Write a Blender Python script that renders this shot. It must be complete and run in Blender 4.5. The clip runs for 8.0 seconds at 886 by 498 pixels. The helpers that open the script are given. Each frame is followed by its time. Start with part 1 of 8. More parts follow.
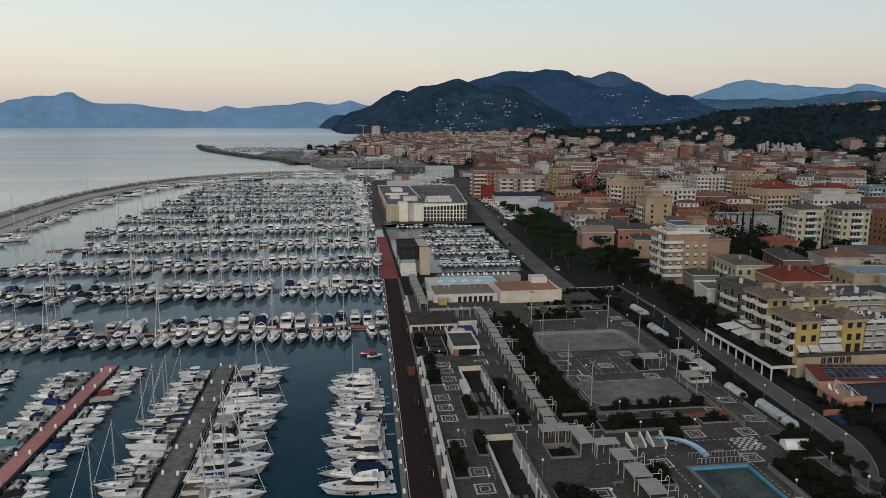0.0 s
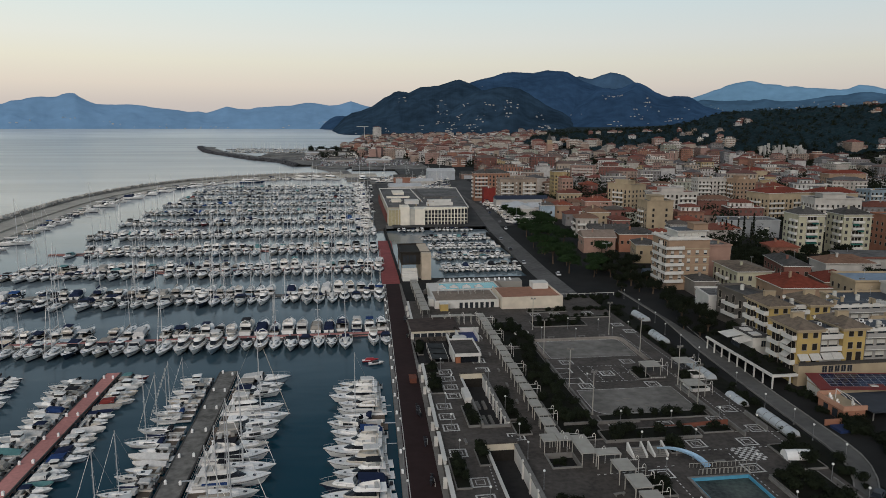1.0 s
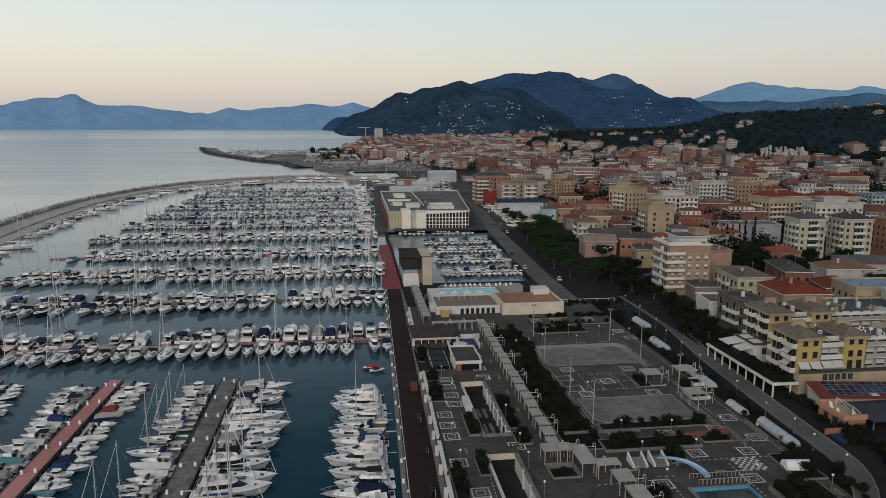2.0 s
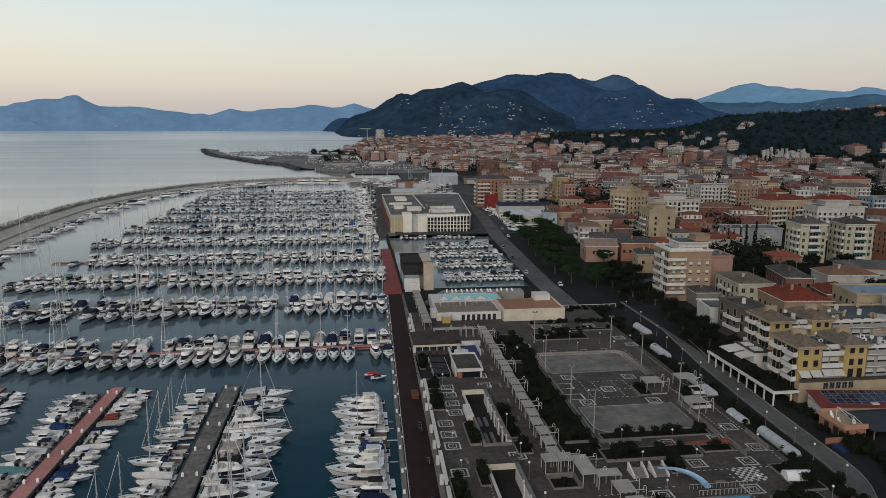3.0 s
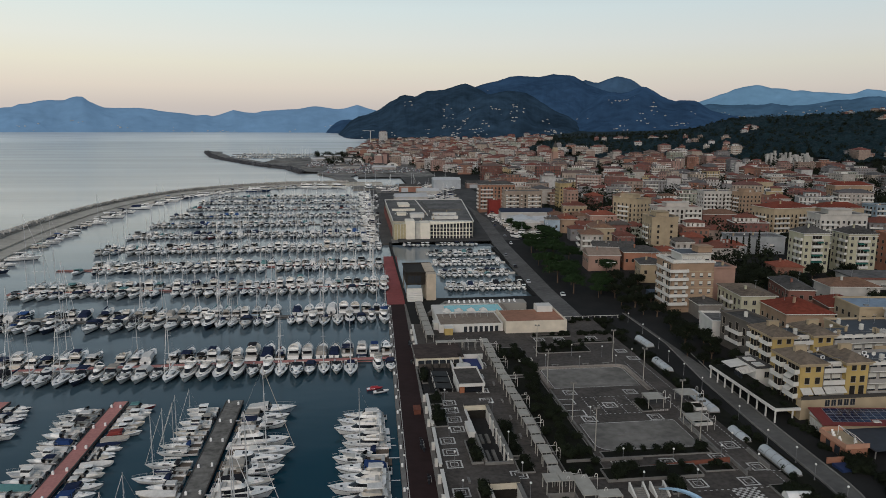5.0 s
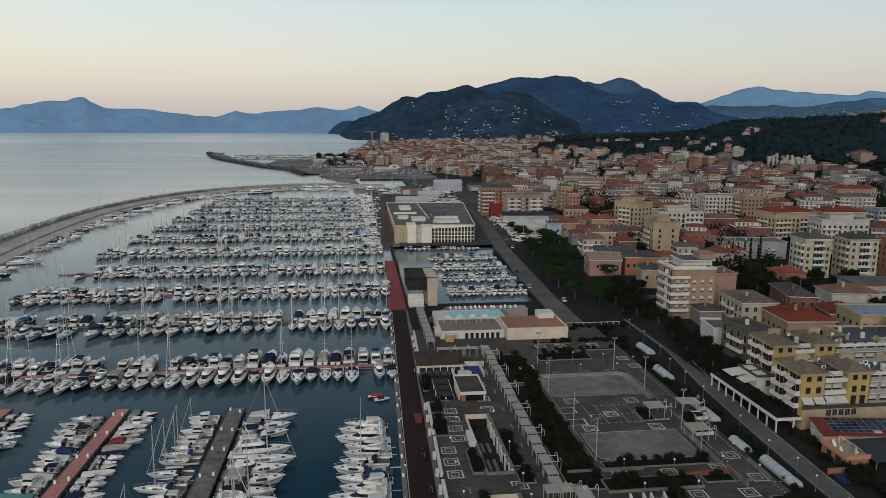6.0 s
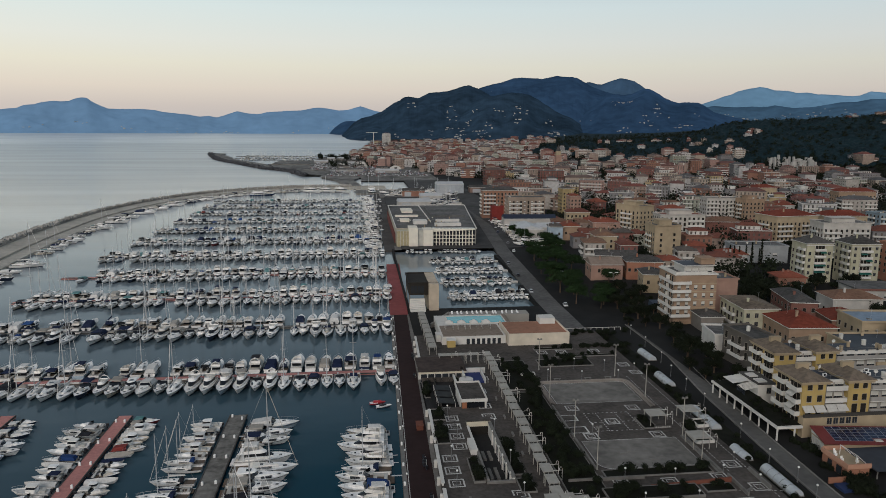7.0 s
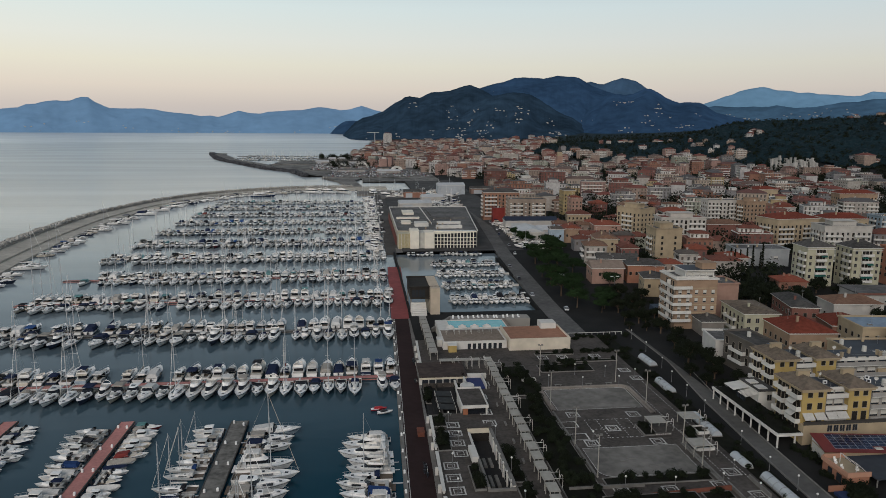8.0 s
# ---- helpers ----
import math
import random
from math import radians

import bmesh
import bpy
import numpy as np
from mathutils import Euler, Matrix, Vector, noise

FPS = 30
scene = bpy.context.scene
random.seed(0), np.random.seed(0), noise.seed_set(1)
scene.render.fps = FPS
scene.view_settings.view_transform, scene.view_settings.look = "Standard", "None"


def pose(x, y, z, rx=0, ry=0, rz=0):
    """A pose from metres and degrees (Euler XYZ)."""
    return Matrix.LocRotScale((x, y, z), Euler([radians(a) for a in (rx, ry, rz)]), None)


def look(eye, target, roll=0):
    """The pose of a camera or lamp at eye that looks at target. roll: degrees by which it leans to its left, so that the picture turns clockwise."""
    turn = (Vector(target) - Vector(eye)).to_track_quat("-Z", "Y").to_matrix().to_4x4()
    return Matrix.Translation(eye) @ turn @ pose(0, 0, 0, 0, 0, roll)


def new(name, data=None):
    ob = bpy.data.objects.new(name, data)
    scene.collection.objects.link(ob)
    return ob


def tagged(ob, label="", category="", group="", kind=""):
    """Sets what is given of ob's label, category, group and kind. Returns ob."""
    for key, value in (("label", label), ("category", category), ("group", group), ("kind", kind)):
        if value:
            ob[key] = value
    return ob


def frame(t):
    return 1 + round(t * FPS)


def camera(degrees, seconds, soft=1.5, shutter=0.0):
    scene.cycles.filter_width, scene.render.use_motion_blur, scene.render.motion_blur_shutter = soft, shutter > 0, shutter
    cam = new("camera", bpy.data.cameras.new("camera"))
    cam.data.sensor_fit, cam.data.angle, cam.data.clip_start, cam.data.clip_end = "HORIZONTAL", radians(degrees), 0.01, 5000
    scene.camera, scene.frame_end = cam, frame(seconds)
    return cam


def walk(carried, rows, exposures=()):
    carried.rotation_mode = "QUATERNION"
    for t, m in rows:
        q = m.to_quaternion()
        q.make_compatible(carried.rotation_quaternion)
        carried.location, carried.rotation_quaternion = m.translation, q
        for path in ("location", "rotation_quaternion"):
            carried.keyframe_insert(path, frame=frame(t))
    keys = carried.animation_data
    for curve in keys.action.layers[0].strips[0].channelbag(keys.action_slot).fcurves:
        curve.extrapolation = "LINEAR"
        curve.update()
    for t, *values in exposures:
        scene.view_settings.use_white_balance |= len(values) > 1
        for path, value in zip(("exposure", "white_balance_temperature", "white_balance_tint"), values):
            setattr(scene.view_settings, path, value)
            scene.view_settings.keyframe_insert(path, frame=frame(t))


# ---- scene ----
cam = camera(65.0, 8.0, soft=0.65)
PATH = [
    (0, 0.000, 0.000, 60.000, -10.051, -7.532, 0.070),
    (0.5, -0.148, -0.055, 60.910, -10.026, -7.495, 0.094),
    (1, -0.175, -0.035, 61.803, -9.991, -7.454, 0.102),
    (1.5, -0.114, -0.071, 62.687, -9.965, -7.392, 0.100),
    (3, 0.003, -0.165, 65.436, -9.875, -7.219, 0.106),
    (3.5, -0.041, -0.169, 66.383, -9.857, -7.168, 0.101),
    (4, -0.028, -0.188, 67.318, -9.842, -7.111, 0.120),
    (4.5, 0.044, -0.188, 68.193, -9.820, -7.045, 0.149),
    (6, 0.156, -0.049, 71.078, -9.730, -6.851, 0.251),
    (6.5, 0.132, -0.056, 72.015, -9.718, -6.791, 0.283),
    (7, 0.073, -0.139, 72.972, -9.713, -6.738, 0.292),
    (7.5, 0.073, -0.202, 73.892, -9.733, -6.682, 0.315),
    (8, 0.018, -0.254, 74.898, -9.763, -6.644, 0.337),
]
walk(cam, [(t, pose(x, y, z, 90 + pitch, 0, yaw) @ pose(0, 0, 0, 0, 0, roll)) for t, x, y, z, pitch, yaw, roll in PATH])

# ---- light: a clear sky just before sunrise, the glow behind the camera ----
world = bpy.data.worlds.new("dawn_sky")
scene.world = world
world.use_nodes = True
wn = world.node_tree
wn.nodes.clear()
w_out = wn.nodes.new("ShaderNodeOutputWorld")
w_bg = wn.nodes.new("ShaderNodeBackground")
w_sky = wn.nodes.new("ShaderNodeTexSky")
w_sky.sky_type, w_sky.sun_disc = "NISHITA", False
w_sky.sun_elevation, w_sky.sun_rotation = radians(20), radians(202)
w_dim = wn.nodes.new("ShaderNodeVectorMath")
w_dim.operation = "SCALE"
w_dim.inputs["Scale"].default_value = 0.10
w_co = wn.nodes.new("ShaderNodeTexCoord")
w_sep = wn.nodes.new("ShaderNodeSeparateXYZ")
w_ramp = wn.nodes.new("ShaderNodeValToRGB")
SKY = ((0.0, (0.50, 0.47, 0.47)), (0.03, (0.60, 0.53, 0.49)), (0.055, (0.735, 0.645, 0.55)), (0.085, (0.79, 0.745, 0.61)), (0.115, (0.78, 0.78, 0.70)),
       (0.16, (0.71, 0.79, 0.76)), (0.24, (0.50, 0.61, 0.67)), (0.45, (0.22, 0.285, 0.345)), (1.0, (0.08, 0.105, 0.14)))
el = w_ramp.color_ramp.elements
while len(el) < len(SKY):
    el.new(0.5)
for e, (p, c) in zip(el, SKY):
    e.position, e.color = p, (*c, 1)
w_mix = wn.nodes.new("ShaderNodeMixRGB")
w_mix.inputs[0].default_value = 0.93
wn.links.new(w_co.outputs["Generated"], w_sep.inputs[0])
wn.links.new(w_sep.outputs["Z"], w_ramp.inputs[0])
wn.links.new(w_sky.outputs[0], w_dim.inputs[0])
wn.links.new(w_dim.outputs[0], w_mix.inputs[1])
wn.links.new(w_ramp.outputs[0], w_mix.inputs[2])
# the glow is stronger over the sea than over the land
w_side, w_tint = wn.nodes.new("ShaderNodeMapRange"), wn.nodes.new("ShaderNodeMixRGB")
w_side.inputs["From Min"].default_value, w_side.inputs["From Max"].default_value = -0.5, 0.6
w_tint.blend_type = "MULTIPLY"
w_tint.inputs[2].default_value = (0.80, 0.82, 0.87, 1)
w_gain = wn.nodes.new("ShaderNodeVectorMath")
w_gain.operation = "SCALE"
w_gain.inputs["Scale"].default_value = 1.06
wn.links.new(w_sep.outputs["X"], w_side.inputs["Value"])
wn.links.new(w_side.outputs[0], w_tint.inputs[0])
wn.links.new(w_mix.outputs[0], w_tint.inputs[1])
wn.links.new(w_tint.outputs[0], w_gain.inputs[0])
wn.links.new(w_gain.outputs[0], w_bg.inputs[0])
wn.links.new(w_bg.outputs[0], w_out.inputs[0])
w_bg.inputs[1].default_value = 1.0

sun = new("sun", bpy.data.lights.new("sun", "SUN"))
sun.data.energy, sun.data.angle, sun.data.color = 1.38, radians(38), (1.0, 0.92, 0.865)
sun.matrix_world = look((-66, -150, 100), (0, 0, 0))

# ---- materials ----
MATS = {}


def mat(name, col, rough=0.8, var=0.25, scale=0.6, bump=0.0, metal=0.0, palette=None, island=False, spec=0.4, glow=0.0, big=0.07):
    """A surface with grain at two sizes; palette: (share, colour) pairs, picked at random for each object, or for each island."""
    if name in MATS:
        return MATS[name]
    m = bpy.data.materials.new(name)
    m.use_nodes = True
    nt = m.node_tree
    b = nt.nodes["Principled BSDF"]
    b.inputs["Roughness"].default_value, b.inputs["Metallic"].default_value = rough, metal
    b.inputs["Specular IOR Level"].default_value = spec if rough < .75 else spec * .35
    geo = nt.nodes.new("ShaderNodeNewGeometry")
    fine, wide = nt.nodes.new("ShaderNodeTexNoise"), nt.nodes.new("ShaderNodeTexNoise")
    fine.inputs["Scale"].default_value, fine.inputs["Detail"].default_value = scale, 5
    wide.inputs["Scale"].default_value, wide.inputs["Detail"].default_value = big, 3
    for n in (fine, wide):
        nt.links.new(geo.outputs["Position"], n.inputs["Vector"])
    add = nt.nodes.new("ShaderNodeMath")
    add.operation = "ADD"
    nt.links.new(fine.outputs[0], add.inputs[0])
    nt.links.new(wide.outputs[0], add.inputs[1])
    rng = nt.nodes.new("ShaderNodeMapRange")
    rng.inputs["From Min"].default_value, rng.inputs["From Max"].default_value = 0.65, 1.35
    rng.inputs["To Min"].default_value, rng.inputs["To Max"].default_value = 1 - var, 1 + var
    nt.links.new(add.outputs[0], rng.inputs["Value"])
    mul = nt.nodes.new("ShaderNodeVectorMath")
    mul.operation = "SCALE"
    nt.links.new(rng.outputs[0], mul.inputs["Scale"])
    if palette:
        ramp = nt.nodes.new("ShaderNodeValToRGB")
        ramp.color_ramp.interpolation = "CONSTANT"
        els = ramp.color_ramp.elements
        while len(els) < len(palette):
            els.new(0.5)
        at, total = 0.0, sum(p for p, _ in palette)
        for e, (p, c) in zip(els, palette):
            e.position, e.color = at / total, (*c, 1)
            at += p
        if island:
            nt.links.new(geo.outputs["Random Per Island"], ramp.inputs[0])
        else:
            info = nt.nodes.new("ShaderNodeObjectInfo")
            nt.links.new(info.outputs["Random"], ramp.inputs[0])
        nt.links.new(ramp.outputs[0], mul.inputs[0])
    else:
        mul.inputs[0].default_value = col
    nt.links.new(mul.outputs[0], b.inputs["Base Color"])
    if bump:
        bp = nt.nodes.new("ShaderNodeBump")
        bp.inputs["Strength"].default_value, bp.inputs["Distance"].default_value = min(1, bump), 0.1
        nt.links.new(fine.outputs[0], bp.inputs["Height"])
        nt.links.new(bp.outputs[0], b.inputs["Normal"])
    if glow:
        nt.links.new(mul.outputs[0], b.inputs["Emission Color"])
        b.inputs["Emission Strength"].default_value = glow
    MATS[name] = m
    return m


def water_material():
    m = bpy.data.materials.new("sea_water")
    m.use_nodes = True
    nt = m.node_tree
    b = nt.nodes["Principled BSDF"]
    b.inputs["Base Color"].default_value = (0.002, 0.044, 0.070, 1)
    b.inputs["Roughness"].default_value = 0.1
    b.inputs["IOR"].default_value = 1.33
    b.inputs["Specular IOR Level"].default_value = 0.2
    geo = nt.nodes.new("ShaderNodeNewGeometry")
    rip, swell = nt.nodes.new("ShaderNodeTexNoise"), nt.nodes.new("ShaderNodeTexNoise")
    rip.inputs["Scale"].default_value, rip.inputs["Detail"].default_value = 0.9, 4
    swell.inputs["Scale"].default_value, swell.inputs["Detail"].default_value = 0.05, 3
    mp = nt.nodes.new("ShaderNodeMapping")
    mp.inputs["Scale"].default_value = (0.6, 1.3, 1)
    nt.links.new(geo.outputs["Position"], mp.inputs[0])
    for n in (rip, swell):
        nt.links.new(mp.outputs[0], n.inputs["Vector"])
    b1, b2 = nt.nodes.new("ShaderNodeBump"), nt.nodes.new("ShaderNodeBump")
    b1.inputs["Strength"].default_value, b1.inputs["Distance"].default_value = 0.25, 0.05
    b2.inputs["Strength"].default_value, b2.inputs["Distance"].default_value = 0.28, 0.7
    nt.links.new(rip.outputs[0], b1.inputs["Height"])
    nt.links.new(swell.outputs[0], b2.inputs["Height"])
    nt.links.new(b1.outputs[0], b2.inputs["Normal"])
    nt.links.new(b2.outputs[0], b.inputs["Normal"])
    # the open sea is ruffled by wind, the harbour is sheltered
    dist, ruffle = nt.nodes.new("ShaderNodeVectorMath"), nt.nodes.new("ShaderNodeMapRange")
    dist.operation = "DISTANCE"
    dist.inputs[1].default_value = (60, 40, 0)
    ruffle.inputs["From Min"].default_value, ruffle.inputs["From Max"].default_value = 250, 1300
    ruffle.inputs["To Min"].default_value, ruffle.inputs["To Max"].default_value = 0.09, 0.26
    nt.links.new(geo.outputs["Position"], dist.inputs[0])
    nt.links.new(dist.outputs["Value"], ruffle.inputs["Value"])
    nt.links.new(ruffle.outputs[0], b.inputs["Roughness"])
    # clear dark harbour water; farther out, sky sheen is painted in as paleness
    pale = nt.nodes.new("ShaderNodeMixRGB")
    sheen = nt.nodes.new("ShaderNodeMapRange")
    sheen.inputs["From Min"].default_value, sheen.inputs["From Max"].default_value = 120, 720
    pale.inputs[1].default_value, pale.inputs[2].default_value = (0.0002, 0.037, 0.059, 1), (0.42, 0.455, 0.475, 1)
    nt.links.new(dist.outputs["Value"], sheen.inputs["Value"])
    nt.links.new(sheen.outputs[0], pale.inputs[0])
    # a painted bright sheen band under the far shore, and painted wind streaks
    calm, sheen_band = nt.nodes.new("ShaderNodeMapRange"), nt.nodes.new("ShaderNodeMixRGB")
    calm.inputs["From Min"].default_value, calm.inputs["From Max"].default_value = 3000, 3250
    sheen_band.inputs[2].default_value = (0.64, 0.66, 0.66, 1)
    streak, stretch, streak_tone = nt.nodes.new("ShaderNodeTexNoise"), nt.nodes.new("ShaderNodeMapping"), nt.nodes.new("ShaderNodeMapRange")
    streak.inputs["Scale"].default_value, streak.inputs["Detail"].default_value = 1.0, 4
    stretch.inputs["Scale"].default_value = (0.0015, 0.011, 1)
    streak_tone.inputs["From Min"].default_value, streak_tone.inputs["From Max"].default_value = 0.35, 0.65
    streak_tone.inputs["To Min"].default_value, streak_tone.inputs["To Max"].default_value = 0.84, 1.14
    tone = nt.nodes.new("ShaderNodeVectorMath")
    tone.operation = "SCALE"
    nt.links.new(geo.outputs["Position"], stretch.inputs[0])
    nt.links.new(stretch.outputs[0], streak.inputs["Vector"])
    nt.links.new(streak.outputs[0], streak_tone.inputs["Value"])
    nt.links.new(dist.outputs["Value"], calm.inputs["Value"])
    nt.links.new(calm.outputs[0], sheen_band.inputs[0])
    nt.links.new(pale.outputs[0], sheen_band.inputs[1])
    nt.links.new(sheen_band.outputs[0], tone.inputs[0])
    nt.links.new(streak_tone.outputs[0], tone.inputs["Scale"])
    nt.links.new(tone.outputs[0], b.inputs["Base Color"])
    return m


GEL = ((0.80, (0.83, 0.80, 0.76)), (0.09, (0.60, 0.53, 0.44)), (0.055, (0.02, 0.03, 0.06)), (0.006, (0.22, 0.03, 0.03)), (0.03, (0.35, 0.42, 0.48)))
CLOTH = ((0.15, (0.018, 0.026, 0.06)), (0.42, (0.68, 0.66, 0.63)), (0.17, (0.40, 0.37, 0.33)), (0.03, (0.03, 0.08, 0.22)), (0.10, (0.02, 0.02, 0.025)), (0.04, (0.12, 0.24, 0.24)), (0.006, (0.20, 0.05, 0.04)))
hull_m = mat("hull_gelcoat", None, 0.28, 0.08, 0.8, palette=GEL)
hull_far = mat("hull_gelcoat_far", None, 0.3, 0.1, 0.8, palette=GEL, island=True)
GELDECK = ((.66, (0.90, 0.87, 0.83)), (.18, (0.80, 0.76, 0.70)), (.10, (0.64, 0.62, 0.59)), (.06, (0.55, 0.49, 0.41)))
deck_m = mat("deck_white", None, 0.45, 0.12, 1.5, palette=GELDECK)
deck_far = mat("deck_white_far", None, 0.45, 0.12, 1.5, palette=GELDECK, island=True)
paint_white = mat("white_enamel", (0.84, 0.82, 0.79), 0.45, 0.12, 1.5)
teak_m = mat("teak_deck", (0.125, 0.092, 0.066), 0.7, 0.25, 3.0)
cloth_m = mat("boat_canvas", None, 0.85, 0.2, 2.0, palette=((0.30, (0.014, 0.022, 0.055)), (0.26, (0.62, 0.60, 0.57)), (0.14, (0.34, 0.31, 0.27)), (0.05, (0.02, 0.05, 0.15)), (0.14, (0.02, 0.02, 0.025)), (0.05, (0.10, 0.22, 0.22)), (0.02, (0.20, 0.04, 0.035))))
cloth_far = mat("boat_canvas_far", None, 0.85, 0.2, 2.0, palette=CLOTH, island=True)
tint_m = mat("tinted_glass", (0.012, 0.014, 0.018), 0.08, 0.1, 1.0, spec=0.6)
foul_m = mat("antifouling", (0.025, 0.03, 0.05), 0.7, 0.3, 1.0)
alu_m = mat("spar_aluminium", (0.62, 0.62, 0.62), 0.45, 0.08, 2.0, metal=0.35)
steel_m = mat("rail_steel", (0.60, 0.60, 0.60), 0.3, 0.05, 2.0, metal=0.8)
engine_m = mat("outboard_black", (0.02, 0.02, 0.024), 0.4, 0.15, 4)
cush_m = mat("cushion_vinyl", (0.50, 0.48, 0.44), 0.7, 0.15, 2)
white_m = mat("white_render", (0.62, 0.595, 0.55), 0.85, 0.16, 0.35, 0.1)
conc_m = mat("weathered_concrete", (0.19, 0.18, 0.165), 0.9, 0.3, 0.7, 0.3)
dark_conc = mat("dark_concrete", (0.085, 0.08, 0.075), 0.9, 0.35, 0.8, 0.3)
pier_m = mat("pier_concrete", (0.185, 0.174, 0.157), 0.9, 0.5, 0.9, 0.4, big=0.3)
asph_m = mat("asphalt", (0.030, 0.029, 0.029), 0.9, 0.25, 0.9, 0.2)
terr_m = mat("terrace_paving", (0.079, 0.0685, 0.0605), 0.85, 0.45, 1.1, 0.3, big=0.18)
court_m = mat("court_screed", (0.170, 0.158, 0.142), 0.9, 0.42, 0.5, 0.05, big=0.12)
quay_m = mat("quay_paving_red_brown", (0.031, 0.0165, 0.0155), 0.85, 0.25, 0.6, 0.2)
redwalk_m = mat("red_walk_coating", (0.27, 0.075, 0.072), 0.85, 0.18, 0.5, 0.1)
redpier_m = mat("red_pontoon_boards", (0.50, 0.225, 0.20), 0.85, 0.22, 1.2, 0.2)
line_m = mat("white_marking", (0.50, 0.485, 0.455), 0.85, 0.45, 1.5)
earth_m = mat("planted_ground", (0.011, 0.0115, 0.0075), 0.95, 0.5, 0.5, 0.4)
ground_m = mat("town_ground", (0.020, 0.0197, 0.019), 0.95, 0.35, 0.12, 0.2, big=0.01)
# the blue of distance haze is mixed into this woodland's base colour
hazed_leaf = mat("hill_woodland", (0.0085, 0.021, 0.026), 0.9, 0.45, 0.12, big=0.012)
leaf_m = mat("dark_foliage", (0.0115, 0.0155, 0.0075), 0.8, 0.55, 0.7, big=0.12)
pine_m = mat("pine_foliage", (0.017, 0.034, 0.011), 0.8, 0.55, 0.5, big=0.1)
bark_m = mat("bark", (0.10, 0.07, 0.05), 0.95, 0.4, 3, 0.5)
rock_m = mat("rubble_stone", (0.38, 0.36, 0.33), 0.9, 0.4, 0.6, 0.4)
mole_m = mat("mole_concrete", (0.44, 0.405, 0.35), 0.9, 0.25, 0.4, 0.2)
sand_m = mat("pale_gravel", (0.30, 0.28, 0.25), 0.95, 0.2, 0.1, big=0.02)
portal_m = mat("portal_cream", (0.62, 0.55, 0.43), 0.85, 0.15, 0.8)
pergola_m = mat("pergola_beige", (0.36, 0.34, 0.30), 0.8, 0.16, 0.8)
pole_m = mat("lamp_pole_paint", (0.16, 0.16, 0.16), 0.6, 0.2, 2)
globe_m = mat("globe_opal", (0.75, 0.74, 0.70), 0.3, 0.05, 2)
pool_m = mat("pool_paint_blue", (0.085, 0.32, 0.46), 0.6, 0.15, 0.8)
TERRA = ((0.4, (0.22, 0.068, 0.043)), (0.3, (0.16, 0.062, 0.045)), (0.15, (0.19, 0.11, 0.075)), (0.15, (0.115, 0.098, 0.085)))
tile_m = mat("terracotta_tiles", None, 0.9, 0.3, 0.9, 0.4, palette=TERRA)
# greyer and less red than TERRA, to paint haze over far roofs
tile_far = mat("terracotta_tiles_far", None, 0.9, 0.3, 0.6, palette=((.33, (.19, .072, .057)), (.25, (.135, .068, .059)), (.22, (.15, .108, .094)), (.20, (.105, .10, .10))), island=True)
slate_m = mat("slate_roof", (0.075, 0.07, 0.065), 0.85, 0.5, 0.8, 0.3)
roofgrey_m = mat("bitumen_roof", (0.13, 0.125, 0.12), 0.9, 0.5, 0.5)
shut_m = mat("dark_shutter", (0.024, 0.021, 0.018), 0.8, 0.3, 2)
blind_m = mat("roller_blind", (0.55, 0.53, 0.48), 0.75, 0.1, 2)
winglass_m = mat("window_glass", (0.03, 0.034, 0.04), 0.12, 0.1, 2, spec=0.6)
sea_m = water_material()


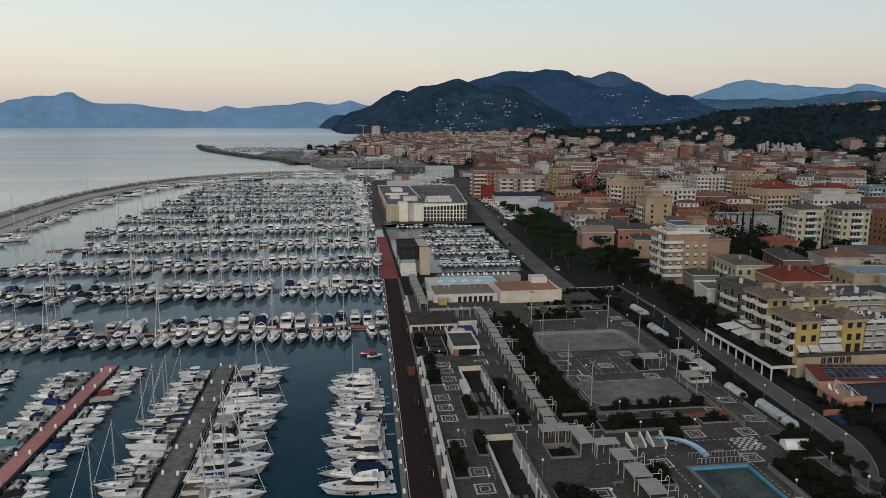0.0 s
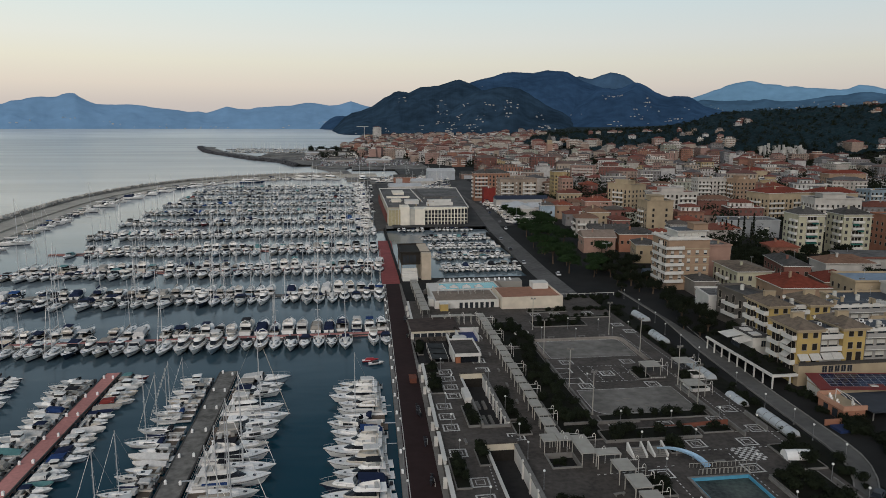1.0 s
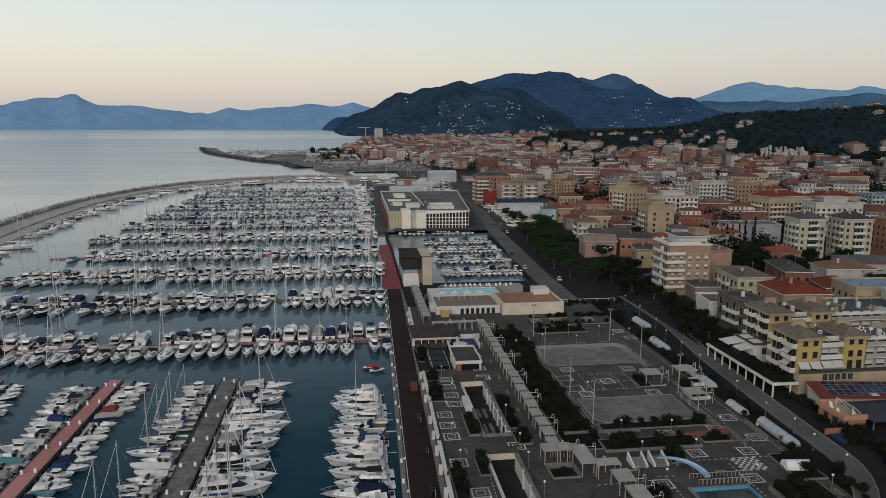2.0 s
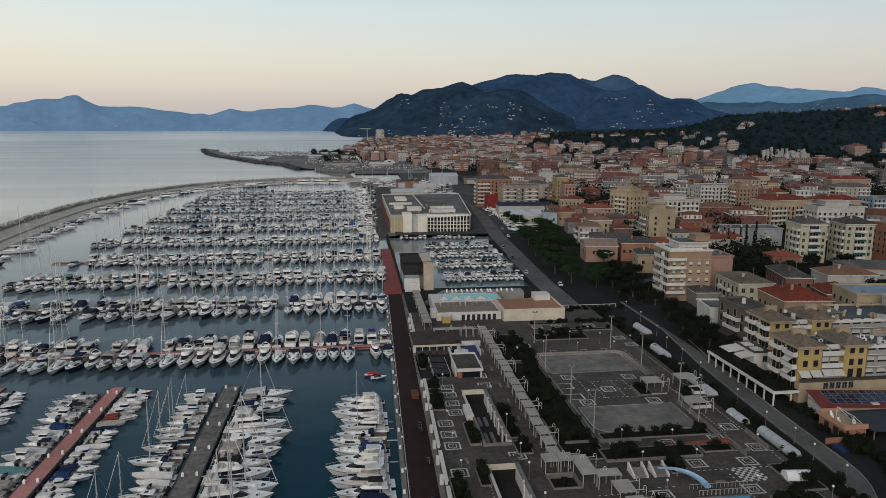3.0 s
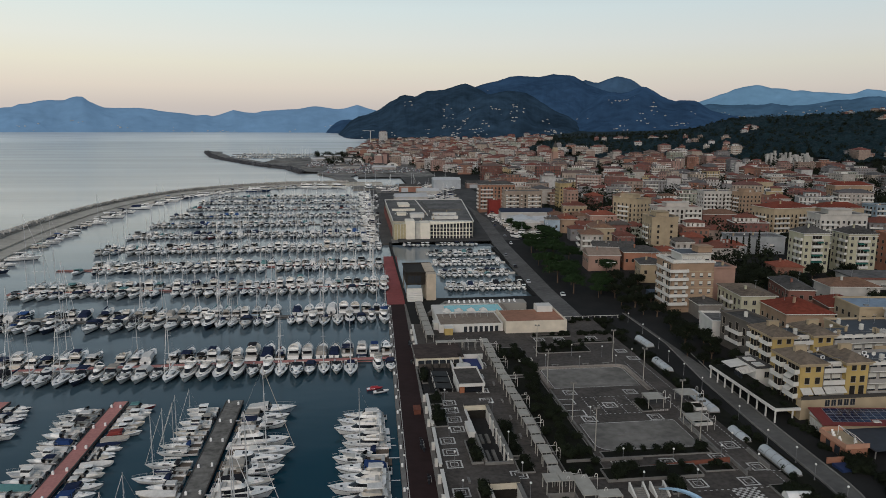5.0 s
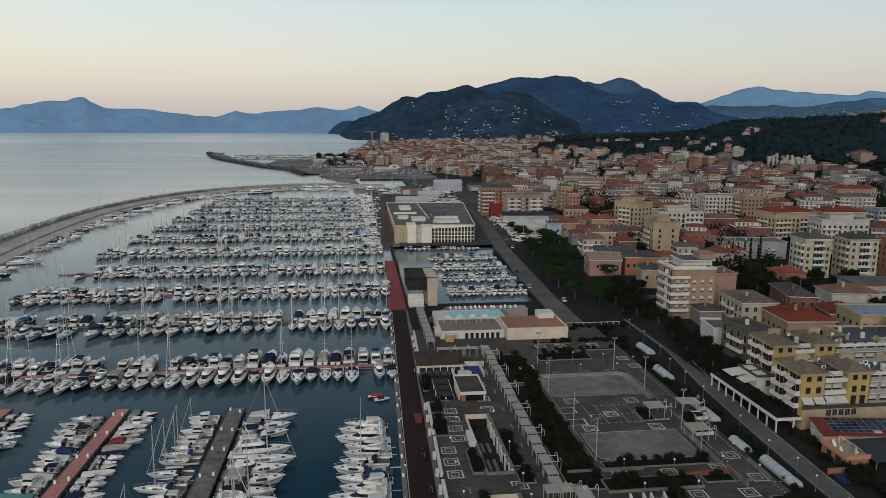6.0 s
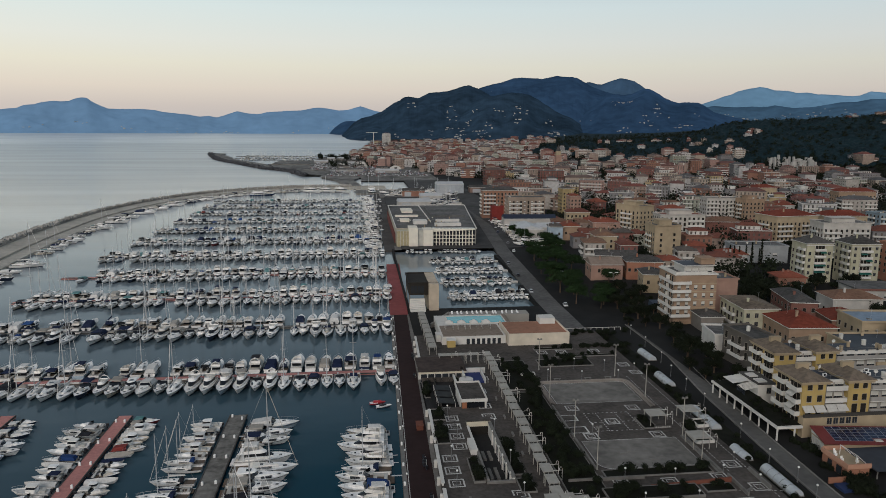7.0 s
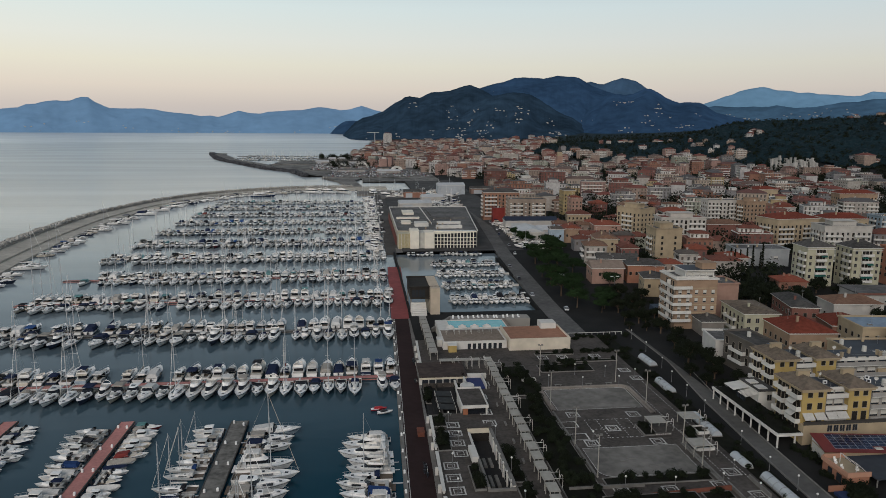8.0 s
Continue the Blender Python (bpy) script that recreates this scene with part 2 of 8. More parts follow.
# ---- mesh building ----
class MB:
    """Collects faces; each face has a material slot."""

    def __init__(self):
        self.v, self.f, self.mi = [], [], []

    def add(self, verts, faces, mi=0):
        n = len(self.v)
        self.v += [tuple(p) for p in verts]
        self.f += [tuple(i + n for i in f) for f in faces]
        self.mi += [mi] * len(faces)
        return self

    def prism(self, low, high, mi=0, cap=True, floor=False):
        n = len(low)
        fs = [(i, (i + 1) % n, n + (i + 1) % n, n + i) for i in range(n)]
        if cap:
            fs.append(tuple(range(n, 2 * n)))
        if floor:
            fs.append(tuple(range(n - 1, -1, -1)))
        return self.add(list(low) + list(high), fs, mi)

    def box(self, x0, y0, z0, x1, y1, z1, mi=0, floor=True):
        lo = [(x0, y0, z0), (x1, y0, z0), (x1, y1, z0), (x0, y1, z0)]
        return self.prism(lo, [(x, y, z1) for x, y, _ in lo], mi, True, floor)

    def cyl(self, x, y, z0, z1, r0, r1=None, n=8, mi=0):
        r1 = r0 if r1 is None else r1
        c = [(math.cos(2 * math.pi * i / n), math.sin(2 * math.pi * i / n)) for i in range(n)]
        return self.prism([(x + r0 * a, y + r0 * b, z0) for a, b in c], [(x + r1 * a, y + r1 * b, z1) for a, b in c], mi, True, True)

    def rod(self, p, q, r, n=5, mi=0, r1=None):
        p, q = Vector(p), Vector(q)
        d = (q - p).normalized()
        a = d.orthogonal().normalized()
        b = d.cross(a)
        r1 = r if r1 is None else r1
        ring = lambda o, s: [tuple(o + a * s * math.cos(2 * math.pi * i / n) + b * s * math.sin(2 * math.pi * i / n)) for i in range(n)]
        return self.prism(ring(p, r), ring(q, r1), mi, True, True)

    def ball(self, x, y, z, r, n=8, mi=0, sz=1.0):
        rows = n // 2
        vs = [(x, y, z - r * sz)]
        for j in range(1, rows):
            a = math.pi * j / rows
            vs += [(x + r * math.sin(a) * math.cos(2 * math.pi * i / n), y + r * math.sin(a) * math.sin(2 * math.pi * i / n), z - r * sz * math.cos(a)) for i in range(n)]
        vs.append((x, y, z + r * sz))
        fs = [(0, 1 + (i + 1) % n, 1 + i) for i in range(n)]
        for j in range(rows - 2):
            o = 1 + j * n
            fs += [(o + i, o + (i + 1) % n, o + n + (i + 1) % n, o + n + i) for i in range(n)]
        o = 1 + (rows - 2) * n
        fs += [(o + i, o + (i + 1) % n, len(vs) - 1) for i in range(n)]
        return self.add(vs, fs, mi)

    def arch(self, p, q, height, r, seg=6, mi=0):
        p, q = Vector(p), Vector(q)
        pts = [p.lerp(q, 0.5 - 0.5 * math.cos(math.pi * i / seg)) + Vector((0, 0, height * math.sin(math.pi * i / seg))) for i in range(seg + 1)]
        for a, b in zip(pts, pts[1:]):
            self.rod(a, b, r, 4, mi)
        return self

    def mesh(self, name, materials, smooth=False):
        me = bpy.data.meshes.new(name)
        me.from_pydata(self.v, [], self.f)
        for m in materials if isinstance(materials, (list, tuple)) else [materials]:
            me.materials.append(m)
        me.polygons.foreach_set("material_index", self.mi)
        if smooth:
            me.polygons.foreach_set("use_smooth", [True] * len(self.f))
        me.update()
        return me


def part(name, mb, materials, parent=None, label="", at=None, smooth=False):
    """Links mb (a builder, or a mesh that is shared) as one mesh object under parent."""
    me = mb.mesh(name, materials, smooth) if isinstance(mb, MB) else mb
    ob = new(name, me)
    if parent:
        ob.parent = parent
    if at is not None:
        ob.matrix_basis = at
    if label:
        ob["label"] = label
    return ob


def thing(name, label, category, at=None, group="", kind=""):
    ob = new(name)
    ob.empty_display_size = 0.2
    if at is not None:
        ob.matrix_basis = at
    return tagged(ob, label, category, group, kind)


def solid(name, mb, materials, label, category, group="", kind="", at=None, smooth=False):
    return tagged(part(name, mb, materials, None, "", at, smooth), label, category, group, kind)


def place(x, y, z, turn=0.0, s=1.0, sz=None):
    sx, sy = s if isinstance(s, tuple) else (s, s)
    return Matrix.LocRotScale((x, y, z), Euler((0, 0, radians(turn))), (sx, sy, sz if sz else 0.5 * (sx + sy)))


def rnd(a, b):
    return random.uniform(a, b)


# ---- the setting: sea, land, hills ----
yard_m = mat("yard_asphalt", (0.066, 0.064, 0.062), 0.9, 0.4, 0.2, 0.1, big=0.04)
gravel_m = mat("grey_gravel", (0.165, 0.157, 0.145), 0.95, 0.7, 0.12, 0.1, big=0.03)
def qx(y):
    """The harbour quay's edge."""
    return 4.8 + 0.0222 * y


def smooth(t):
    t = max(0.0, min(1.0, t))
    return t * t * (3 - 2 * t)


def far_rise(x, y):
    return 49 * smooth((math.hypot(x, y) - 2200) / 2600)


def fractal(x, y, s, octaves=4):
    return noise.fractal(Vector((x / s, y / s, 0.37)), 0.9, 2.1, octaves)


def interp(pts, t):
    if t <= pts[0][0]:
        return pts[0][1]
    for (a, p), (b, q) in zip(pts, pts[1:]):
        if t <= b:
            return p + (q - p) * (t - a) / (b - a)
    return pts[-1][1]


COAST = ((1000, 0), (1040, -34), (1104, -85), (1236, -105), (1324, -150), (1469, -190), (1600, -150), (1650, -110), (1800, -100), (1900, -62), (2260, -14), (2700, 8), (3100, 32), (4100, 84), (4900, 90))


def on_land(x, y):
    if y < 414:
        if 19 < x < 72 + 0.05 * (y - 271) and y > 271:
            return False
        return x > 18 and not (19 < x < 30 and 60 < y < 200)
    if y < 840:
        return x > 24
    if y < 985:
        return x > 60
    return x > interp(COAST, y)


# crest of the near hill: bearing in degrees, height
CREST = ((11, 8), (15.2, 32), (16.98, 39), (19.63, 44), (22.22, 49), (24.75, 54), (26.79, 66), (28.17, 80), (29.15, 87), (31.26, 92), (33.32, 93), (34.77, 96), (36.87, 99), (38.21, 102), (39.14, 103), (44.72, 106))


def height(x, y):
    """Height of the land."""
    z = 1.9 + 1.2 * smooth((x - 92) / 25) + 6 * smooth((math.hypot(x, y) - 500) / 1500) * smooth((x + 20) / 260)
    r = math.hypot(x, y)
    if x > 250 and r > 1050:
        crest = interp(CREST, math.degrees(math.atan2(x, y))) - 8
        k = smooth((r - 1080) / 670)
        z += k * crest * (1 - .3 * smooth((r - 1800) / 500)) + 4 * k * (1 - k) * 9 * fractal(x, y, 230)
    if y > 2600:
        z += 8 * smooth((y - 2600) / 1500) * smooth((x - 100) / 700)
    return z + far_rise(x, y)


def build_ground():
    xs = [18, 19, 22, 24, 30, 40, 50, 60, 72, 76, 80, 86, 92, 95, 100, 110, 125, 150, 180, 220, 260, 300, 350, 400, 450, 500, 560, 620, 680, 740, 800, 860, 920, 980,
          1050, 1120, 1200, 1300, 1400, 1520, 1650, 1800, 2000, 2250, 2500, 2800, 3200]
    xs = [-320, -260, -200, -150, -120, -90, -70, -55, -40, -20, 0] + xs
    ys = [-400, -150, -50, 0, 60, 120, 180, 200, 240, 271, 290, 310, 330, 350, 370, 390, 414, 450, 500, 560, 620, 690, 760, 840, 880, 985]
    ys += [985 + 60 * i for i in range(1, 30)] + [2700 + 200 * i for i in range(1, 11)]
    idx, mb = {}, MB()

    def vid(i, j):
        if (i, j) not in idx:
            idx[i, j] = len(mb.v)
            x = max(xs[i], interp(COAST, ys[j])) if ys[j] >= 985 else xs[i]
            mb.v.append((x, ys[j], height(x, ys[j])))
        return idx[i, j]
    for j in range(len(ys) - 1):
        for i in range(len(xs) - 1):
            if ys[j] >= 985 and min(xs[i + 1] - interp(COAST, ys[j]), xs[i + 1] - interp(COAST, ys[j + 1])) > 0 or ys[j] < 985 and on_land(0.5 * (xs[i] + xs[i + 1]), 0.5 * (ys[j] + ys[j + 1])):
                mb.f.append((vid(i, j), vid(i + 1, j), vid(i + 1, j + 1), vid(i, j + 1)))
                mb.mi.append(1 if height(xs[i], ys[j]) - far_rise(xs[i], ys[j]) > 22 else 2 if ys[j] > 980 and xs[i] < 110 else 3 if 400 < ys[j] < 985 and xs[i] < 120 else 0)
    edges = {}
    for f in mb.f:
        for a, b in zip(f, f[1:] + f[:1]):
            edges[a, b] = True
    for a, b in [e for e in edges if (e[1], e[0]) not in edges]:
        n = len(mb.v)
        pa, pb = mb.v[a], mb.v[b]
        mb.v += [(pb[0], pb[1], -4), (pa[0], pa[1], -4)]
        mb.f.append((b, a, n + 1, n))
        mb.mi.append(0)
    solid("ground", mb, [ground_m, hazed_leaf, gravel_m, yard_m], "dark town ground of asphalt, earth and yards", "ground", kind="structure")


build_ground()


def build_sea():
    mb, radii = MB(), [0, 40, 80, 130, 200, 300, 450, 700, 1000, 1400, 1800, 2200] + [2200 + 180 * i for i in range(1, 16)]
    n = 96
    for r in radii:
        for i in range(n):
            x, y = r * math.sin(2 * math.pi * i / n), r * math.cos(2 * math.pi * i / n)
            mb.v.append((x, y, far_rise(x, y)))
    for j in range(len(radii) - 1):
        for i in range(n):
            mb.f.append((j * n + (i + 1) % n, j * n + i, (j + 1) * n + i, (j + 1) * n + (i + 1) % n))
            mb.mi.append(0)
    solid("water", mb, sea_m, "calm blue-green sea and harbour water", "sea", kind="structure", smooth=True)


build_sea()


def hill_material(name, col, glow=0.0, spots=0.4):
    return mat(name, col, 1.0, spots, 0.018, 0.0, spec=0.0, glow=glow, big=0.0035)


SPECKS = MB()


def mountain(name, R, depth, ridge_at, material, label, rough=1.0, houses=0, kind="structure", low=0.72):
    """A wooded range whose crest runs at the distance R. ridge_at: (bearing in degrees, crest height) pairs."""
    mb, n, rows = MB(), 340, 18
    a0, a1 = ridge_at[0][0], ridge_at[-1][0]
    seed = R * 1.3 + a0
    for i in range(n + 1):
        az = a0 + (a1 - a0) * i / n
        zr = interp(ridge_at, az)
        zr += rough * (2.2 * fractal(az * 60 + seed, 0, 30) + 2.0 * fractal(az * 60 + seed, 3, 7))
        for j in range(rows + 3):
            s = j / rows
            r = R - depth * (1 - s)
            gully = fractal(az * 70 + seed, r * 0.6, 170, 5)
            z = 5 + (zr - 5) * (s ** 0.85 if s <= 1 else 1 - 1.8 * (s - 1)) + gully * zr * 0.16 * max(0.0, min(s, 1 - s)) * 2
            x, y = r * math.sin(radians(az)), r * math.cos(radians(az))
            mb.v.append((x, y, z))
    m = rows + 3
    for i in range(n):
        for j in range(m - 1):
            mb.f.append((i * m + j, (i + 1) * m + j, (i + 1) * m + j + 1, i * m + j + 1))
            mb.mi.append(0)
    solid(name, mb, material, label, "mountain", kind=kind, smooth=True)
    # villages gather in places on the lower slopes
    spots = [(random.randrange(n), rows * (0.06 + low * random.random() ** 1.4)) for _ in range(max(1, houses // 5))]
    for _ in range(houses):
        i, j = random.choice(spots)
        i = max(0, min(n, int(i + random.gauss(0, 5))))
        j = max(1, min(rows - 2, int(j + random.gauss(0, .9))))
        x, y, z = mb.v[i * m + j]
        for _ in range(random.choice((1, 1, 2))):
            a, b = x + rnd(-14, 14), y + rnd(-8, 8)
            SPECKS.box(a, b, z - 2, a + rnd(4, 9), b + 6, z + rnd(1.5, 4))


village_m = mat("hillside_plaster", (0.42, 0.40, 0.37), 0.9, 0.3, 0.05)
# blue base colours and glow paint the air's haze into these hills
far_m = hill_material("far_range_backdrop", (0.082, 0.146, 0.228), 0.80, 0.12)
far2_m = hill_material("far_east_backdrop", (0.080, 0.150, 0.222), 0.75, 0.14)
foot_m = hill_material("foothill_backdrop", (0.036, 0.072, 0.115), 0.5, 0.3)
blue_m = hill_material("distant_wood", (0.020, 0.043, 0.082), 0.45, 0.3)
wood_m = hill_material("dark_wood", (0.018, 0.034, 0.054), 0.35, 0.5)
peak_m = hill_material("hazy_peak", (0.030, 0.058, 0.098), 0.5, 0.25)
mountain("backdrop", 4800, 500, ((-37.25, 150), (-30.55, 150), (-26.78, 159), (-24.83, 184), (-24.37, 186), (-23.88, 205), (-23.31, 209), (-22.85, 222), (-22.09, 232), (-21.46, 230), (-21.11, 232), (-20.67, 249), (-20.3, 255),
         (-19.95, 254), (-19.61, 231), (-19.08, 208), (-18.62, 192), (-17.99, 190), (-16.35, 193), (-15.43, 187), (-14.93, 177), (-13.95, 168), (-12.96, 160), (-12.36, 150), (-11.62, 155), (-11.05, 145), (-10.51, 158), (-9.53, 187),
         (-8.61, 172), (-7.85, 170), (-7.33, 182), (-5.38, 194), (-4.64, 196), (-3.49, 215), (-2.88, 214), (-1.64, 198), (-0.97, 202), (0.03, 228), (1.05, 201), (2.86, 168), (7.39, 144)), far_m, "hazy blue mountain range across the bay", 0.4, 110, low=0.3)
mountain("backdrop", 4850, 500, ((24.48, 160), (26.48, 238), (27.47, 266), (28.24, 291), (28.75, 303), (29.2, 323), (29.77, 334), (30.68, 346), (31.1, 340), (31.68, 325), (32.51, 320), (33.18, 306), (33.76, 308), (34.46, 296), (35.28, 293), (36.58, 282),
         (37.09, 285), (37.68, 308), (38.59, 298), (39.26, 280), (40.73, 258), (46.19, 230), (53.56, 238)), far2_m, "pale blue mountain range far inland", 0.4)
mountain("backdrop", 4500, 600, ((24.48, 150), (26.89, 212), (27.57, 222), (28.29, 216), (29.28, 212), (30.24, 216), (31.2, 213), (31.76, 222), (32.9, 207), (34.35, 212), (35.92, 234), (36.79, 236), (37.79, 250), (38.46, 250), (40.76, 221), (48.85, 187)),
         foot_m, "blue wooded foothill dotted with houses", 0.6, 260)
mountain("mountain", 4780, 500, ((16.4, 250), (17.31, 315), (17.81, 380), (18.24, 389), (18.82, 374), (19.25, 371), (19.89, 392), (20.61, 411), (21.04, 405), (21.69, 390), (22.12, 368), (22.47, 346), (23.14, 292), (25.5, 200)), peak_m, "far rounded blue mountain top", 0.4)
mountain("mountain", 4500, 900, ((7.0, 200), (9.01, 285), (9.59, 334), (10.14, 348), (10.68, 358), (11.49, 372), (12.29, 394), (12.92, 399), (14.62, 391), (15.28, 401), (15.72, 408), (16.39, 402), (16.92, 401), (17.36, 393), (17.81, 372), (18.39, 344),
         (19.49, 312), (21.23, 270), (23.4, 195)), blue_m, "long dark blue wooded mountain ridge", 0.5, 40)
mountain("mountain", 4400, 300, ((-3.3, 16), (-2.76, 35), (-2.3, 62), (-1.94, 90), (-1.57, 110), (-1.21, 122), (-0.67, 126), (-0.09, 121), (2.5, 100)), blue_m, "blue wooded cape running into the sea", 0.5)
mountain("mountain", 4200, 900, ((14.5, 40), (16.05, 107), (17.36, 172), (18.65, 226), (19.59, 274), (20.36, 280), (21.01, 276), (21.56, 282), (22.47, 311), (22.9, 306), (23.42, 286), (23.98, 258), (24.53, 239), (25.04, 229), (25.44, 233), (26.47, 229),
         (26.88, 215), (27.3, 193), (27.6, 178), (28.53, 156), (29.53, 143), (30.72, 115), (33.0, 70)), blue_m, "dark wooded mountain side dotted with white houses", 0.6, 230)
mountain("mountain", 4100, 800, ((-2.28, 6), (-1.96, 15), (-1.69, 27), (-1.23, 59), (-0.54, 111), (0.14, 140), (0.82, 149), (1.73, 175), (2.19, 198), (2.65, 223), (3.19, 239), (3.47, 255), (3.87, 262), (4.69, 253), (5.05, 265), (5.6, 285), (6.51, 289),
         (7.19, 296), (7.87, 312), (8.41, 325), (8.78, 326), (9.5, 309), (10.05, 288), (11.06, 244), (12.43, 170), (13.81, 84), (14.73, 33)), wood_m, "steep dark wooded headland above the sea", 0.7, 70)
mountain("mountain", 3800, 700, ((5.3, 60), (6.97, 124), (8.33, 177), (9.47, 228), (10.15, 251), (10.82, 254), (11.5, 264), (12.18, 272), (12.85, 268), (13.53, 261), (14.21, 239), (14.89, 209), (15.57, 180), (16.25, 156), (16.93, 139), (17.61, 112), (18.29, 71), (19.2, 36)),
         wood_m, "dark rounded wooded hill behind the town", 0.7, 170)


# breakwater: a concrete roadway with a parapet wall and a rubble slope to the sea
MOLE = ((-183, 150), (-192, 300), (-205, 400), (-214, 500), (-215, 610), (-196, 715), (-155, 800), (-95, 850), (-40, 868), (30, 872))


def mole_at(k, off):
    """A point on the breakwater: k in 0..1 along it, off metres to the sea side."""
    t = k * (len(MOLE) - 1)
    i = min(int(t), len(MOLE) - 2)
    p = [Vector(MOLE[max(0, min(len(MOLE) - 1, i + j))]) for j in (-1, 0, 1, 2)]
    u = t - i
    a = 0.5 * (2 * p[1] + (p[2] - p[0]) * u + (2 * p[0] - 5 * p[1] + 4 * p[2] - p[3]) * u * u + (3 * p[1] - p[0] - 3 * p[2] + p[3]) * u ** 3)
    b = 0.5 * ((p[2] - p[0]) + 2 * (2 * p[0] - 5 * p[1] + 4 * p[2] - p[3]) * u + 3 * (3 * p[1] - p[0] - 3 * p[2] + p[3]) * u * u)
    nrm = Vector((-b.y, b.x)).normalized()
    return a + nrm * off, math.degrees(math.atan2(b.y, b.x))


def strip(profile, n=90, k0=0.0, k1=1.0):
    mb, m = MB(), len(profile)
    for i in range(n + 1):
        for off, z in profile:
            p, _ = mole_at(k0 + (k1 - k0) * i / n, off)
            mb.v.append((p.x, p.y, z))
    for i in range(n):
        for j in range(m - 1):
            mb.f.append((i * m + j, i * m + j + 1, (i + 1) * m + j + 1, (i + 1) * m + j))
            mb.mi.append(0)
    return mb


solid("breakwater", strip(((-17, -4), (-17, 1.4), (-8, 1.5), (-8, 2.4), (6, 2.6), (6, -4))), mole_m, "grey concrete breakwater roadway round the harbour", "breakwater", kind="structure")
solid("breakwater_wall", strip(((6.01, 0), (6.01, 3.5), (7.4, 3.6), (7.4, 0))), sand_m, "pale concrete parapet wall of the breakwater", "wall", kind="structure")


def rubble(n, spot, size):
    mb = MB()
    for _ in range(n):
        x, y, z = spot()
        s = size * rnd(0.6, 1.5)
        base = [Vector((rnd(.6, 1) * sx, rnd(.6, 1) * sy, rnd(.4, .9) * sz)) * s for sz in (-1, 1) for sx, sy in ((-1, -1), (1, -1), (1, 1), (-1, 1))]
        turn = Euler((rnd(0, 3), rnd(0, 3), rnd(0, 3))).to_matrix()
        mb.add([Vector((x, y, z)) + turn @ b for b in base], [(0, 1, 2, 3), (7, 6, 5, 4), (0, 4, 5, 1), (1, 5, 6, 2), (2, 6, 7, 3), (3, 7, 4, 0)])
    return mb


def mole_rock():
    o = 7 + 15 * random.random() ** 1.3
    p, _ = mole_at(random.random() * 0.93, o)
    return p.x, p.y, 4.4 - (o - 7) * 0.3 + rnd(-.5, .6)


solid("rubble_slope", rubble(5200, mole_rock, .95), rock_m, "pale rubble stones heaped against the breakwater", "rocks", kind="stuff")

# far harbour: a curved rubble mole and a pale quay behind it
PORT = ((-70, 1105), (-104, 1236), (-160, 1324), (-222, 1469), (-296, 1648), (-338, 1770), (-395, 2000), (-418, 2110))


def port_at(k, off):
    t = k * (len(PORT) - 1)
    i = min(int(t), len(PORT) - 2)
    a, b = Vector(PORT[i]), Vector(PORT[i + 1])
    nrm = Vector((-(b - a).y, (b - a).x)).normalized()
    return a.lerp(b, t - i) + nrm * off


mb = MB()
for i in range(60):
    for off, z in ((-26, -3), (-22, 2.2), (4, 2.6), (12, 4.5), (22, -3)):
        p = port_at(i / 59, off + 4 * math.sin(i * 0.4))
        mb.v.append((p.x, p.y, z))
for i in range(59):
    for j in range(4):
        mb.f.append((i * 5 + j, i * 5 + j + 1, i * 5 + j + 6, i * 5 + j + 5))
        mb.mi.append(0 if j < 2 else 1)
dark_rock = mat("wet_dark_rubble", (0.075, 0.075, 0.08), 0.9, 0.5, 0.4, 0.4)
solid("far_mole", mb, [gravel_m, dark_rock], "far curved stone mole with a pale roadway", "breakwater", kind="structure")


def far_rock():
    p = port_at(random.random(), rnd(10, 22))
    return p.x, p.y, rnd(0, 4)


solid("far_rubble", rubble(1400, far_rock, 1.5), dark_rock, "dark rubble stones along the far mole", "rocks", kind="stuff")
mb = MB().box(-180, 1440, -2, 40, 1600, 3.4).box(-100, 1236, -2, 60, 1440, 3.2).box(-60, 1060, -2, 110, 1236, 3.0).box(-90, 1600, -2, 20, 1760, 3.3)
mb.box(-300, 1690, -2, -110, 1696, 1.5).box(-310, 1800, -2, -110, 1806, 1.5).box(-330, 1920, -2, -120, 1926, 1.5)
solid("far_quay", mb, gravel_m, "pale gravel quay and car park of the far harbour", "quay", kind="structure")
SPIT = ((0, 1064), (-10, 1000), (-4, 940), (2, 884), (-14, 884), (-24, 935), (-36, 1000), (-60, 1064))
solid("quay_spit", MB().prism([(a, b, -3) for a, b in SPIT[::-1]], [(a, b, 2.3) for a, b in SPIT[::-1]]), gravel_m, "curved gravel spit behind the harbour's breakwater", "quay", kind="structure")
mb = MB().box(20, 745, -2, 150, 838, 2.15).box(-6, 790, -2, 20, 838, 2.0)
solid("boatyard_ground", mb, conc_m, "grey concrete hardstanding of the boatyard", "ground", kind="structure")


# quay along the harbour, and the red walk that ends it
def skew(y0, y1, o0, o1, z0, z1, n=1):
    """A long block along the quay between the offsets o0 and o1 from its edge."""
    mb = MB()
    lo = [(qx(y0) + o0, y0), (qx(y0) + o1, y0), (qx(y1) + o1, y1), (qx(y1) + o0, y1)]
    return mb.prism([(x, y, z0) for x, y in lo], [(x, y, z1) for x, y in lo], 0, True, True)


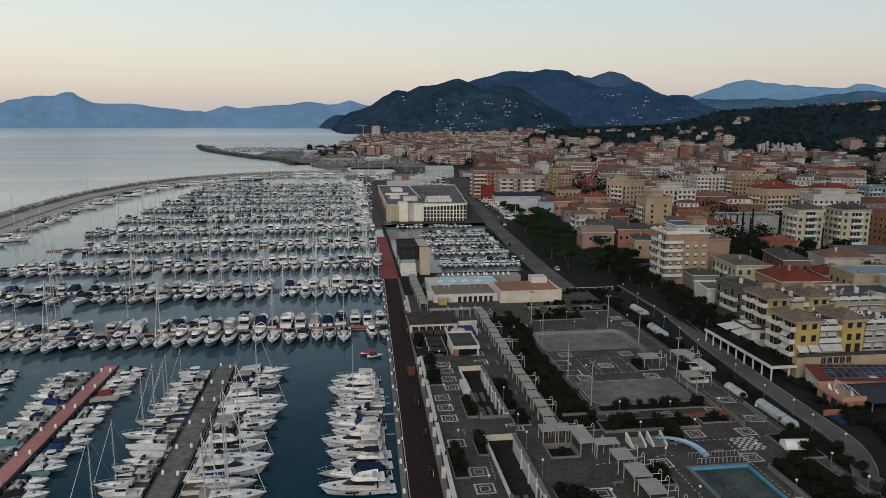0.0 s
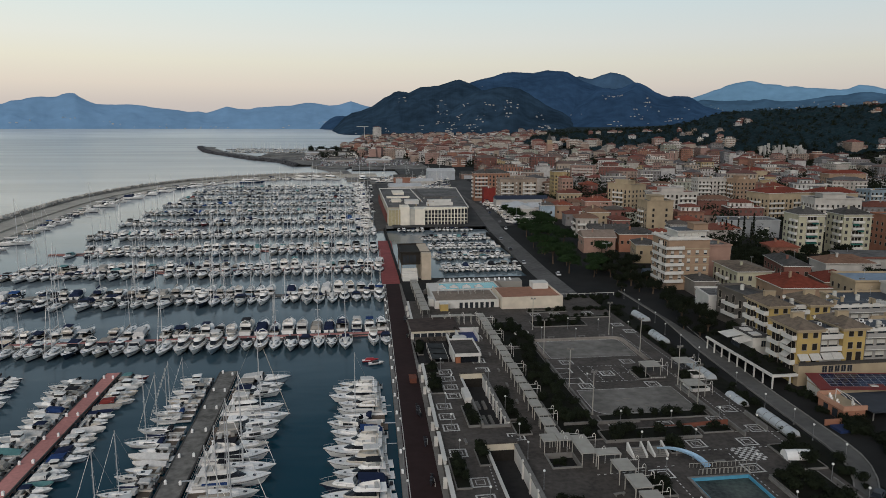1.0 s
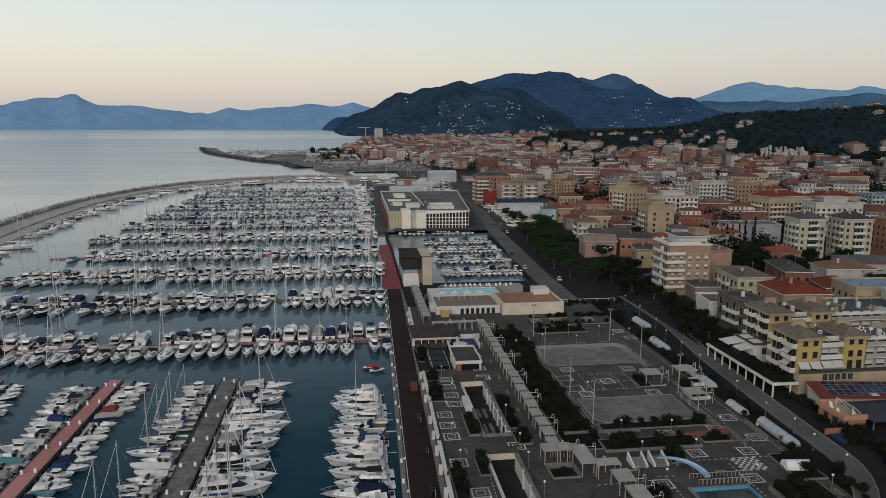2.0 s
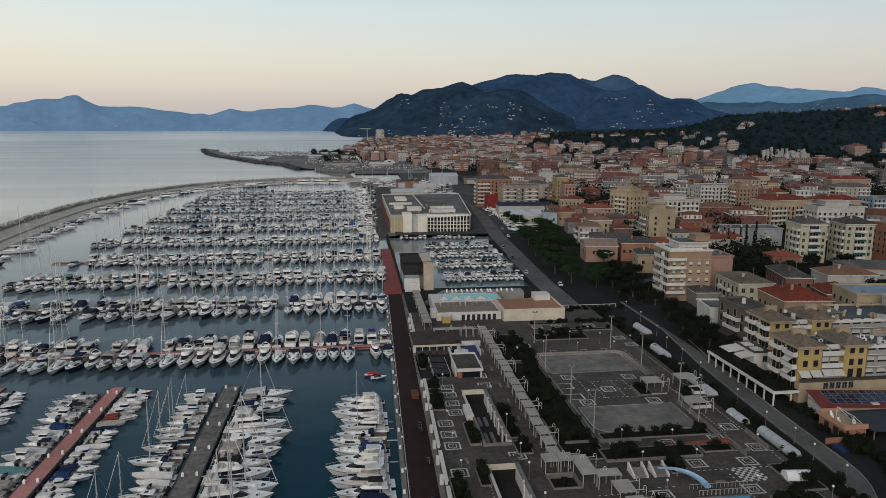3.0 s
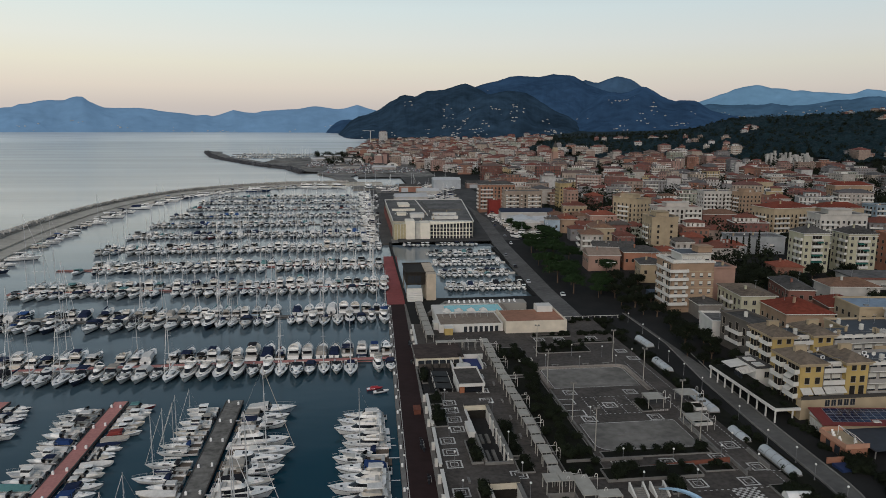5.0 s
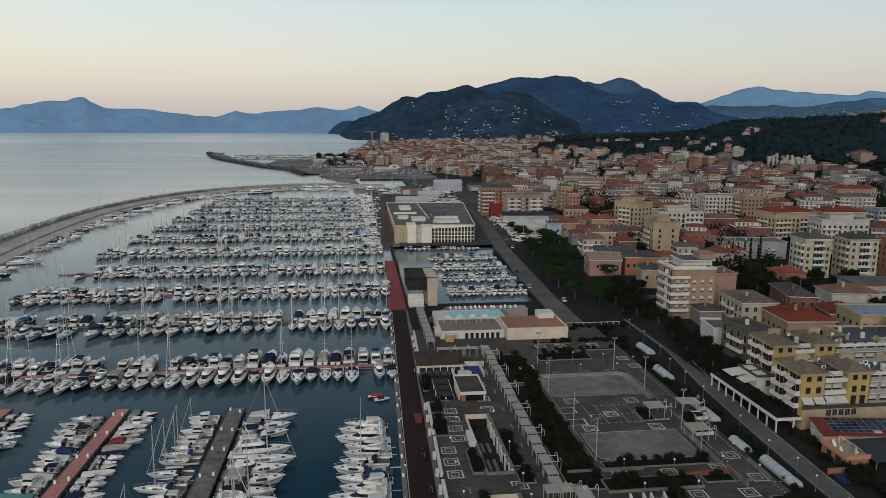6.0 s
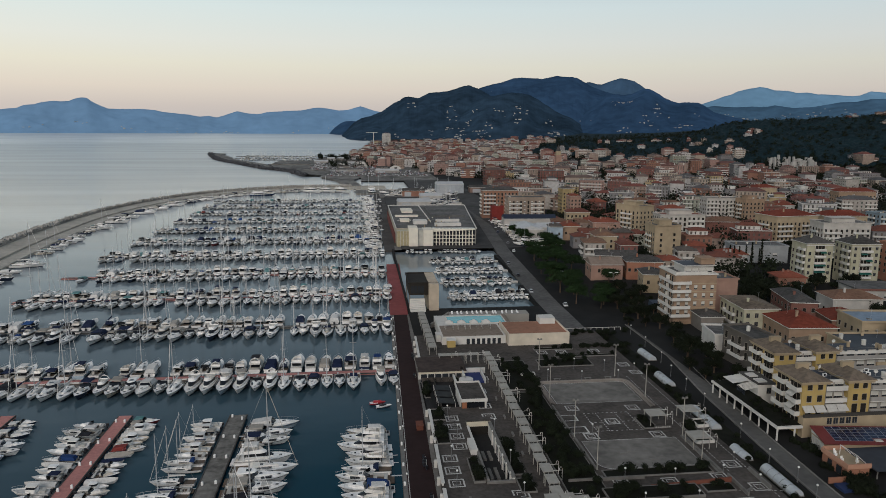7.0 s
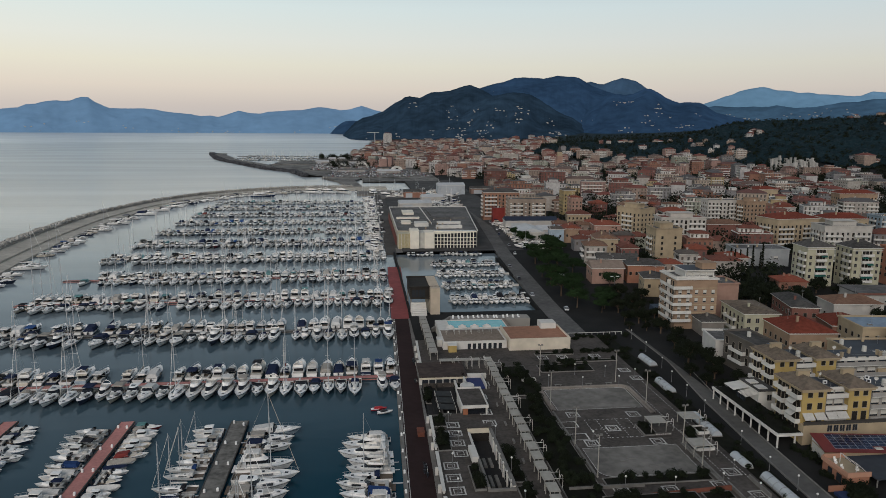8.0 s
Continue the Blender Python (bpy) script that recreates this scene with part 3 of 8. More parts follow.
solid("quay", skew(40, 266, 0, 14, -4, 1.15), conc_m, "pale stone edge of the harbour quay", "quay", kind="structure")
solid("road", skew(40, 265.5, 0.95, 6.6, 1.15, 1.2), quay_m, "dark red-brown paved quay road", "road", kind="structure")
solid("quay_line", skew(40, 265, 1.15, 1.3, 1.2, 1.206), line_m, "thin white line along the quay edge", "marking", kind="structure")
solid("red_walk", skew(265.6, 370, 0, 7, -4, 1.25), redwalk_m, "red coated walkway at the quay's end", "walkway", kind="structure")
solid("north_quay", MB().box(13.8, 414, -4, 24, 790, 1.3), dark_conc, "dark asphalt quay beside the harbour building", "quay", kind="structure")
solid("basin_quay", MB().box(20, 414, -4, 86, 430, 1.35), conc_m, "concrete quay of the inner basin", "quay", kind="structure")


# pontoons and piers
def pontoon(x0, x1, y, w, material, label):
    ob = thing("pontoon", label, "pontoon", pose(0, y, 0), "pontoons of the harbour")
    n = round((x1 - x0) / 26)
    for i in range(n):
        part("deck_section", MB().box(x0 + (x1 - x0) * i / n, -w / 2, -0.5, x0 + (x1 - x0) * (i + 1) / n - 0.1, w / 2, 0.55), material, ob)
    for s in (-1, 1):
        part("edge_beam", MB().box(x0, s * w / 2 - 0.1, 0.30, x1, s * w / 2 + 0.1, 0.62), dark_conc, ob)
    return ob


PONT = (203, 255, 303, 352, 406, 459, 511, 562, 613, 664, 714)
for i, y in enumerate(PONT):
    pontoon(-150 if i < 2 else -146, qx(y), y, 2.6 if i == 0 else 2.4, redpier_m if i in (0, 2, 3) else conc_m,
            "red boarded floating pontoon between moored boats" if i in (0, 2, 3) else "grey concrete floating pontoon between moored boats")


def pier(x0, x1, y0, y1, material, label):
    ob = thing("pier", label, "pier", pose(0, 0, 0), "piers of the harbour")
    n = round((y1 - y0) / 6)
    for i in range(n):
        part("deck_section", MB().box(x0, y0 + (y1 - y0) * i / n, 0.25, x1, y0 + (y1 - y0) * (i + 1) / n - 0.05, 0.85), material, ob)
    part("pier_base", MB().box(x0 + 0.3, y0, -3, x1 - 0.3, y1 - 0.3, 0.25), dark_conc, ob)
    for i, x in enumerate((x0, x1)):
        part("edge_beam", MB().box(x - 0.12, y0, 0.5, x + 0.12, y1, 0.95), dark_conc, ob)
    return ob


pier(-62, -58.6, 60, 175.5, redpier_m, "red boarded pier with white service boxes")
pier(-34, -29.8, 60, 173, pier_m, "worn grey concrete pier with bollards")
pier(-91.5, -88, 90, 178.5, redpier_m, "red boarded pier between small boats")


# ---- boats ----
def hull_rows(L, B, bow, stern, fine=2.2, n=9):
    """Half sections from stern to bow: keel, chine, waterline belt, gunwale."""
    rows = []
    for i in range(n + 1):
        s = i / n
        hb = 0.5 * B * ((0.90 + 0.10 * smooth(s / 0.4)) if s < 0.4 else (1 - ((s - 0.4) / 0.6) ** (fine + 0.5)))
        hb = max(hb, 0.03)
        sheer = stern + (bow - stern) * s ** 1.6
        rake = L * 0.075 * s ** 3
        f = 1 - 0.42 * smooth((s - 0.25) / 0.6)
        # antifouling carried up to 0.3, its top painting the hull's waterline shade
        rows.append(((s * L - rake * 2.2, hb * 0.30, -0.45), (s * L - rake * 1.6, hb * 0.82 * f, 0.3), (s * L - rake * 0.8, hb * (0.60 + 0.33 * f), 0.3 + 0.5 * (sheer - 0.3)), (s * L, hb, sheer)))
    return rows


def hull(L, B, bow, stern, fine=2.2):
    rows, mb = hull_rows(L, B, bow, stern, fine), MB()
    for r in rows:
        mb.v += [(x, -y, z) for x, y, z in r] + [(x, y, z) for x, y, z in reversed(r)]
    for i in range(len(rows) - 1):
        for j in (0, 1, 2, 4, 5, 6):
            a = i * 8 + j
            mb.f.append((a, a + 8, a + 9, a + 1))
            mb.mi.append(1 if j in (0, 6) else 0)
    mb.f.append(tuple(range(8)))
    mb.mi.append(0)
    return mb


def deck(L, B, bow, stern, x0=0.0, x1=1.0, drop=0.07, fine=2.2):
    """The deck between two fractions of the length, a little under the gunwale."""
    rows = [r[3] for r in hull_rows(L, B, bow, stern, fine, 12)]
    rows = [r for i, r in enumerate(rows) if x0 - 1e-6 <= i / 12 <= x1 + 1e-6]
    mb = MB()
    for x, y, z in rows:
        mb.v += [(x, -y * 0.94, z - drop), (x, y * 0.94, z - drop)]
    for i in range(len(rows) - 1):
        mb.f.append((2 * i, 2 * i + 2, 2 * i + 3, 2 * i + 1))
        mb.mi.append(0)
    return mb


def plan(x0, x1, w0, w1, z, nose=0.25):
    """An outline with a square stern, sides that narrow from w0 to w1, and a rounded nose."""
    d = (x1 - x0) * nose * 1.3
    arc = [(x1 - d + d * math.cos(a), w1 / 2 * math.sin(a)) for a in (-1.57, -1.1, -.65, -.22, .22, .65, 1.1, 1.57)]
    return [(x0, -w0 / 2 * .92, z), (x0 + .12, -w0 / 2, z)] + [(a, b, z) for a, b in arc] + [(x0 + .12, w0 / 2, z), (x0, w0 / 2 * .92, z)]


def rail(L, B, bow, stern, k0=0.35, h=0.6):
    rows = [r[3] for r in hull_rows(L, B, bow, stern, 2.2, 8)]
    rows = [r for i, r in enumerate(rows) if i / 8 >= k0]
    mb = MB()
    for s in (-1, 1):
        for a, b in zip(rows, rows[1:]):
            mb.rod((a[0] - .1, s * a[1] * .95, a[2] + h), (b[0] - .1, s * b[1] * .95, b[2] + h), 0.03, 3)
            mb.rod((a[0] - .1, s * a[1] * .95, a[2]), (a[0] - .1, s * a[1] * .95, a[2] + h), 0.025, 3)
    return mb


def strake(L, B, bow, stern, fine=2.2):
    """A dark line round the hull a little under the gunwale."""
    rows, mb = [r[3] for r in hull_rows(L, B, bow, stern, fine, 9)], MB()
    for s in (-1, 1):
        for a, b in zip(rows, rows[1:]):
            p, q = [(x, s * (y * .975 + .03), z - .24) for x, y, z in (a, b)]
            mb.add([p, q, (q[0], q[1] + s * .02, q[2] + .09), (p[0], p[1] + s * .02, p[2] + .09)], [(0, 1, 2, 3)])
    return mb


def outboard(x, z):
    return MB().prism([(x - .55, -.22, z + .1), (x, -.22, z + .1), (x, .22, z + .1), (x - .55, .22, z + .1)], [(x - .5, -.17, z + .75), (x - .08, -.17, z + .75), (x - .08, .17, z + .75), (x - .5, .17, z + .75)]).box(x - .3, -.08, -0.5, x - .1, .08, z + .1)


def sport_cruiser():
    L, B = 11.0, 3.6
    p = [("hull", hull(L, B, 1.75, 1.15), [hull_m, foul_m]), ("foredeck", deck(L, B, 1.75, 1.15, 0.42, 1.0, 0.03), [deck_m]),
         ("cockpit_floor", deck(L, B, 1.75, 1.15, 0.0, 0.45, 0.55), [teak_m])]
    p.append(("rubbing_strake", strake(L, B, 1.75, 1.15), [foul_m]))
    p.append(("hull_window", MB().box(5.2, -1.70, .78, 7.0, 1.70, 1.0), [tint_m]))
    p.append(("coachroof", MB().prism(plan(4.6, 9.4, 2.9, 1.7, 1.2), plan(4.9, 8.6, 2.3, 1.1, 1.95)).box(5.6, -.3, 1.96, 6.2, .3, 1.99, 1).box(8.9, -.25, 1.66, 9.4, .25, 1.7, 1), [deck_m, tint_m]))
    p.append(("windscreen", MB().prism(plan(4.0, 5.9, 3.0, 2.5, 1.5, .35), plan(4.0, 4.9, 2.7, 2.0, 2.45, .35), 0, False), [tint_m]))
    p.append(("side_window", MB().box(6.0, -1.28, 1.42, 7.9, 1.28, 1.72), [tint_m]))
    p.append(("hardtop", MB().prism(plan(1.6, 5.2, 2.7, 2.1, 2.5, .2), plan(1.8, 5.0, 2.4, 1.8, 2.68, .2), 0, True, True).box(3.2, -.5, 2.69, 4.2, .5, 2.71, 1), [deck_m, tint_m]))
    p.append(("gangway", MB().box(-2.5, -.9, .8, -.3, -.5, .86), [alu_m]))
    p.append(("cockpit_seat", MB().box(0.5, -1.45, .6, 1.2, 1.45, 1.15).box(1.2, -1.45, .6, 3.4, -.85, 1.1).box(2.6, .6, .6, 3.3, 1.4, 1.5), [cush_m]))
    p.append(("sunpad", MB().prism(plan(6.4, 8.4, 1.9, 1.2, 1.9), plan(6.5, 8.3, 1.8, 1.1, 2.04)), [cush_m]))
    p.append(("bimini", MB().prism([(0.9, -1.5, 2.65), (4.2, -1.4, 2.7), (4.2, 1.4, 2.7), (0.9, 1.5, 2.65)], [(1.1, -1.2, 2.9), (4.1, -1.1, 2.95), (4.1, 1.1, 2.95), (1.1, 1.2, 2.9)], 0, True, True), [cloth_m]))
    p.append(("swim_platform", MB().box(-0.9, -1.5, .3, 0.05, 1.5, .45), [teak_m]))
    p.append(("bow_rail", rail(L, B, 1.75, 1.15), [steel_m]))
    return "motor_cruiser", "white open motor cruiser with a tinted windscreen", p


def covered_cruiser():
    L, B = 9.5, 3.2
    p = [("hull", hull(L, B, 1.5, 1.0), [hull_m, foul_m]), ("foredeck", deck(L, B, 1.5, 1.0, 0.42, 1.0, 0.03), [deck_m])]
    p.append(("rubbing_strake", strake(L, B, 1.5, 1.0), [foul_m]))
    p.append(("coachroof", MB().prism(plan(4.4, 8.2, 2.5, 1.4, 1.05), plan(4.8, 7.4, 1.9, .9, 1.65)).box(6.2, -.25, 1.66, 6.8, .25, 1.69, 1), [deck_m, tint_m]))
    p.append(("windscreen", MB().prism(plan(3.9, 5.3, 2.7, 2.2, 1.3, .35), plan(3.8, 4.5, 2.4, 1.8, 2.1, .35), 0, False), [tint_m]))
    p.append(("cockpit_cover", MB().prism([(0.2, -1.45, 1.0), (4.3, -1.4, 1.3), (4.3, 1.4, 1.3), (0.2, 1.45, 1.0)], [(0.7, -.9, 1.9), (4.2, -1.0, 2.25), (4.2, 1.0, 2.25), (0.7, .9, 1.9)]), [cloth_m]))
    p.append(("swim_platform", MB().box(-0.8, -1.3, .3, 0.05, 1.3, .42), [deck_m]))
    p.append(("bow_rail", rail(L, B, 1.5, 1.0), [steel_m]))
    p.append(("outdrive", outboard(-0.1, .2), [engine_m]))
    return "motor_cruiser", "motor cruiser with its cockpit under a canvas cover", p


def flybridge():
    L, B = 13.5, 4.3
    p = [("hull", hull(L, B, 2.2, 1.45, 2.4), [hull_m, foul_m]), ("foredeck", deck(L, B, 2.2, 1.45, 0.0, 1.0, 0.05, 2.4), [deck_m])]
    p.append(("rubbing_strake", strake(L, B, 2.2, 1.45, 2.4), [foul_m]))
    p.append(("hull_window", MB().box(6.0, -2.02, 1.0, 8.6, 2.02, 1.28), [tint_m]))
    p.append(("saloon", MB().prism(plan(2.6, 9.6, 3.6, 2.2, 1.5), plan(2.6, 9.2, 3.5, 2.0, 2.15)).box(2.4, -1.5, 1.5, 2.62, 1.5, 2.9, 1).box(10.3, -.3, 1.9, 10.9, .3, 2.02, 1), [deck_m, tint_m]))
    p.append(("saloon_window", MB().prism(plan(3.0, 9.1, 3.46, 1.95, 2.15), plan(3.2, 7.4, 3.2, 2.2, 2.95, .2), 0, False), [tint_m]))
    p.append(("flybridge_deck", MB().prism(plan(1.0, 7.5, 3.5, 2.5, 2.95, .2), plan(1.0, 7.3, 3.6, 2.6, 3.1, .2), 0, True, True), [deck_m]))
    p.append(("flybridge_coaming", MB().prism(plan(2.4, 7.0, 3.3, 2.4, 3.1, .25), plan(2.2, 6.5, 3.4, 2.3, 3.75, .25), 0, False), [deck_m]))
    p.append(("flybridge_seat", MB().box(2.6, -1.4, 3.1, 3.3, 1.4, 3.5).box(4.6, .3, 3.1, 5.2, 1.2, 3.8), [cush_m]))
    p.append(("bimini", MB().prism([(2.0, -1.5, 4.75), (5.6, -1.4, 4.8), (5.6, 1.4, 4.8), (2.0, 1.5, 4.75)], [(2.2, -1.2, 4.95), (5.4, -1.1, 5.0), (5.4, 1.1, 5.0), (2.2, 1.2, 4.95)], 0, True, True), [cloth_m]))
    p.append(("gangway", MB().box(-2.6, .8, .9, -.3, 1.2, .96), [alu_m]))
    p.append(("radar_arch", MB().arch((1.9, -1.7, 3.1), (1.9, 1.7, 3.1), 1.7, 0.11, 6).cyl(1.9, 0, 4.75, 5.0, .3), [deck_m]))
    p.append(("cockpit_seat", MB().box(0.3, -1.6, 1.3, 1.0, 1.6, 1.8), [cush_m]))
    p.append(("swim_platform", MB().box(-1.1, -1.8, .3, 0.05, 1.8, .48), [deck_m]))
    p.append(("bow_rail", rail(L, B, 2.2, 1.45), [steel_m]))
    p.append(("fender", MB().cyl(4, -2.2, .3, 1.1, .16).cyl(7, -2.15, .4, 1.2, .16).cyl(4, 2.2, .3, 1.1, .16).cyl(7, 2.15, .4, 1.2, .16), [foul_m]))
    return "flybridge_yacht", "white flybridge motor yacht with dark saloon windows", p


def sailing_yacht():
    L, B = 11.5, 3.5
    p = [("hull", hull(L, B, 1.4, 1.05, 1.9), [hull_m, foul_m]), ("deck", deck(L, B, 1.4, 1.05, 0.3, 1.0, 0.03, 1.9), [deck_m]),
         ("cockpit", deck(L, B, 1.4, 1.05, 0.0, 0.33, 0.4, 1.9), [teak_m])]
    p.append(("coachroof", MB().prism(plan(3.6, 8.6, 2.2, 1.2, 1.1), plan(3.7, 8.0, 1.8, .8, 1.62)).box(5.0, -.25, 1.62, 5.5, .25, 1.66, 1).box(8.9, -.28, 1.28, 9.5, .28, 1.36, 1), [deck_m, tint_m]))
    p.append(("side_window", MB().box(4.6, -.98, 1.28, 7.0, .98, 1.42), [tint_m]))
    p.append(("mast", MB().rod((6.6, 0, 1.5), (6.5, 0, 16.2), 0.115, 6, 0, 0.075).rod((6.6, -.95, 6.5), (6.6, .95, 6.5), .04, 4).rod((6.6, -.75, 11), (6.6, .75, 11), .04, 4), [alu_m]))
    p.append(("boom", MB().rod((6.5, 0, 2.55), (2.3, 0, 2.65), .09, 5), [alu_m]))
    p.append(("sail_cover", MB().prism([(6.4, -.12, 2.6), (2.5, -.1, 2.7), (2.5, .1, 2.7), (6.4, .12, 2.6)], [(6.4, -.14, 3.05), (2.5, -.08, 2.9), (2.5, .08, 2.9), (6.4, .14, 3.05)]), [cloth_m]))
    p.append(("forestay", MB().rod((11.3, 0, 1.5), (6.55, 0, 15.6), .045, 4), [deck_m]))
    p.append(("shroud", MB().rod((6.4, -1.65, 1.2), (6.55, -.05, 15.4), .016, 3).rod((6.4, 1.65, 1.2), (6.55, .05, 15.4), .016, 3).rod((0.1, 0, 1.2), (6.5, 0, 16.0), .016, 3), [steel_m]))
    p.append(("sprayhood", MB().prism([(3.0, -1.1, 1.2), (4.2, -1.05, 1.6), (4.2, 1.05, 1.6), (3.0, 1.1, 1.2)], [(2.9, -.85, 2.1), (3.5, -.8, 2.15), (3.5, .8, 2.15), (2.9, .85, 2.1)]), [cloth_m]))
    p.append(("bow_rail", rail(L, B, 1.4, 1.05, .3), [steel_m]))
    return "sailing_yacht", "sailing yacht with a bare mast and a covered boom", p


def small_boat():
    L, B = 6.8, 2.4
    p = [("hull", hull(L, B, 1.1, .75), [hull_m, foul_m]), ("foredeck", deck(L, B, 1.1, .75, 0.5, 1.0, 0.03), [deck_m]), ("cockpit_floor", deck(L, B, 1.1, .75, 0.0, 0.5, .4), [teak_m])]
    p.append(("cabin", MB().prism(plan(3.1, 5.4, 1.9, 1.0, .8), plan(3.2, 4.9, 1.5, .7, 1.35)), [deck_m]))
    p.append(("windscreen", MB().prism(plan(2.8, 3.8, 2.0, 1.6, 1.0, .35), plan(2.7, 3.3, 1.8, 1.4, 1.6, .35), 0, False), [tint_m]))
    p.append(("seat", MB().box(.5, -1, .4, 1.1, 1, .85).box(1.9, .2, .4, 2.4, .8, 1.1), [cush_m]))
    p.append(("outboard_motor", outboard(-0.05, .55), [engine_m]))
    p.append(("bimini", MB().prism([(0.6, -1, 1.75), (2.8, -1, 1.8), (2.8, 1, 1.8), (0.6, 1, 1.75)], [(0.8, -.8, 1.95), (2.7, -.8, 2.0), (2.7, .8, 2.0), (0.8, .8, 1.95)], 0, True, True), [cloth_m]))
    return "motorboat", "small motorboat with a black outboard motor", p


def wheelhouse_boat():
    L, B = 8.2, 2.9
    p = [("hull", hull(L, B, 1.5, 1.0), [hull_m, foul_m]), ("deck", deck(L, B, 1.5, 1.0, 0.0, 1.0, .25), [deck_m])]
    p.append(("wheelhouse", MB().prism(plan(2.8, 5.2, 2.0, 1.8, .8, .15), plan(2.8, 5.1, 2.0, 1.7, 1.75, .15)), [deck_m]))
    p.append(("wheelhouse_window", MB().prism(plan(2.9, 5.05, 1.92, 1.7, 1.75, .15), plan(2.9, 4.7, 1.8, 1.5, 2.35, .15), 0, False), [tint_m]))
    p.append(("wheelhouse_roof", MB().prism(plan(2.5, 5.0, 2.1, 1.8, 2.35, .2), plan(2.6, 4.9, 2.0, 1.7, 2.47, .2), 0, True, True), [deck_m]))
    p.append(("engine_box", MB().box(.9, -.6, .75, 2.1, .6, 1.25), [cush_m]))
    p.append(("bow_rail", rail(L, B, 1.5, 1.0, .4), [steel_m]))
    p.append(("outboard_motor", outboard(-0.05, .7), [engine_m]))
    return "fishing_boat", "white fishing boat with a small wheelhouse", p


def tarped_boat():
    L, B = 8.0, 2.8
    p = [("hull", hull(L, B, 1.3, .9), [hull_m, foul_m])]
    rows = [r[3] for r in hull_rows(L, B, 1.3, .9, 2.2, 8)]
    mb = MB()
    for x, y, z in rows:
        mb.v += [(x, -y * 1.02, z - .1), (x, -y * .6, z + .35), (x, 0, z + .55 + .35 * math.sin(3.1 * x / L)), (x, y * .6, z + .35), (x, y * 1.02, z - .1)]
    for i in range(len(rows) - 1):
        for j in range(4):
            mb.f.append((i * 5 + j, (i + 1) * 5 + j, (i + 1) * 5 + j + 1, i * 5 + j + 1))
            mb.mi.append(0)
    p.append(("tarpaulin", mb, [cloth_m]))
    p.append(("swim_platform", MB().box(-0.6, -1.1, .3, 0.05, 1.1, .4), [deck_m]))
    return "motorboat", "motorboat laid up under a canvas tarpaulin", p


KINDS = [f() for f in (sport_cruiser, covered_cruiser, flybridge, sailing_yacht, small_boat, wheelhouse_boat, tarped_boat)]
LENGTH = (11.9, 10.3, 14.6, 11.5, 7.3, 8.6, 8.6)
for _, _, plist in KINDS:
    for i, (nm, mb, ms) in enumerate(plist):
        plist[i] = (nm, mb, ms, mb.mesh(nm, ms))
FAR_MATS = [hull_far, foul_m, deck_far, teak_m, cloth_far, tint_m, alu_m, steel_m, engine_m, cush_m]
FAR_SLOT = {hull_m.name: 0, foul_m.name: 1, deck_m.name: 2, teak_m.name: 3, cloth_m.name: 4, tint_m.name: 5, alu_m.name: 6, steel_m.name: 7, engine_m.name: 8, cush_m.name: 9}
OPTIONAL = {"hardtop": 0.42, "gangway": 0.5, "bimini": 0.5, "sail_cover": 0.8, "sprayhood": 0.6, "forestay": 0.6, "fender": 0.4, "radar_arch": 0.7, "swim_platform": 0.85, "sunpad": 0.6, "shroud": 0.75}


SITS_ON = {"side_window": "coachroof", "sunpad": "coachroof", "hull_window": "hull", "rubbing_strake": "hull", "saloon_window": "saloon", "flybridge_coaming": "flybridge_deck", "flybridge_seat": "flybridge_deck", "radar_arch": "flybridge_deck",
           "wheelhouse_window": "wheelhouse", "wheelhouse_roof": "wheelhouse", "boom": "mast", "sail_cover": "mast", "forestay": "mast", "shroud": "mast", "fender": "hull", "bow_rail": "hull", "outdrive": "hull"}


class Fleet:
    """Far boats, joined into one object."""

    def __init__(self):
        self.v, self.f, self.mi, self.n = [], [], [], 0

    def add(self, k, m):
        for nm, mb, ms, _ in KINDS[k][2]:
            if random.random() > OPTIONAL.get(nm, 1.0) or nm in ("shroud", "fender", "rubbing_strake", "gangway") or (nm == "bow_rail" and random.random() < .5):
                continue
            co = np.array(mb.v) @ np.array(m.to_3x3()).T + np.array(m.translation)
            self.v.append(co)
            self.f += [tuple(i + self.n for i in f) for f in mb.f]
            slot = [FAR_SLOT[x.name] for x in ms]
            self.mi += [slot[i] for i in mb.mi]
            self.n += len(co)

    def finish(self, name, label):
        mb = MB()
        mb.v, mb.f, mb.mi = [tuple(p) for p in np.concatenate(self.v)], self.f, self.mi
        return solid(name, mb, FAR_MATS, label, "boats", kind="stuff")


def boat(k, m):
    name, label, plist = KINDS[k]
    ob = thing(name, label, "boat", m, "boats in the harbour")
    made = {}
    for nm, mb, ms, me in plist:
        if random.random() <= OPTIONAL.get(nm, 1.0):
            made[nm] = part(nm, me, None, made.get(SITS_ON.get(nm), ob))
    return ob


def berth(k, x, y, turn, length, fleet=None, dz=0.0):
    """Moors a boat: its stern at (x, y), its bow in the direction turn."""
    base = LENGTH[k]
    s = length / base
    m = place(x, y, rnd(-0.06, 0.04) + dz, turn, s * rnd(0.96, 1.04))
    m = m @ pose(0.9 if k in (0, 1, 2) else 0.5, 0, 0)
    if fleet:
        fleet.add(k, m)
    else:
        boat(k, m)


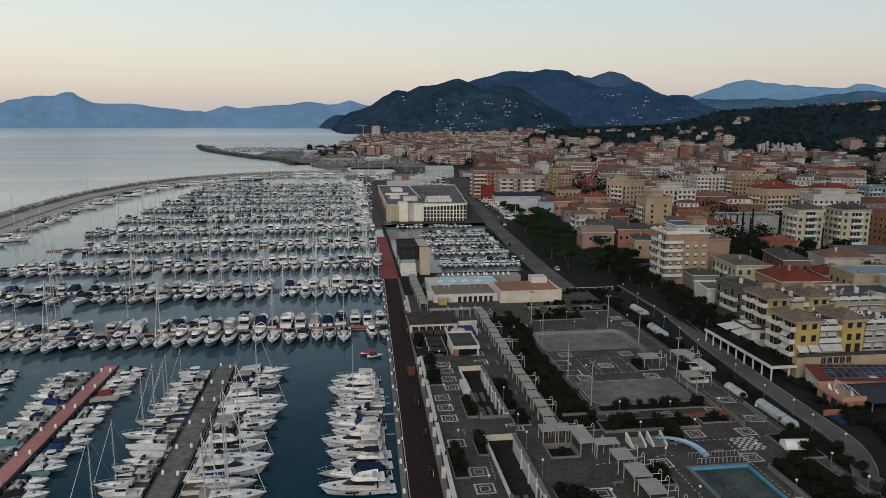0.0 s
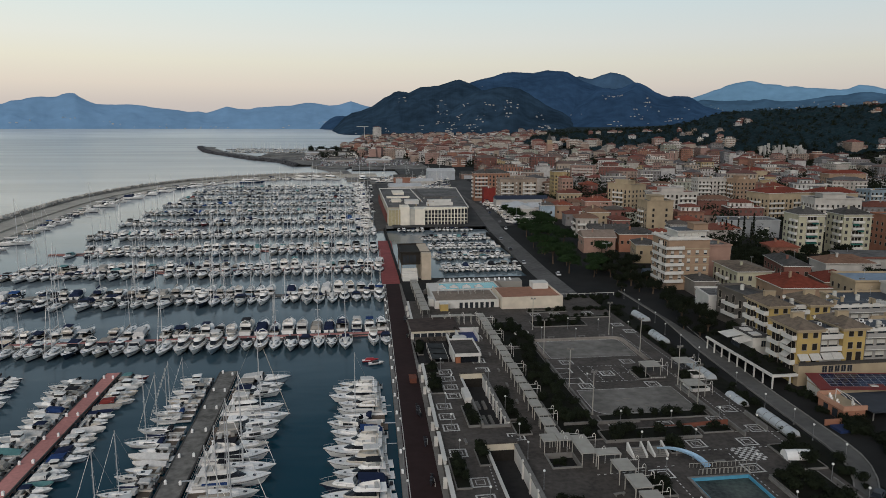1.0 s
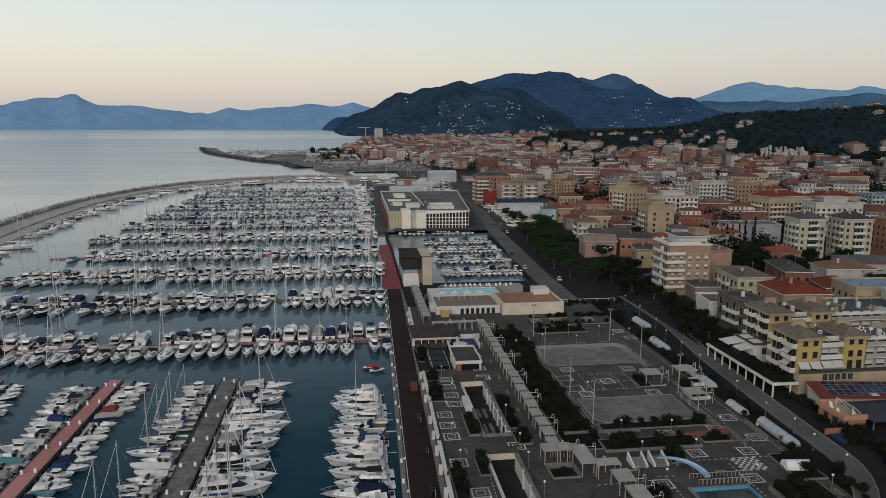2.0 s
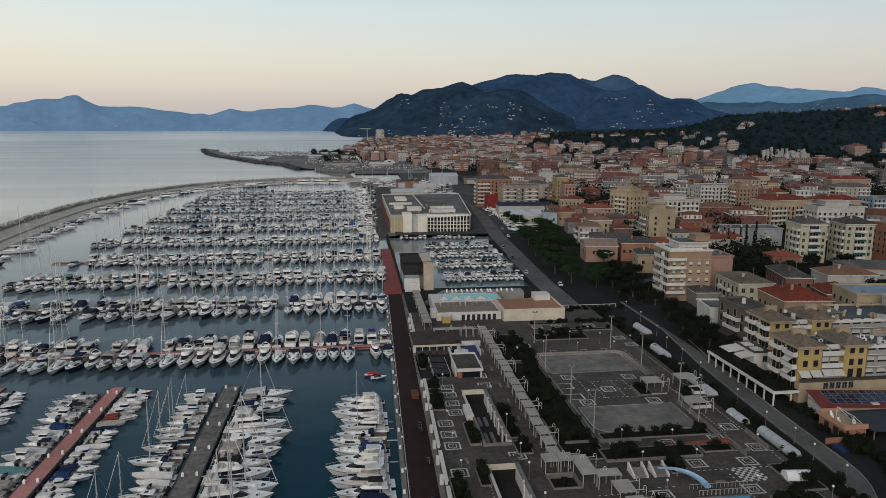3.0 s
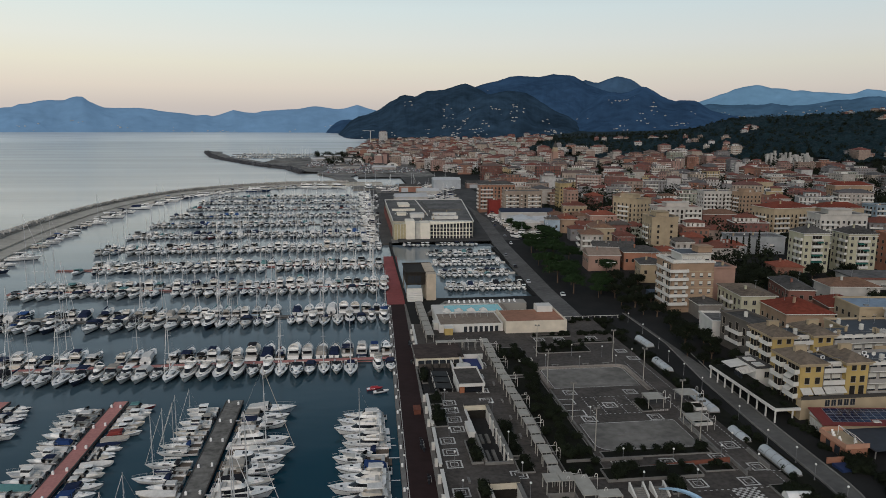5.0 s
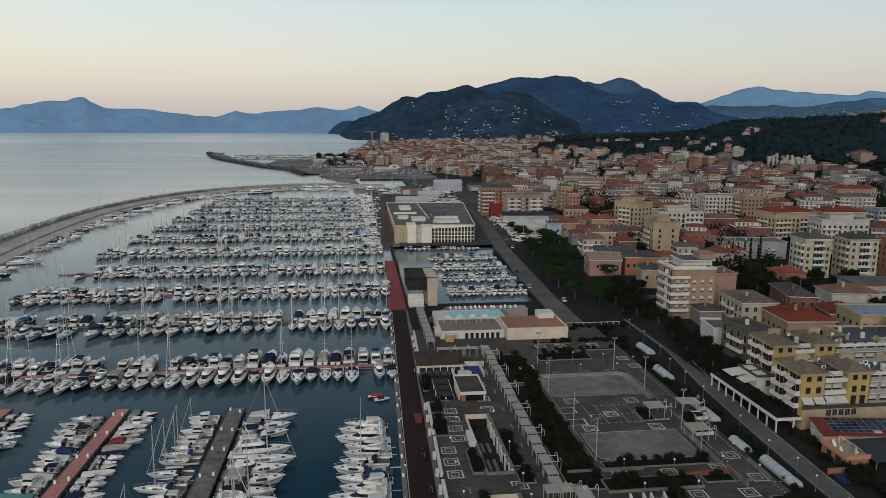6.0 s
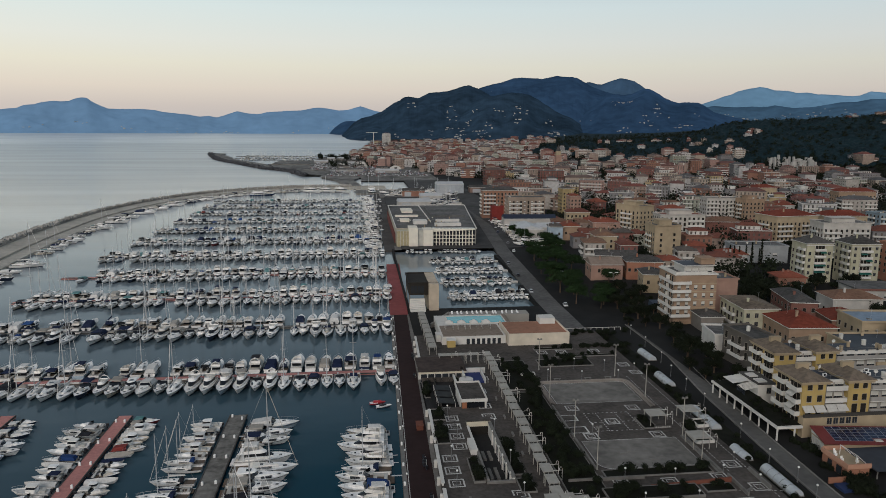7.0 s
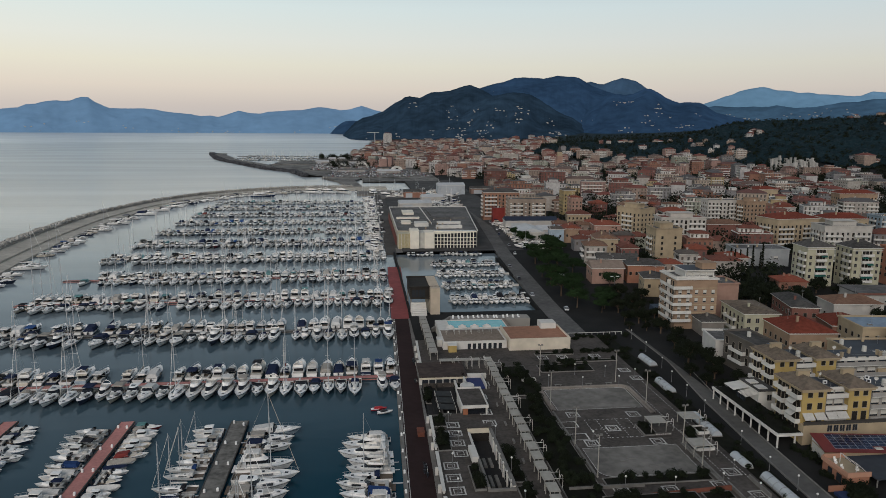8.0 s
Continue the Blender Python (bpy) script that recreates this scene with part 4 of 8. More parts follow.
def row(x0, x1, y, turn, lo, hi, kinds, gap=0.9, skip=(), fleet=None):
    """Boats side by side along x, with their sterns at y."""
    x = x0
    while x < x1:
        k = random.choice(kinds)
        length = rnd(lo, hi) * (0.72 if k in (4, 5, 6) else 1.0)
        beam = (0.315 if k != 3 else 0.30) * length + rnd(0.12, gap * .45)
        if not any(a < x + beam / 2 < b for a, b in skip) and random.random() > 0.03:
            berth(k, x + beam / 2, y, turn + rnd(-2.5, 2.5), length, fleet)
        x += beam


def column(y0, y1, x, turn, lo, hi, kinds, gap=0.7, skip=()):
    y = y0
    while y < y1:
        k = random.choice(kinds)
        length = rnd(lo, hi) * (0.8 if k in (4, 5, 6) else 1.0)
        beam = 0.325 * length + rnd(0.1, gap * .6)
        if y + beam > y1:
            break
        if not any(a < y + beam / 2 < b for a, b in skip) and random.random() > 0.03:
            berth(k, x, y + beam / 2, turn + rnd(-3, 3), length)
        y += beam


far_fleet = Fleet()
for i, y in enumerate(PONT):
    fleet = far_fleet if i > 1 else None
    xr, xl = qx(y) - 2, (-150, -150, -142, -136)[i] if i < 4 else -145
    big = [0, 0, 1, 2, 2, 2, 3, 0]
    kinds = big if i == 0 else [0, 1, 2, 2, 3, 3, 3, 0, 5] if i < 5 else [0, 1, 1, 2, 3, 3, 5, 4, 6, 1]
    lo, hi = (10.8, 13.8) if i == 0 else (10.5, 15) if i < 3 else (11, 15) if i < 6 else (10, 13.5)
    skip = () if i == 0 else ((-100, -96), (-30, -27)) if i == 1 else ()
    row(xl, xr, y - 1.9, -90, lo, hi, kinds, 0.9, skip, fleet)
    row(xl, xr, y + 1.9, 90, lo * 0.97, hi * 0.97, kinds, 0.9, skip, far_fleet if i > 0 else None)

# the two piers and the quay in front
column(66, 174, -58, 0, 6.8, 9.2, [4, 4, 5, 1, 6, 4, 1], 0.8)
column(66, 172, -62.6, 180, 7.8, 10.5, [0, 1, 3, 4, 5, 0, 6, 4], 1.4)
column(66, 171, -29.2, 0, 11.5, 14.0, [0, 3, 3, 1, 2, 3, 1], 0.6)
column(66, 171, -34.6, 180, 7.4, 10.2, [4, 5, 6, 0, 1, 5, 3, 4], 0.8)
column(92, 178, -87.4, 0, 8.0, 11.0, [0, 1, 5, 4, 1, 3, 4], .9)
column(70, 164, qx(115) - 1.2, 180, 10.2, 13.0, [0, 2, 2, 0, 1, 3, 2, 2], 0.3)

# small craft in the inner basin, yachts along the breakwater and at the harbour's far end
basin_fleet = Fleet()
for y in (296, 325, 352, 379, 398):
    if y < 390:
        solid("basin_pontoon", MB().box(37, y - .9, -.4, 72.5 + .05 * (y - 271), y + .9, .7), white_m, "narrow pale floating pontoon in the inner basin", "pontoon", "basin pontoons")
        row(38, 73, y + 1.1, 90, 8.2, 10.8, [4, 5, 5, 0, 4, 1], .05, (), basin_fleet)
    row(38 if y < 390 else 26, 71, (y - 1.1) if y < 390 else 412.6, -90, 8.2, 10.8, [4, 5, 0, 5, 4, 1], .05, (), basin_fleet)
for i in range(118):
    k = 0.10 + 0.78 * i / 118 + rnd(-.003, .003)
    p, turn = mole_at(k, -17.6)
    if 0.435 < k < 0.46 or random.random() < (.35 if k < .4 else .14):
        continue
    berth(random.choice([2, 2, 0, 3, 1, 0]), p.x, p.y, turn - 90 + rnd(-6, 6), rnd(9, 14) if i % 5 else rnd(15, 20), far_fleet)
for i in range(12):
    berth(random.choice([2, 3, 0, 1]), -84 + 9.5 * i, 842 - .6 * abs(i - 6), -90 + rnd(-14, 14), rnd(11, 18), far_fleet)
for i in range(150):
    berth(random.choice([0, 1, 2, 3, 5, 6]), rnd(98, 122) if i < 26 else rnd(30, 110) if i < 80 else rnd(64, 88), rnd(415, 432) if i < 26 else rnd(748, 830) if i < 80 else rnd(562, 740), rnd(0, 360), rnd(8, 13), far_fleet, 2.6)
for i in range(46):
    berth(random.choice([0, 2, 2, 1, 5]), 13.2, 430 + 7.4 * i, 180 + rnd(-4, 4), rnd(10, 14), far_fleet)
for i in range(210):
    y = random.choice((1684, 1702, 1794, 1812, 1914, 1932))
    berth(random.choice([0, 1, 3, 3, 5]), rnd(-300, -112), y, 90 + 180 * random.randint(0, 1), rnd(10, 16), far_fleet)
LONG = KINDS[2][2]
for hue, col, x, y, turn, length in (("dark blue", (.012, .03, .075), -122, 785, 4, 30), ("black", (.012, .012, .014), 12, 826, -88, 36), ("white", (.80, .78, .75), -66, 836, -48, 34), ("white", (.80, .78, .75), -46, 838, -52, 30), ("white", (.80, .78, .75), -30, 836, -55, 34)):
    ship = thing("motor_yacht", "very long %s motor yacht moored at the breakwater" % hue, "boat", place(x, y, 0, turn, length / 14.6, length / 14.6 * .62), "large yachts")
    paint = mat("ship_paint_" + hue.replace(" ", "_"), col, .25, .08, .5)
    for nm, mb, ms, me in LONG:
        if nm in ("hull", "foredeck", "saloon", "saloon_window", "flybridge_deck", "flybridge_coaming", "radar_arch"):
            part(nm, mb if nm == "hull" else me, [paint, foul_m], ship)
basin_fleet.finish("moored_boats", "small white motorboats packed along the basin pontoons")
for i in range(14):
    berth(random.choice([0, 1, 2, 5]), 97 + rnd(-1.5, 1.5) + .05 * 6 * i, 440 + 7.5 * i, rnd(-25, 25), rnd(8, 12), far_fleet, 2.6)
far_fleet.finish("moored_boats", "far rows of moored white yachts and sailing boats")

# service boxes and bollards on piers and quay
PED = MB().box(-.22, -.18, 0, .22, .18, .6).prism([(-.25, -.21, .6), (.25, -.21, .6), (.25, .21, .6), (-.25, .21, .6)], [(-.1, -.1, .8), (.1, -.1, .8), (.1, .1, .8), (-.1, .1, .8)]).mesh("service_box", paint_white)
for x, z in ((-61.4, .85), (-59.2, .85), (-33.2, .85), (-30.6, .85)):
    for y in range(72, 172, 11):
        tagged(part("service_box", PED, None, None, "", pose(x, y + rnd(-1, 1), z)), "white power and water box on the pier", "service box", "service boxes")
for y in range(60, 262, 9):
    tagged(part("service_box", PED, None, None, "", pose(qx(y) + .35, y + rnd(-1, 1), 1.15)), "white power and water box on the quay edge", "service box", "service boxes")


# ---- plants ----
def leaves(mb, c, r, n, size, hollow=0.45):
    """n small leaf sprays round the centre c, within an uneven ellipsoid of the radii r."""
    off = Vector((rnd(0, 90), rnd(0, 90), rnd(0, 90)))
    for _ in range(n):
        d = Vector((rnd(-1, 1), rnd(-1, 1), rnd(-0.8, 1)))
        if d.length < 0.05:
            continue
        d.normalize()
        k = rnd(hollow, 1.0) * (0.80 + 0.5 * noise.noise(d * 1.9 + off))
        p = Vector((c[0] + d.x * r[0] * k, c[1] + d.y * r[1] * k, c[2] + d.z * r[2] * k))
        nrm = (d + Vector((rnd(-.8, .8), rnd(-.8, .8), rnd(-.3, .9)))).normalized()
        a = nrm.orthogonal().normalized()
        a.rotate(Matrix.Rotation(rnd(0, 6.3), 3, nrm))
        b = nrm.cross(a)
        s = size * rnd(0.6, 1.3)
        mb.add([p - a * s * .5, p + b * s * .35 + nrm * s * .12, p + a * s * .5, p - b * s * .35 + nrm * s * .12], [(0, 1, 2, 3)])
    return mb


def bush_meshes(n, material, spray=190, size=0.42):
    out = []
    for _ in range(n):
        mb = MB()
        for _ in range(4):
            leaves(mb, (rnd(-.4, .4), rnd(-.4, .4), rnd(.55, .9)), (rnd(.6, .9), rnd(.6, .9), rnd(.6, .8)), spray // 4, size)
        out.append(mb.mesh("foliage", material))
    return out


def tree_meshes(n, crown_w, crown_h, trunk_h, material, clumps, sprays, size, flat=0.5):
    """Trunk with limbs, and a crown of separate leafy clumps."""
    out = []
    for _ in range(n):
        tr, cr = MB(), MB()
        tr.rod((0, 0, -0.3), (rnd(-.2, .2), rnd(-.2, .2), trunk_h), 0.26, 7, 0, 0.16)
        for i in range(clumps):
            a = 6.283 * i / clumps + rnd(-.4, .4)
            d = crown_w * rnd(0.25, 0.75) if i else 0
            c = (d * math.cos(a), d * math.sin(a), trunk_h + crown_h * rnd(0.25, 0.75) - 0.25 * d * flat)
            tr.rod((0, 0, trunk_h * rnd(.75, .98)), (c[0] * .8, c[1] * .8, c[2] - .2), 0.11, 5, 0, 0.04)
            w = crown_w * rnd(.38, .56)
            leaves(cr, c, (w, w, w * flat), sprays // clumps, size)
        out.append((tr.mesh("trunk", bark_m), cr.mesh("crown", material)))
    return out


BUSH = bush_meshes(6, leaf_m, 520, 0.25)
PINE = tree_meshes(5, 4.8, 3.0, 3.8, pine_m, 11, 3400, 0.42, 0.55)
BROAD = tree_meshes(4, 2.9, 3.8, 1.7, leaf_m, 12, 2600, 0.36, 0.85)
CYPRESS = []
for _ in range(2):
    t_mb, c_mb = MB().rod((0, 0, -.3), (0, 0, 2.5), .16, 6), MB()
    for i in range(9):
        leaves(c_mb, (0, 0, 1.2 + i), (1.0 - .085 * i, 1.0 - .085 * i, .9), 55, .5, .3)
    CYPRESS.append((t_mb.mesh("trunk", bark_m), c_mb.mesh("crown", leaf_m)))


shrubs = 0
THICKET = MB()


def bush(x, y, z, s=1.0, label="dark green rounded shrub in a planting bed"):
    """A shrub; past three hundred of them the rest grow together."""
    global shrubs
    shrubs += 1
    at = place(x, y, z, rnd(0, 360), (s * rnd(.85, 1.2), s * rnd(.85, 1.2)))
    if shrubs <= 290:
        tagged(part("shrub", random.choice(BUSH), None, None, "", at), label, "shrub", "shrubs on the terrace")
    else:
        me = random.choice(BUSH)
        THICKET.add([at @ v.co for v in me.vertices], [tuple(p.vertices) for p in me.polygons])


def tree(stock, x, y, z, s, label, name="tree", group="trees of the town"):
    ob = thing(name, label, "tree", place(x, y, z, rnd(0, 360), s * rnd(.88, 1.14)), group)
    trunk, crown = random.choice(stock)
    part("trunk", trunk, None, ob)
    part("crown", crown, None, ob)


# ---- the seafront terrace ----
TZ = 2.6
WELLS = ((24.9, 128.5, 29.9, 156.5), (23.9, 84, 29.0, 119.0))
POOL = (56.2, 84, 66.8, 103.8)
PLANT = (33.9, 110.0, 38.9, 115.2)
FORE = (15.0, 168.0, 25.5, 190.0)


def slab_with_holes(x0, y0, x1, y1, z0, z1, holes):
    """One slab with square openings cut through it."""
    xs = sorted({x0, x1, *[h[0] for h in holes], *[h[2] for h in holes]})
    ys = sorted({y0, y1, *[h[1] for h in holes], *[h[3] for h in holes]})
    mb, nx = MB(), len(xs)
    mb.v = [(x, y, z) for z in (z1, z0) for y in ys for x in xs]
    low = nx * len(ys)

    def solid_at(i, j):
        if not (0 <= i < nx - 1 and 0 <= j < len(ys) - 1):
            return False
        cx, cy = (xs[i] + xs[i + 1]) / 2, (ys[j] + ys[j + 1]) / 2
        return not any(h[0] < cx < h[2] and h[1] < cy < h[3] for h in holes)
    for i in range(nx - 1):
        for j in range(len(ys) - 1):
            if solid_at(i, j):
                a, b, c, d = j * nx + i, j * nx + i + 1, (j + 1) * nx + i + 1, (j + 1) * nx + i
                mb.f += [(a, b, c, d), (d + low, c + low, b + low, a + low)]
                mb.f += [(q, p, p + low, q + low) for p, q, di, dj in ((a, b, 0, -1), (b, c, 1, 0), (c, d, 0, 1), (d, a, -1, 0)) if not solid_at(i + di, j + dj)]
    mb.mi = [0] * len(mb.f)
    return mb


solid("terrace", slab_with_holes(20, 40, 82, 232, -2, TZ, [*WELLS, POOL, PLANT, (FORE[0] + 5.1, *FORE[1:])]), terr_m, "grey paved seafront terrace with white paving frames", "terrace", kind="structure")
mb = MB()
for y0, y1 in ((40, FORE[1]), (FORE[3], 232)):
    lo = [(qx(y0) + 7.6, y0), (20, y0), (20, y1), (qx(y1) + 7.6, y1)]
    mb.prism([(a, b, -2) for a, b in lo], [(a, b, TZ) for a, b in lo], 0, True, True)
solid("terrace_edge", mb, terr_m, "grey paved terrace beside the quay road", "terrace", kind="structure")
solid("forecourt", MB().box(16.0, 168, -2, 25.5, 190, 1.3), asph_m, "dark sunken forecourt in front of the shops", "forecourt", kind="structure")
for i, (a, b, c, d) in enumerate(WELLS):
    solid("well_floor", MB().box(a, b, -2, c, d, 0.3), asph_m, "dark paved floor of a sunken passage", "floor", kind="structure")
solid("gutter", skew(40, 232, 6.6, 7.6, 1.15, 1.3), conc_m, "pale concrete kerb at the foot of the terrace wall", "kerb", kind="structure")


def parapet(y0, y1, lean):
    ob = thing("parapet_wall", "stained white wall between quay road and terrace", "wall", pose(0, 0, 0), "walls of the terrace")
    part("wall", skew(y0, y1, 7.62, 8.1, 1.15, TZ + lean), white_m, ob)
    part("coping", skew(y0 - .1, y1 + .1, 7.5, 8.25, TZ + lean, TZ + lean + .12), white_m, ob)
    for y in np.arange(y0 + 2.5, y1, 7.5):
        part("buttress", skew(y, y + .5, 6.9, 7.62, 1.15, TZ + lean - .1), white_m, ob)


for y0, y1, h in ((60, 74, .9), (76, 96, .9), (98, 112, 1.0), (114, 126, .9), (128.5, 146, .7), (148, 166, .7), (192, 230, .5)):
    parapet(y0, y1, h * .75)


# white paving frames
def ring(mb, s, w, z):
    for x0, y0, x1, y1 in ((-s, -s, s, -s + w), (-s, s - w, s, s), (-s, -s + w, -s + w, s - w), (s - w, -s + w, s, s - w)):
        mb.box(x0, y0, 0, x1, y1, z)
    return mb


frame_mesh = ring(ring(MB(), 1.65, .33, .012), .85, .16, .012).mesh("paving_frame", line_m)
FRAMES = ((21.5, 161), (21.5, 156.2), (21.4, 150.9), (21.3, 145.6), (18.4, 140), (18.3, 134.6), (18.4, 129.2), (18.2, 118.1), (20.3, 107.1), (20.3, 101.5), (20.3, 92), (30.9, 161.4), (30.4, 123.5),
          (53.1, 164.2), (52.7, 147.6), (60.5, 155.2), (68.8, 163.1), (68.6, 147.1), (63.5, 209.6), (74.3, 209.7), (78.9, 195.6), (80, 188.7), (78.2, 131.1), (72.9, 126.1), (78.7, 121.4), (63.6, 116.3),
          (73.7, 116), (68.9, 106.0), (52.3, 106), (51.7, 125.9), (61.9, 125.2), (38.6, 97.7), (69.5, 91), (31.6, 178.4), (34, 188.2), (31, 168), (57, 209.5))
for x, y in FRAMES:
    tagged(part("paving_frame", frame_mesh, None, None, "", pose(x, y, TZ + .004)), "square double frame of pale paving stones", "paving", "paving frames of the terrace", "structure")


# globe lamps
def lamp_parts(h):
    return (MB().cyl(0, 0, 0, .35, .16, .1).cyl(0, 0, .35, h, .07, .05).mesh("pole", pole_m), MB().ball(0, 0, h + .22, .23, 10).mesh("globe", globe_m, True))


LAMP = lamp_parts(3.1)


def globe_lamp(x, y, z, label="globe lamp with an opal ball on a dark pole"):
    ob = thing("street_lamp", label, "lamp", pose(x, y, z), "globe lamps")
    part("pole", LAMP[0], None, ob)
    part("globe", LAMP[1], None, ob)


for x, y in ((30.5, 152.1), (30.9, 135.9), (30.6, 122.0), (30.3, 114.2), (30.3, 103.5), (18.6, 139.1), (18.3, 128.1), (21.4, 149.8), (20.4, 161.3), (52.2, 125.5), (62.2, 124.2), (52.4, 115.7), (52.3, 105), (38, 93), (52.6, 146.9),
             (52.2, 184.5), (61.4, 182.1), (62.5, 193), (72.7, 124.6), (78, 120.1), (77.9, 129.9), (62.9, 115.4), (68.6, 104.6), (51.8, 92.1), (67.6, 92), (79.2, 99.6), (18.2, 116.5), (20.5, 99.5), (72, 181.9), (71, 190.6), (78.8, 187.1)):
    globe_lamp(x, y, TZ)
for x, y in ((80.5, 92.6), (87.6, 107.2), (87.3, 115.9), (88.2, 123.2), (87.1, 131.6), (88, 144.7), (88.6, 163.7), (88.9, 174.7), (89.6, 185.8), (92, 198), (93.5, 214), (94, 228)):
    globe_lamp(x, y, 2.0)
for y in range(70, 262, 12):
    globe_lamp(qx(y) + .7, y + rnd(-1, 1), 1.15, "short globe lamp on the quay edge")

FLOOD = (MB().cyl(0, 0, 0, .5, .22, .16).cyl(0, 0, .5, 9.4, .13, .09).mesh("pole", pergola_m), MB().box(-.75, -.12, 9.25, .75, .12, 9.4).box(-.7, -.2, 9.4, -.2, .15, 9.7).box(.2, -.2, 9.4, .7, .15, 9.7).mesh("floodlight", conc_m))
for x, y in ((49, 170.8), (48.3, 146.7), (48.6, 131.8), (74.7, 168.9), (73.9, 145.3), (72.3, 132.8), (72.6, 186.1), (51.9, 193.5)):
    ob = thing("floodlight_mast", "tall pale floodlight mast beside the sports court", "lamp post", pose(x, y, TZ, 0, 0, rnd(-20, 20)), "floodlight masts")
    part("pole", FLOOD[0], None, ob)
    part("floodlight", FLOOD[1], None, ob)


# pergola canopies with looped rails
def pergola(x, y, w, d, h=2.7, turn=0.0, loops=True):
    ob = thing("pergola", "pale beige flat canopy on slim posts", "pergola", pose(x, y, TZ, 0, 0, turn), "pergolas of the terrace")
    roof = MB().box(-w / 2, -d / 2, h - .12, w / 2, d / 2, h)
    for s in (-1, 1):
        roof.box(s * w / 2 - .06, -d / 2, h - .3, s * w / 2 + .06, d / 2, h + .03)
    part("canopy", roof, pergola_m, ob)
    for i, (a, b) in enumerate(((-1, -1), (1, -1), (1, 1), (-1, 1))):
        part("post", MB().box(a * (w / 2 - .12) - .07, b * (d / 2 - .12) - .07, 0, a * (w / 2 - .12) + .07, b * (d / 2 - .12) + .07, h - .1), pergola_m, ob)
    if loops:
        for s in (-.35, .35):
            part("loop_rail", MB().rod((w / 2, s * d, h - .1), (w / 2 + 1.7, s * d, h - .1), .05, 4).arch((w / 2 + 1.3, s * d, h - .1), (w / 2 + 1.9, s * d, h - .1), .75, .05).rod((w / 2 + 1.9, s * d, h - .1), (w / 2 + 1.9, s * d, 0), .05, 4), white_m, ob)


for i in range(19):
    y = 203 - 4.62 * i
    pergola(38.2 - .018 * (203 - y) - (.0 if i % 3 else .25), y, 2.1, 3.7, 2.5, 0, i % 3 == 1)
for x, y, w, d in ((34.9, 116.9, 2.6, 3.2), (37.8, 116.9, 2.6, 3.2), (40.3, 113.6, 2.8, 7.5), (43.6, 110.2, 4.2, 2.6), (44.6, 105.2, 3.0, 4.2), (45.0, 99.6, 3.0, 4.6), (45.2, 94.2, 3.0, 4.6), (45.4, 88.5, 3.0, 4.6)):
    pergola(x, y, w, d, 2.7, 0, w < 3.5)
for i in range(8):
    pergola(21.9, 252 - 5.6 * i, 2.4, 4.8, 2.6, 0, False)
for x in (24.8, 29.0, 33.2):
    pergola(x, 202.6, 3.9, 2.2, 2.7, 0, True)
for x, y in ((70.6, 153.4), (79.8, 155), (75.0, 140.3)):
    pergola(x, y, 4.0, 4.2, 2.7, 0, True)


# sunken passages: white portal, side walls with copings, benches below
def passage(x0, y0, x1, y1):
    ob = thing("sunken_passage", "sunken passage with white portal and side walls", "passage", pose(0, 0, 0), "sunken passages")
    part("portal", MB().box(x0 - .3, y1 - .3, TZ - .2, x1 + .4, y1 + 1.6, TZ + 1.15), portal_m, ob)
    part("portal_roof", MB().box(x0 - .5, y1 - .5, TZ + 1.15, x1 + .6, y1 + 1.9, TZ + 1.3), terr_m, ob)
    # thin dark sheet that paints the shade inside the portal
    part("portal_opening", MB().box(x0 + .1, y1 - .34, 0.3, x1 - .1, y1 - .31, TZ - .3), shut_m, ob)
    part("side_wall", MB().box(x1 - .15, y0, 0.3, x1 + .4, y1 - .4, TZ + .9), white_m, ob)
    part("side_wall", MB().box(x0 - .4, y0, 0.3, x0 + .12, y0 + 14, TZ + .85), conc_m, ob)
    part("side_wall", MB().box(x0 - .4, y0 + 14, 0.3, x0 + .12, y1 - .4, TZ + .25), white_m, ob)
    for i in range(6):
        y = y0 + 1.5 + (y1 - y0 - 4) * i / 6
        part("pilaster", MB().box(x1 - .4, y, 0.3, x1 - .15, y + .5, TZ + 1.3), white_m, ob)
    part("coping", MB().box(x1 - .3, y0, TZ + .9, x1 + .5, y1 - .4, TZ + 1.02), conc_m, ob)
    part("end_wall", MB().box(x0 - .45, y0 - .45, 0.3, x1 + .5, y0, TZ + .55), conc_m, ob)
    for x in (x0 + 1.4, x0 + 2.8):
        part("bench", MB().box(x, y0 + 5, 0.3, x + .7, y0 + 10, .75), conc_m, ob)
        part("bench", MB().box(x, y0 + 14, 0.3, x + .7, y0 + 18, .75), conc_m, ob)
    for i in range(5):
        y = y0 + 3 + i * 3.2
        part("shop_window", MB().box(x1 - .2, y, .6, x1 - .15, y + 1.9, 2.6), winglass_m, ob)


for w in WELLS:
    passage(*w)


def kerb_line(pts, w, z0, z1):
    """A ribbon of stone along the points."""
    mb, pts = MB(), [Vector(p) for p in pts]
    for i, p in enumerate(pts):
        d = (pts[min(i + 1, len(pts) - 1)] - pts[max(i - 1, 0)]).normalized()
        s = Vector((-d.y, d.x)) * w / 2
        mb.v += [(*(p - s), z0), (*(p - s), z1), (*(p + s), z1), (*(p + s), z0)]
    for i in range(len(pts) - 1):
        for j in range(4):
            mb.f.append((4 * i + j, 4 * i + (j + 1) % 4, 4 * i + 4 + (j + 1) % 4, 4 * i + 4 + j))
            mb.mi.append(0)
    return mb


# shops at the forecourt, with a blue sunken roof court and an orange doorway
shop = thing("shop_pavilion", "white single-storey shops with glass front and blue roof court", "pavilion", pose(0, 0, 0))
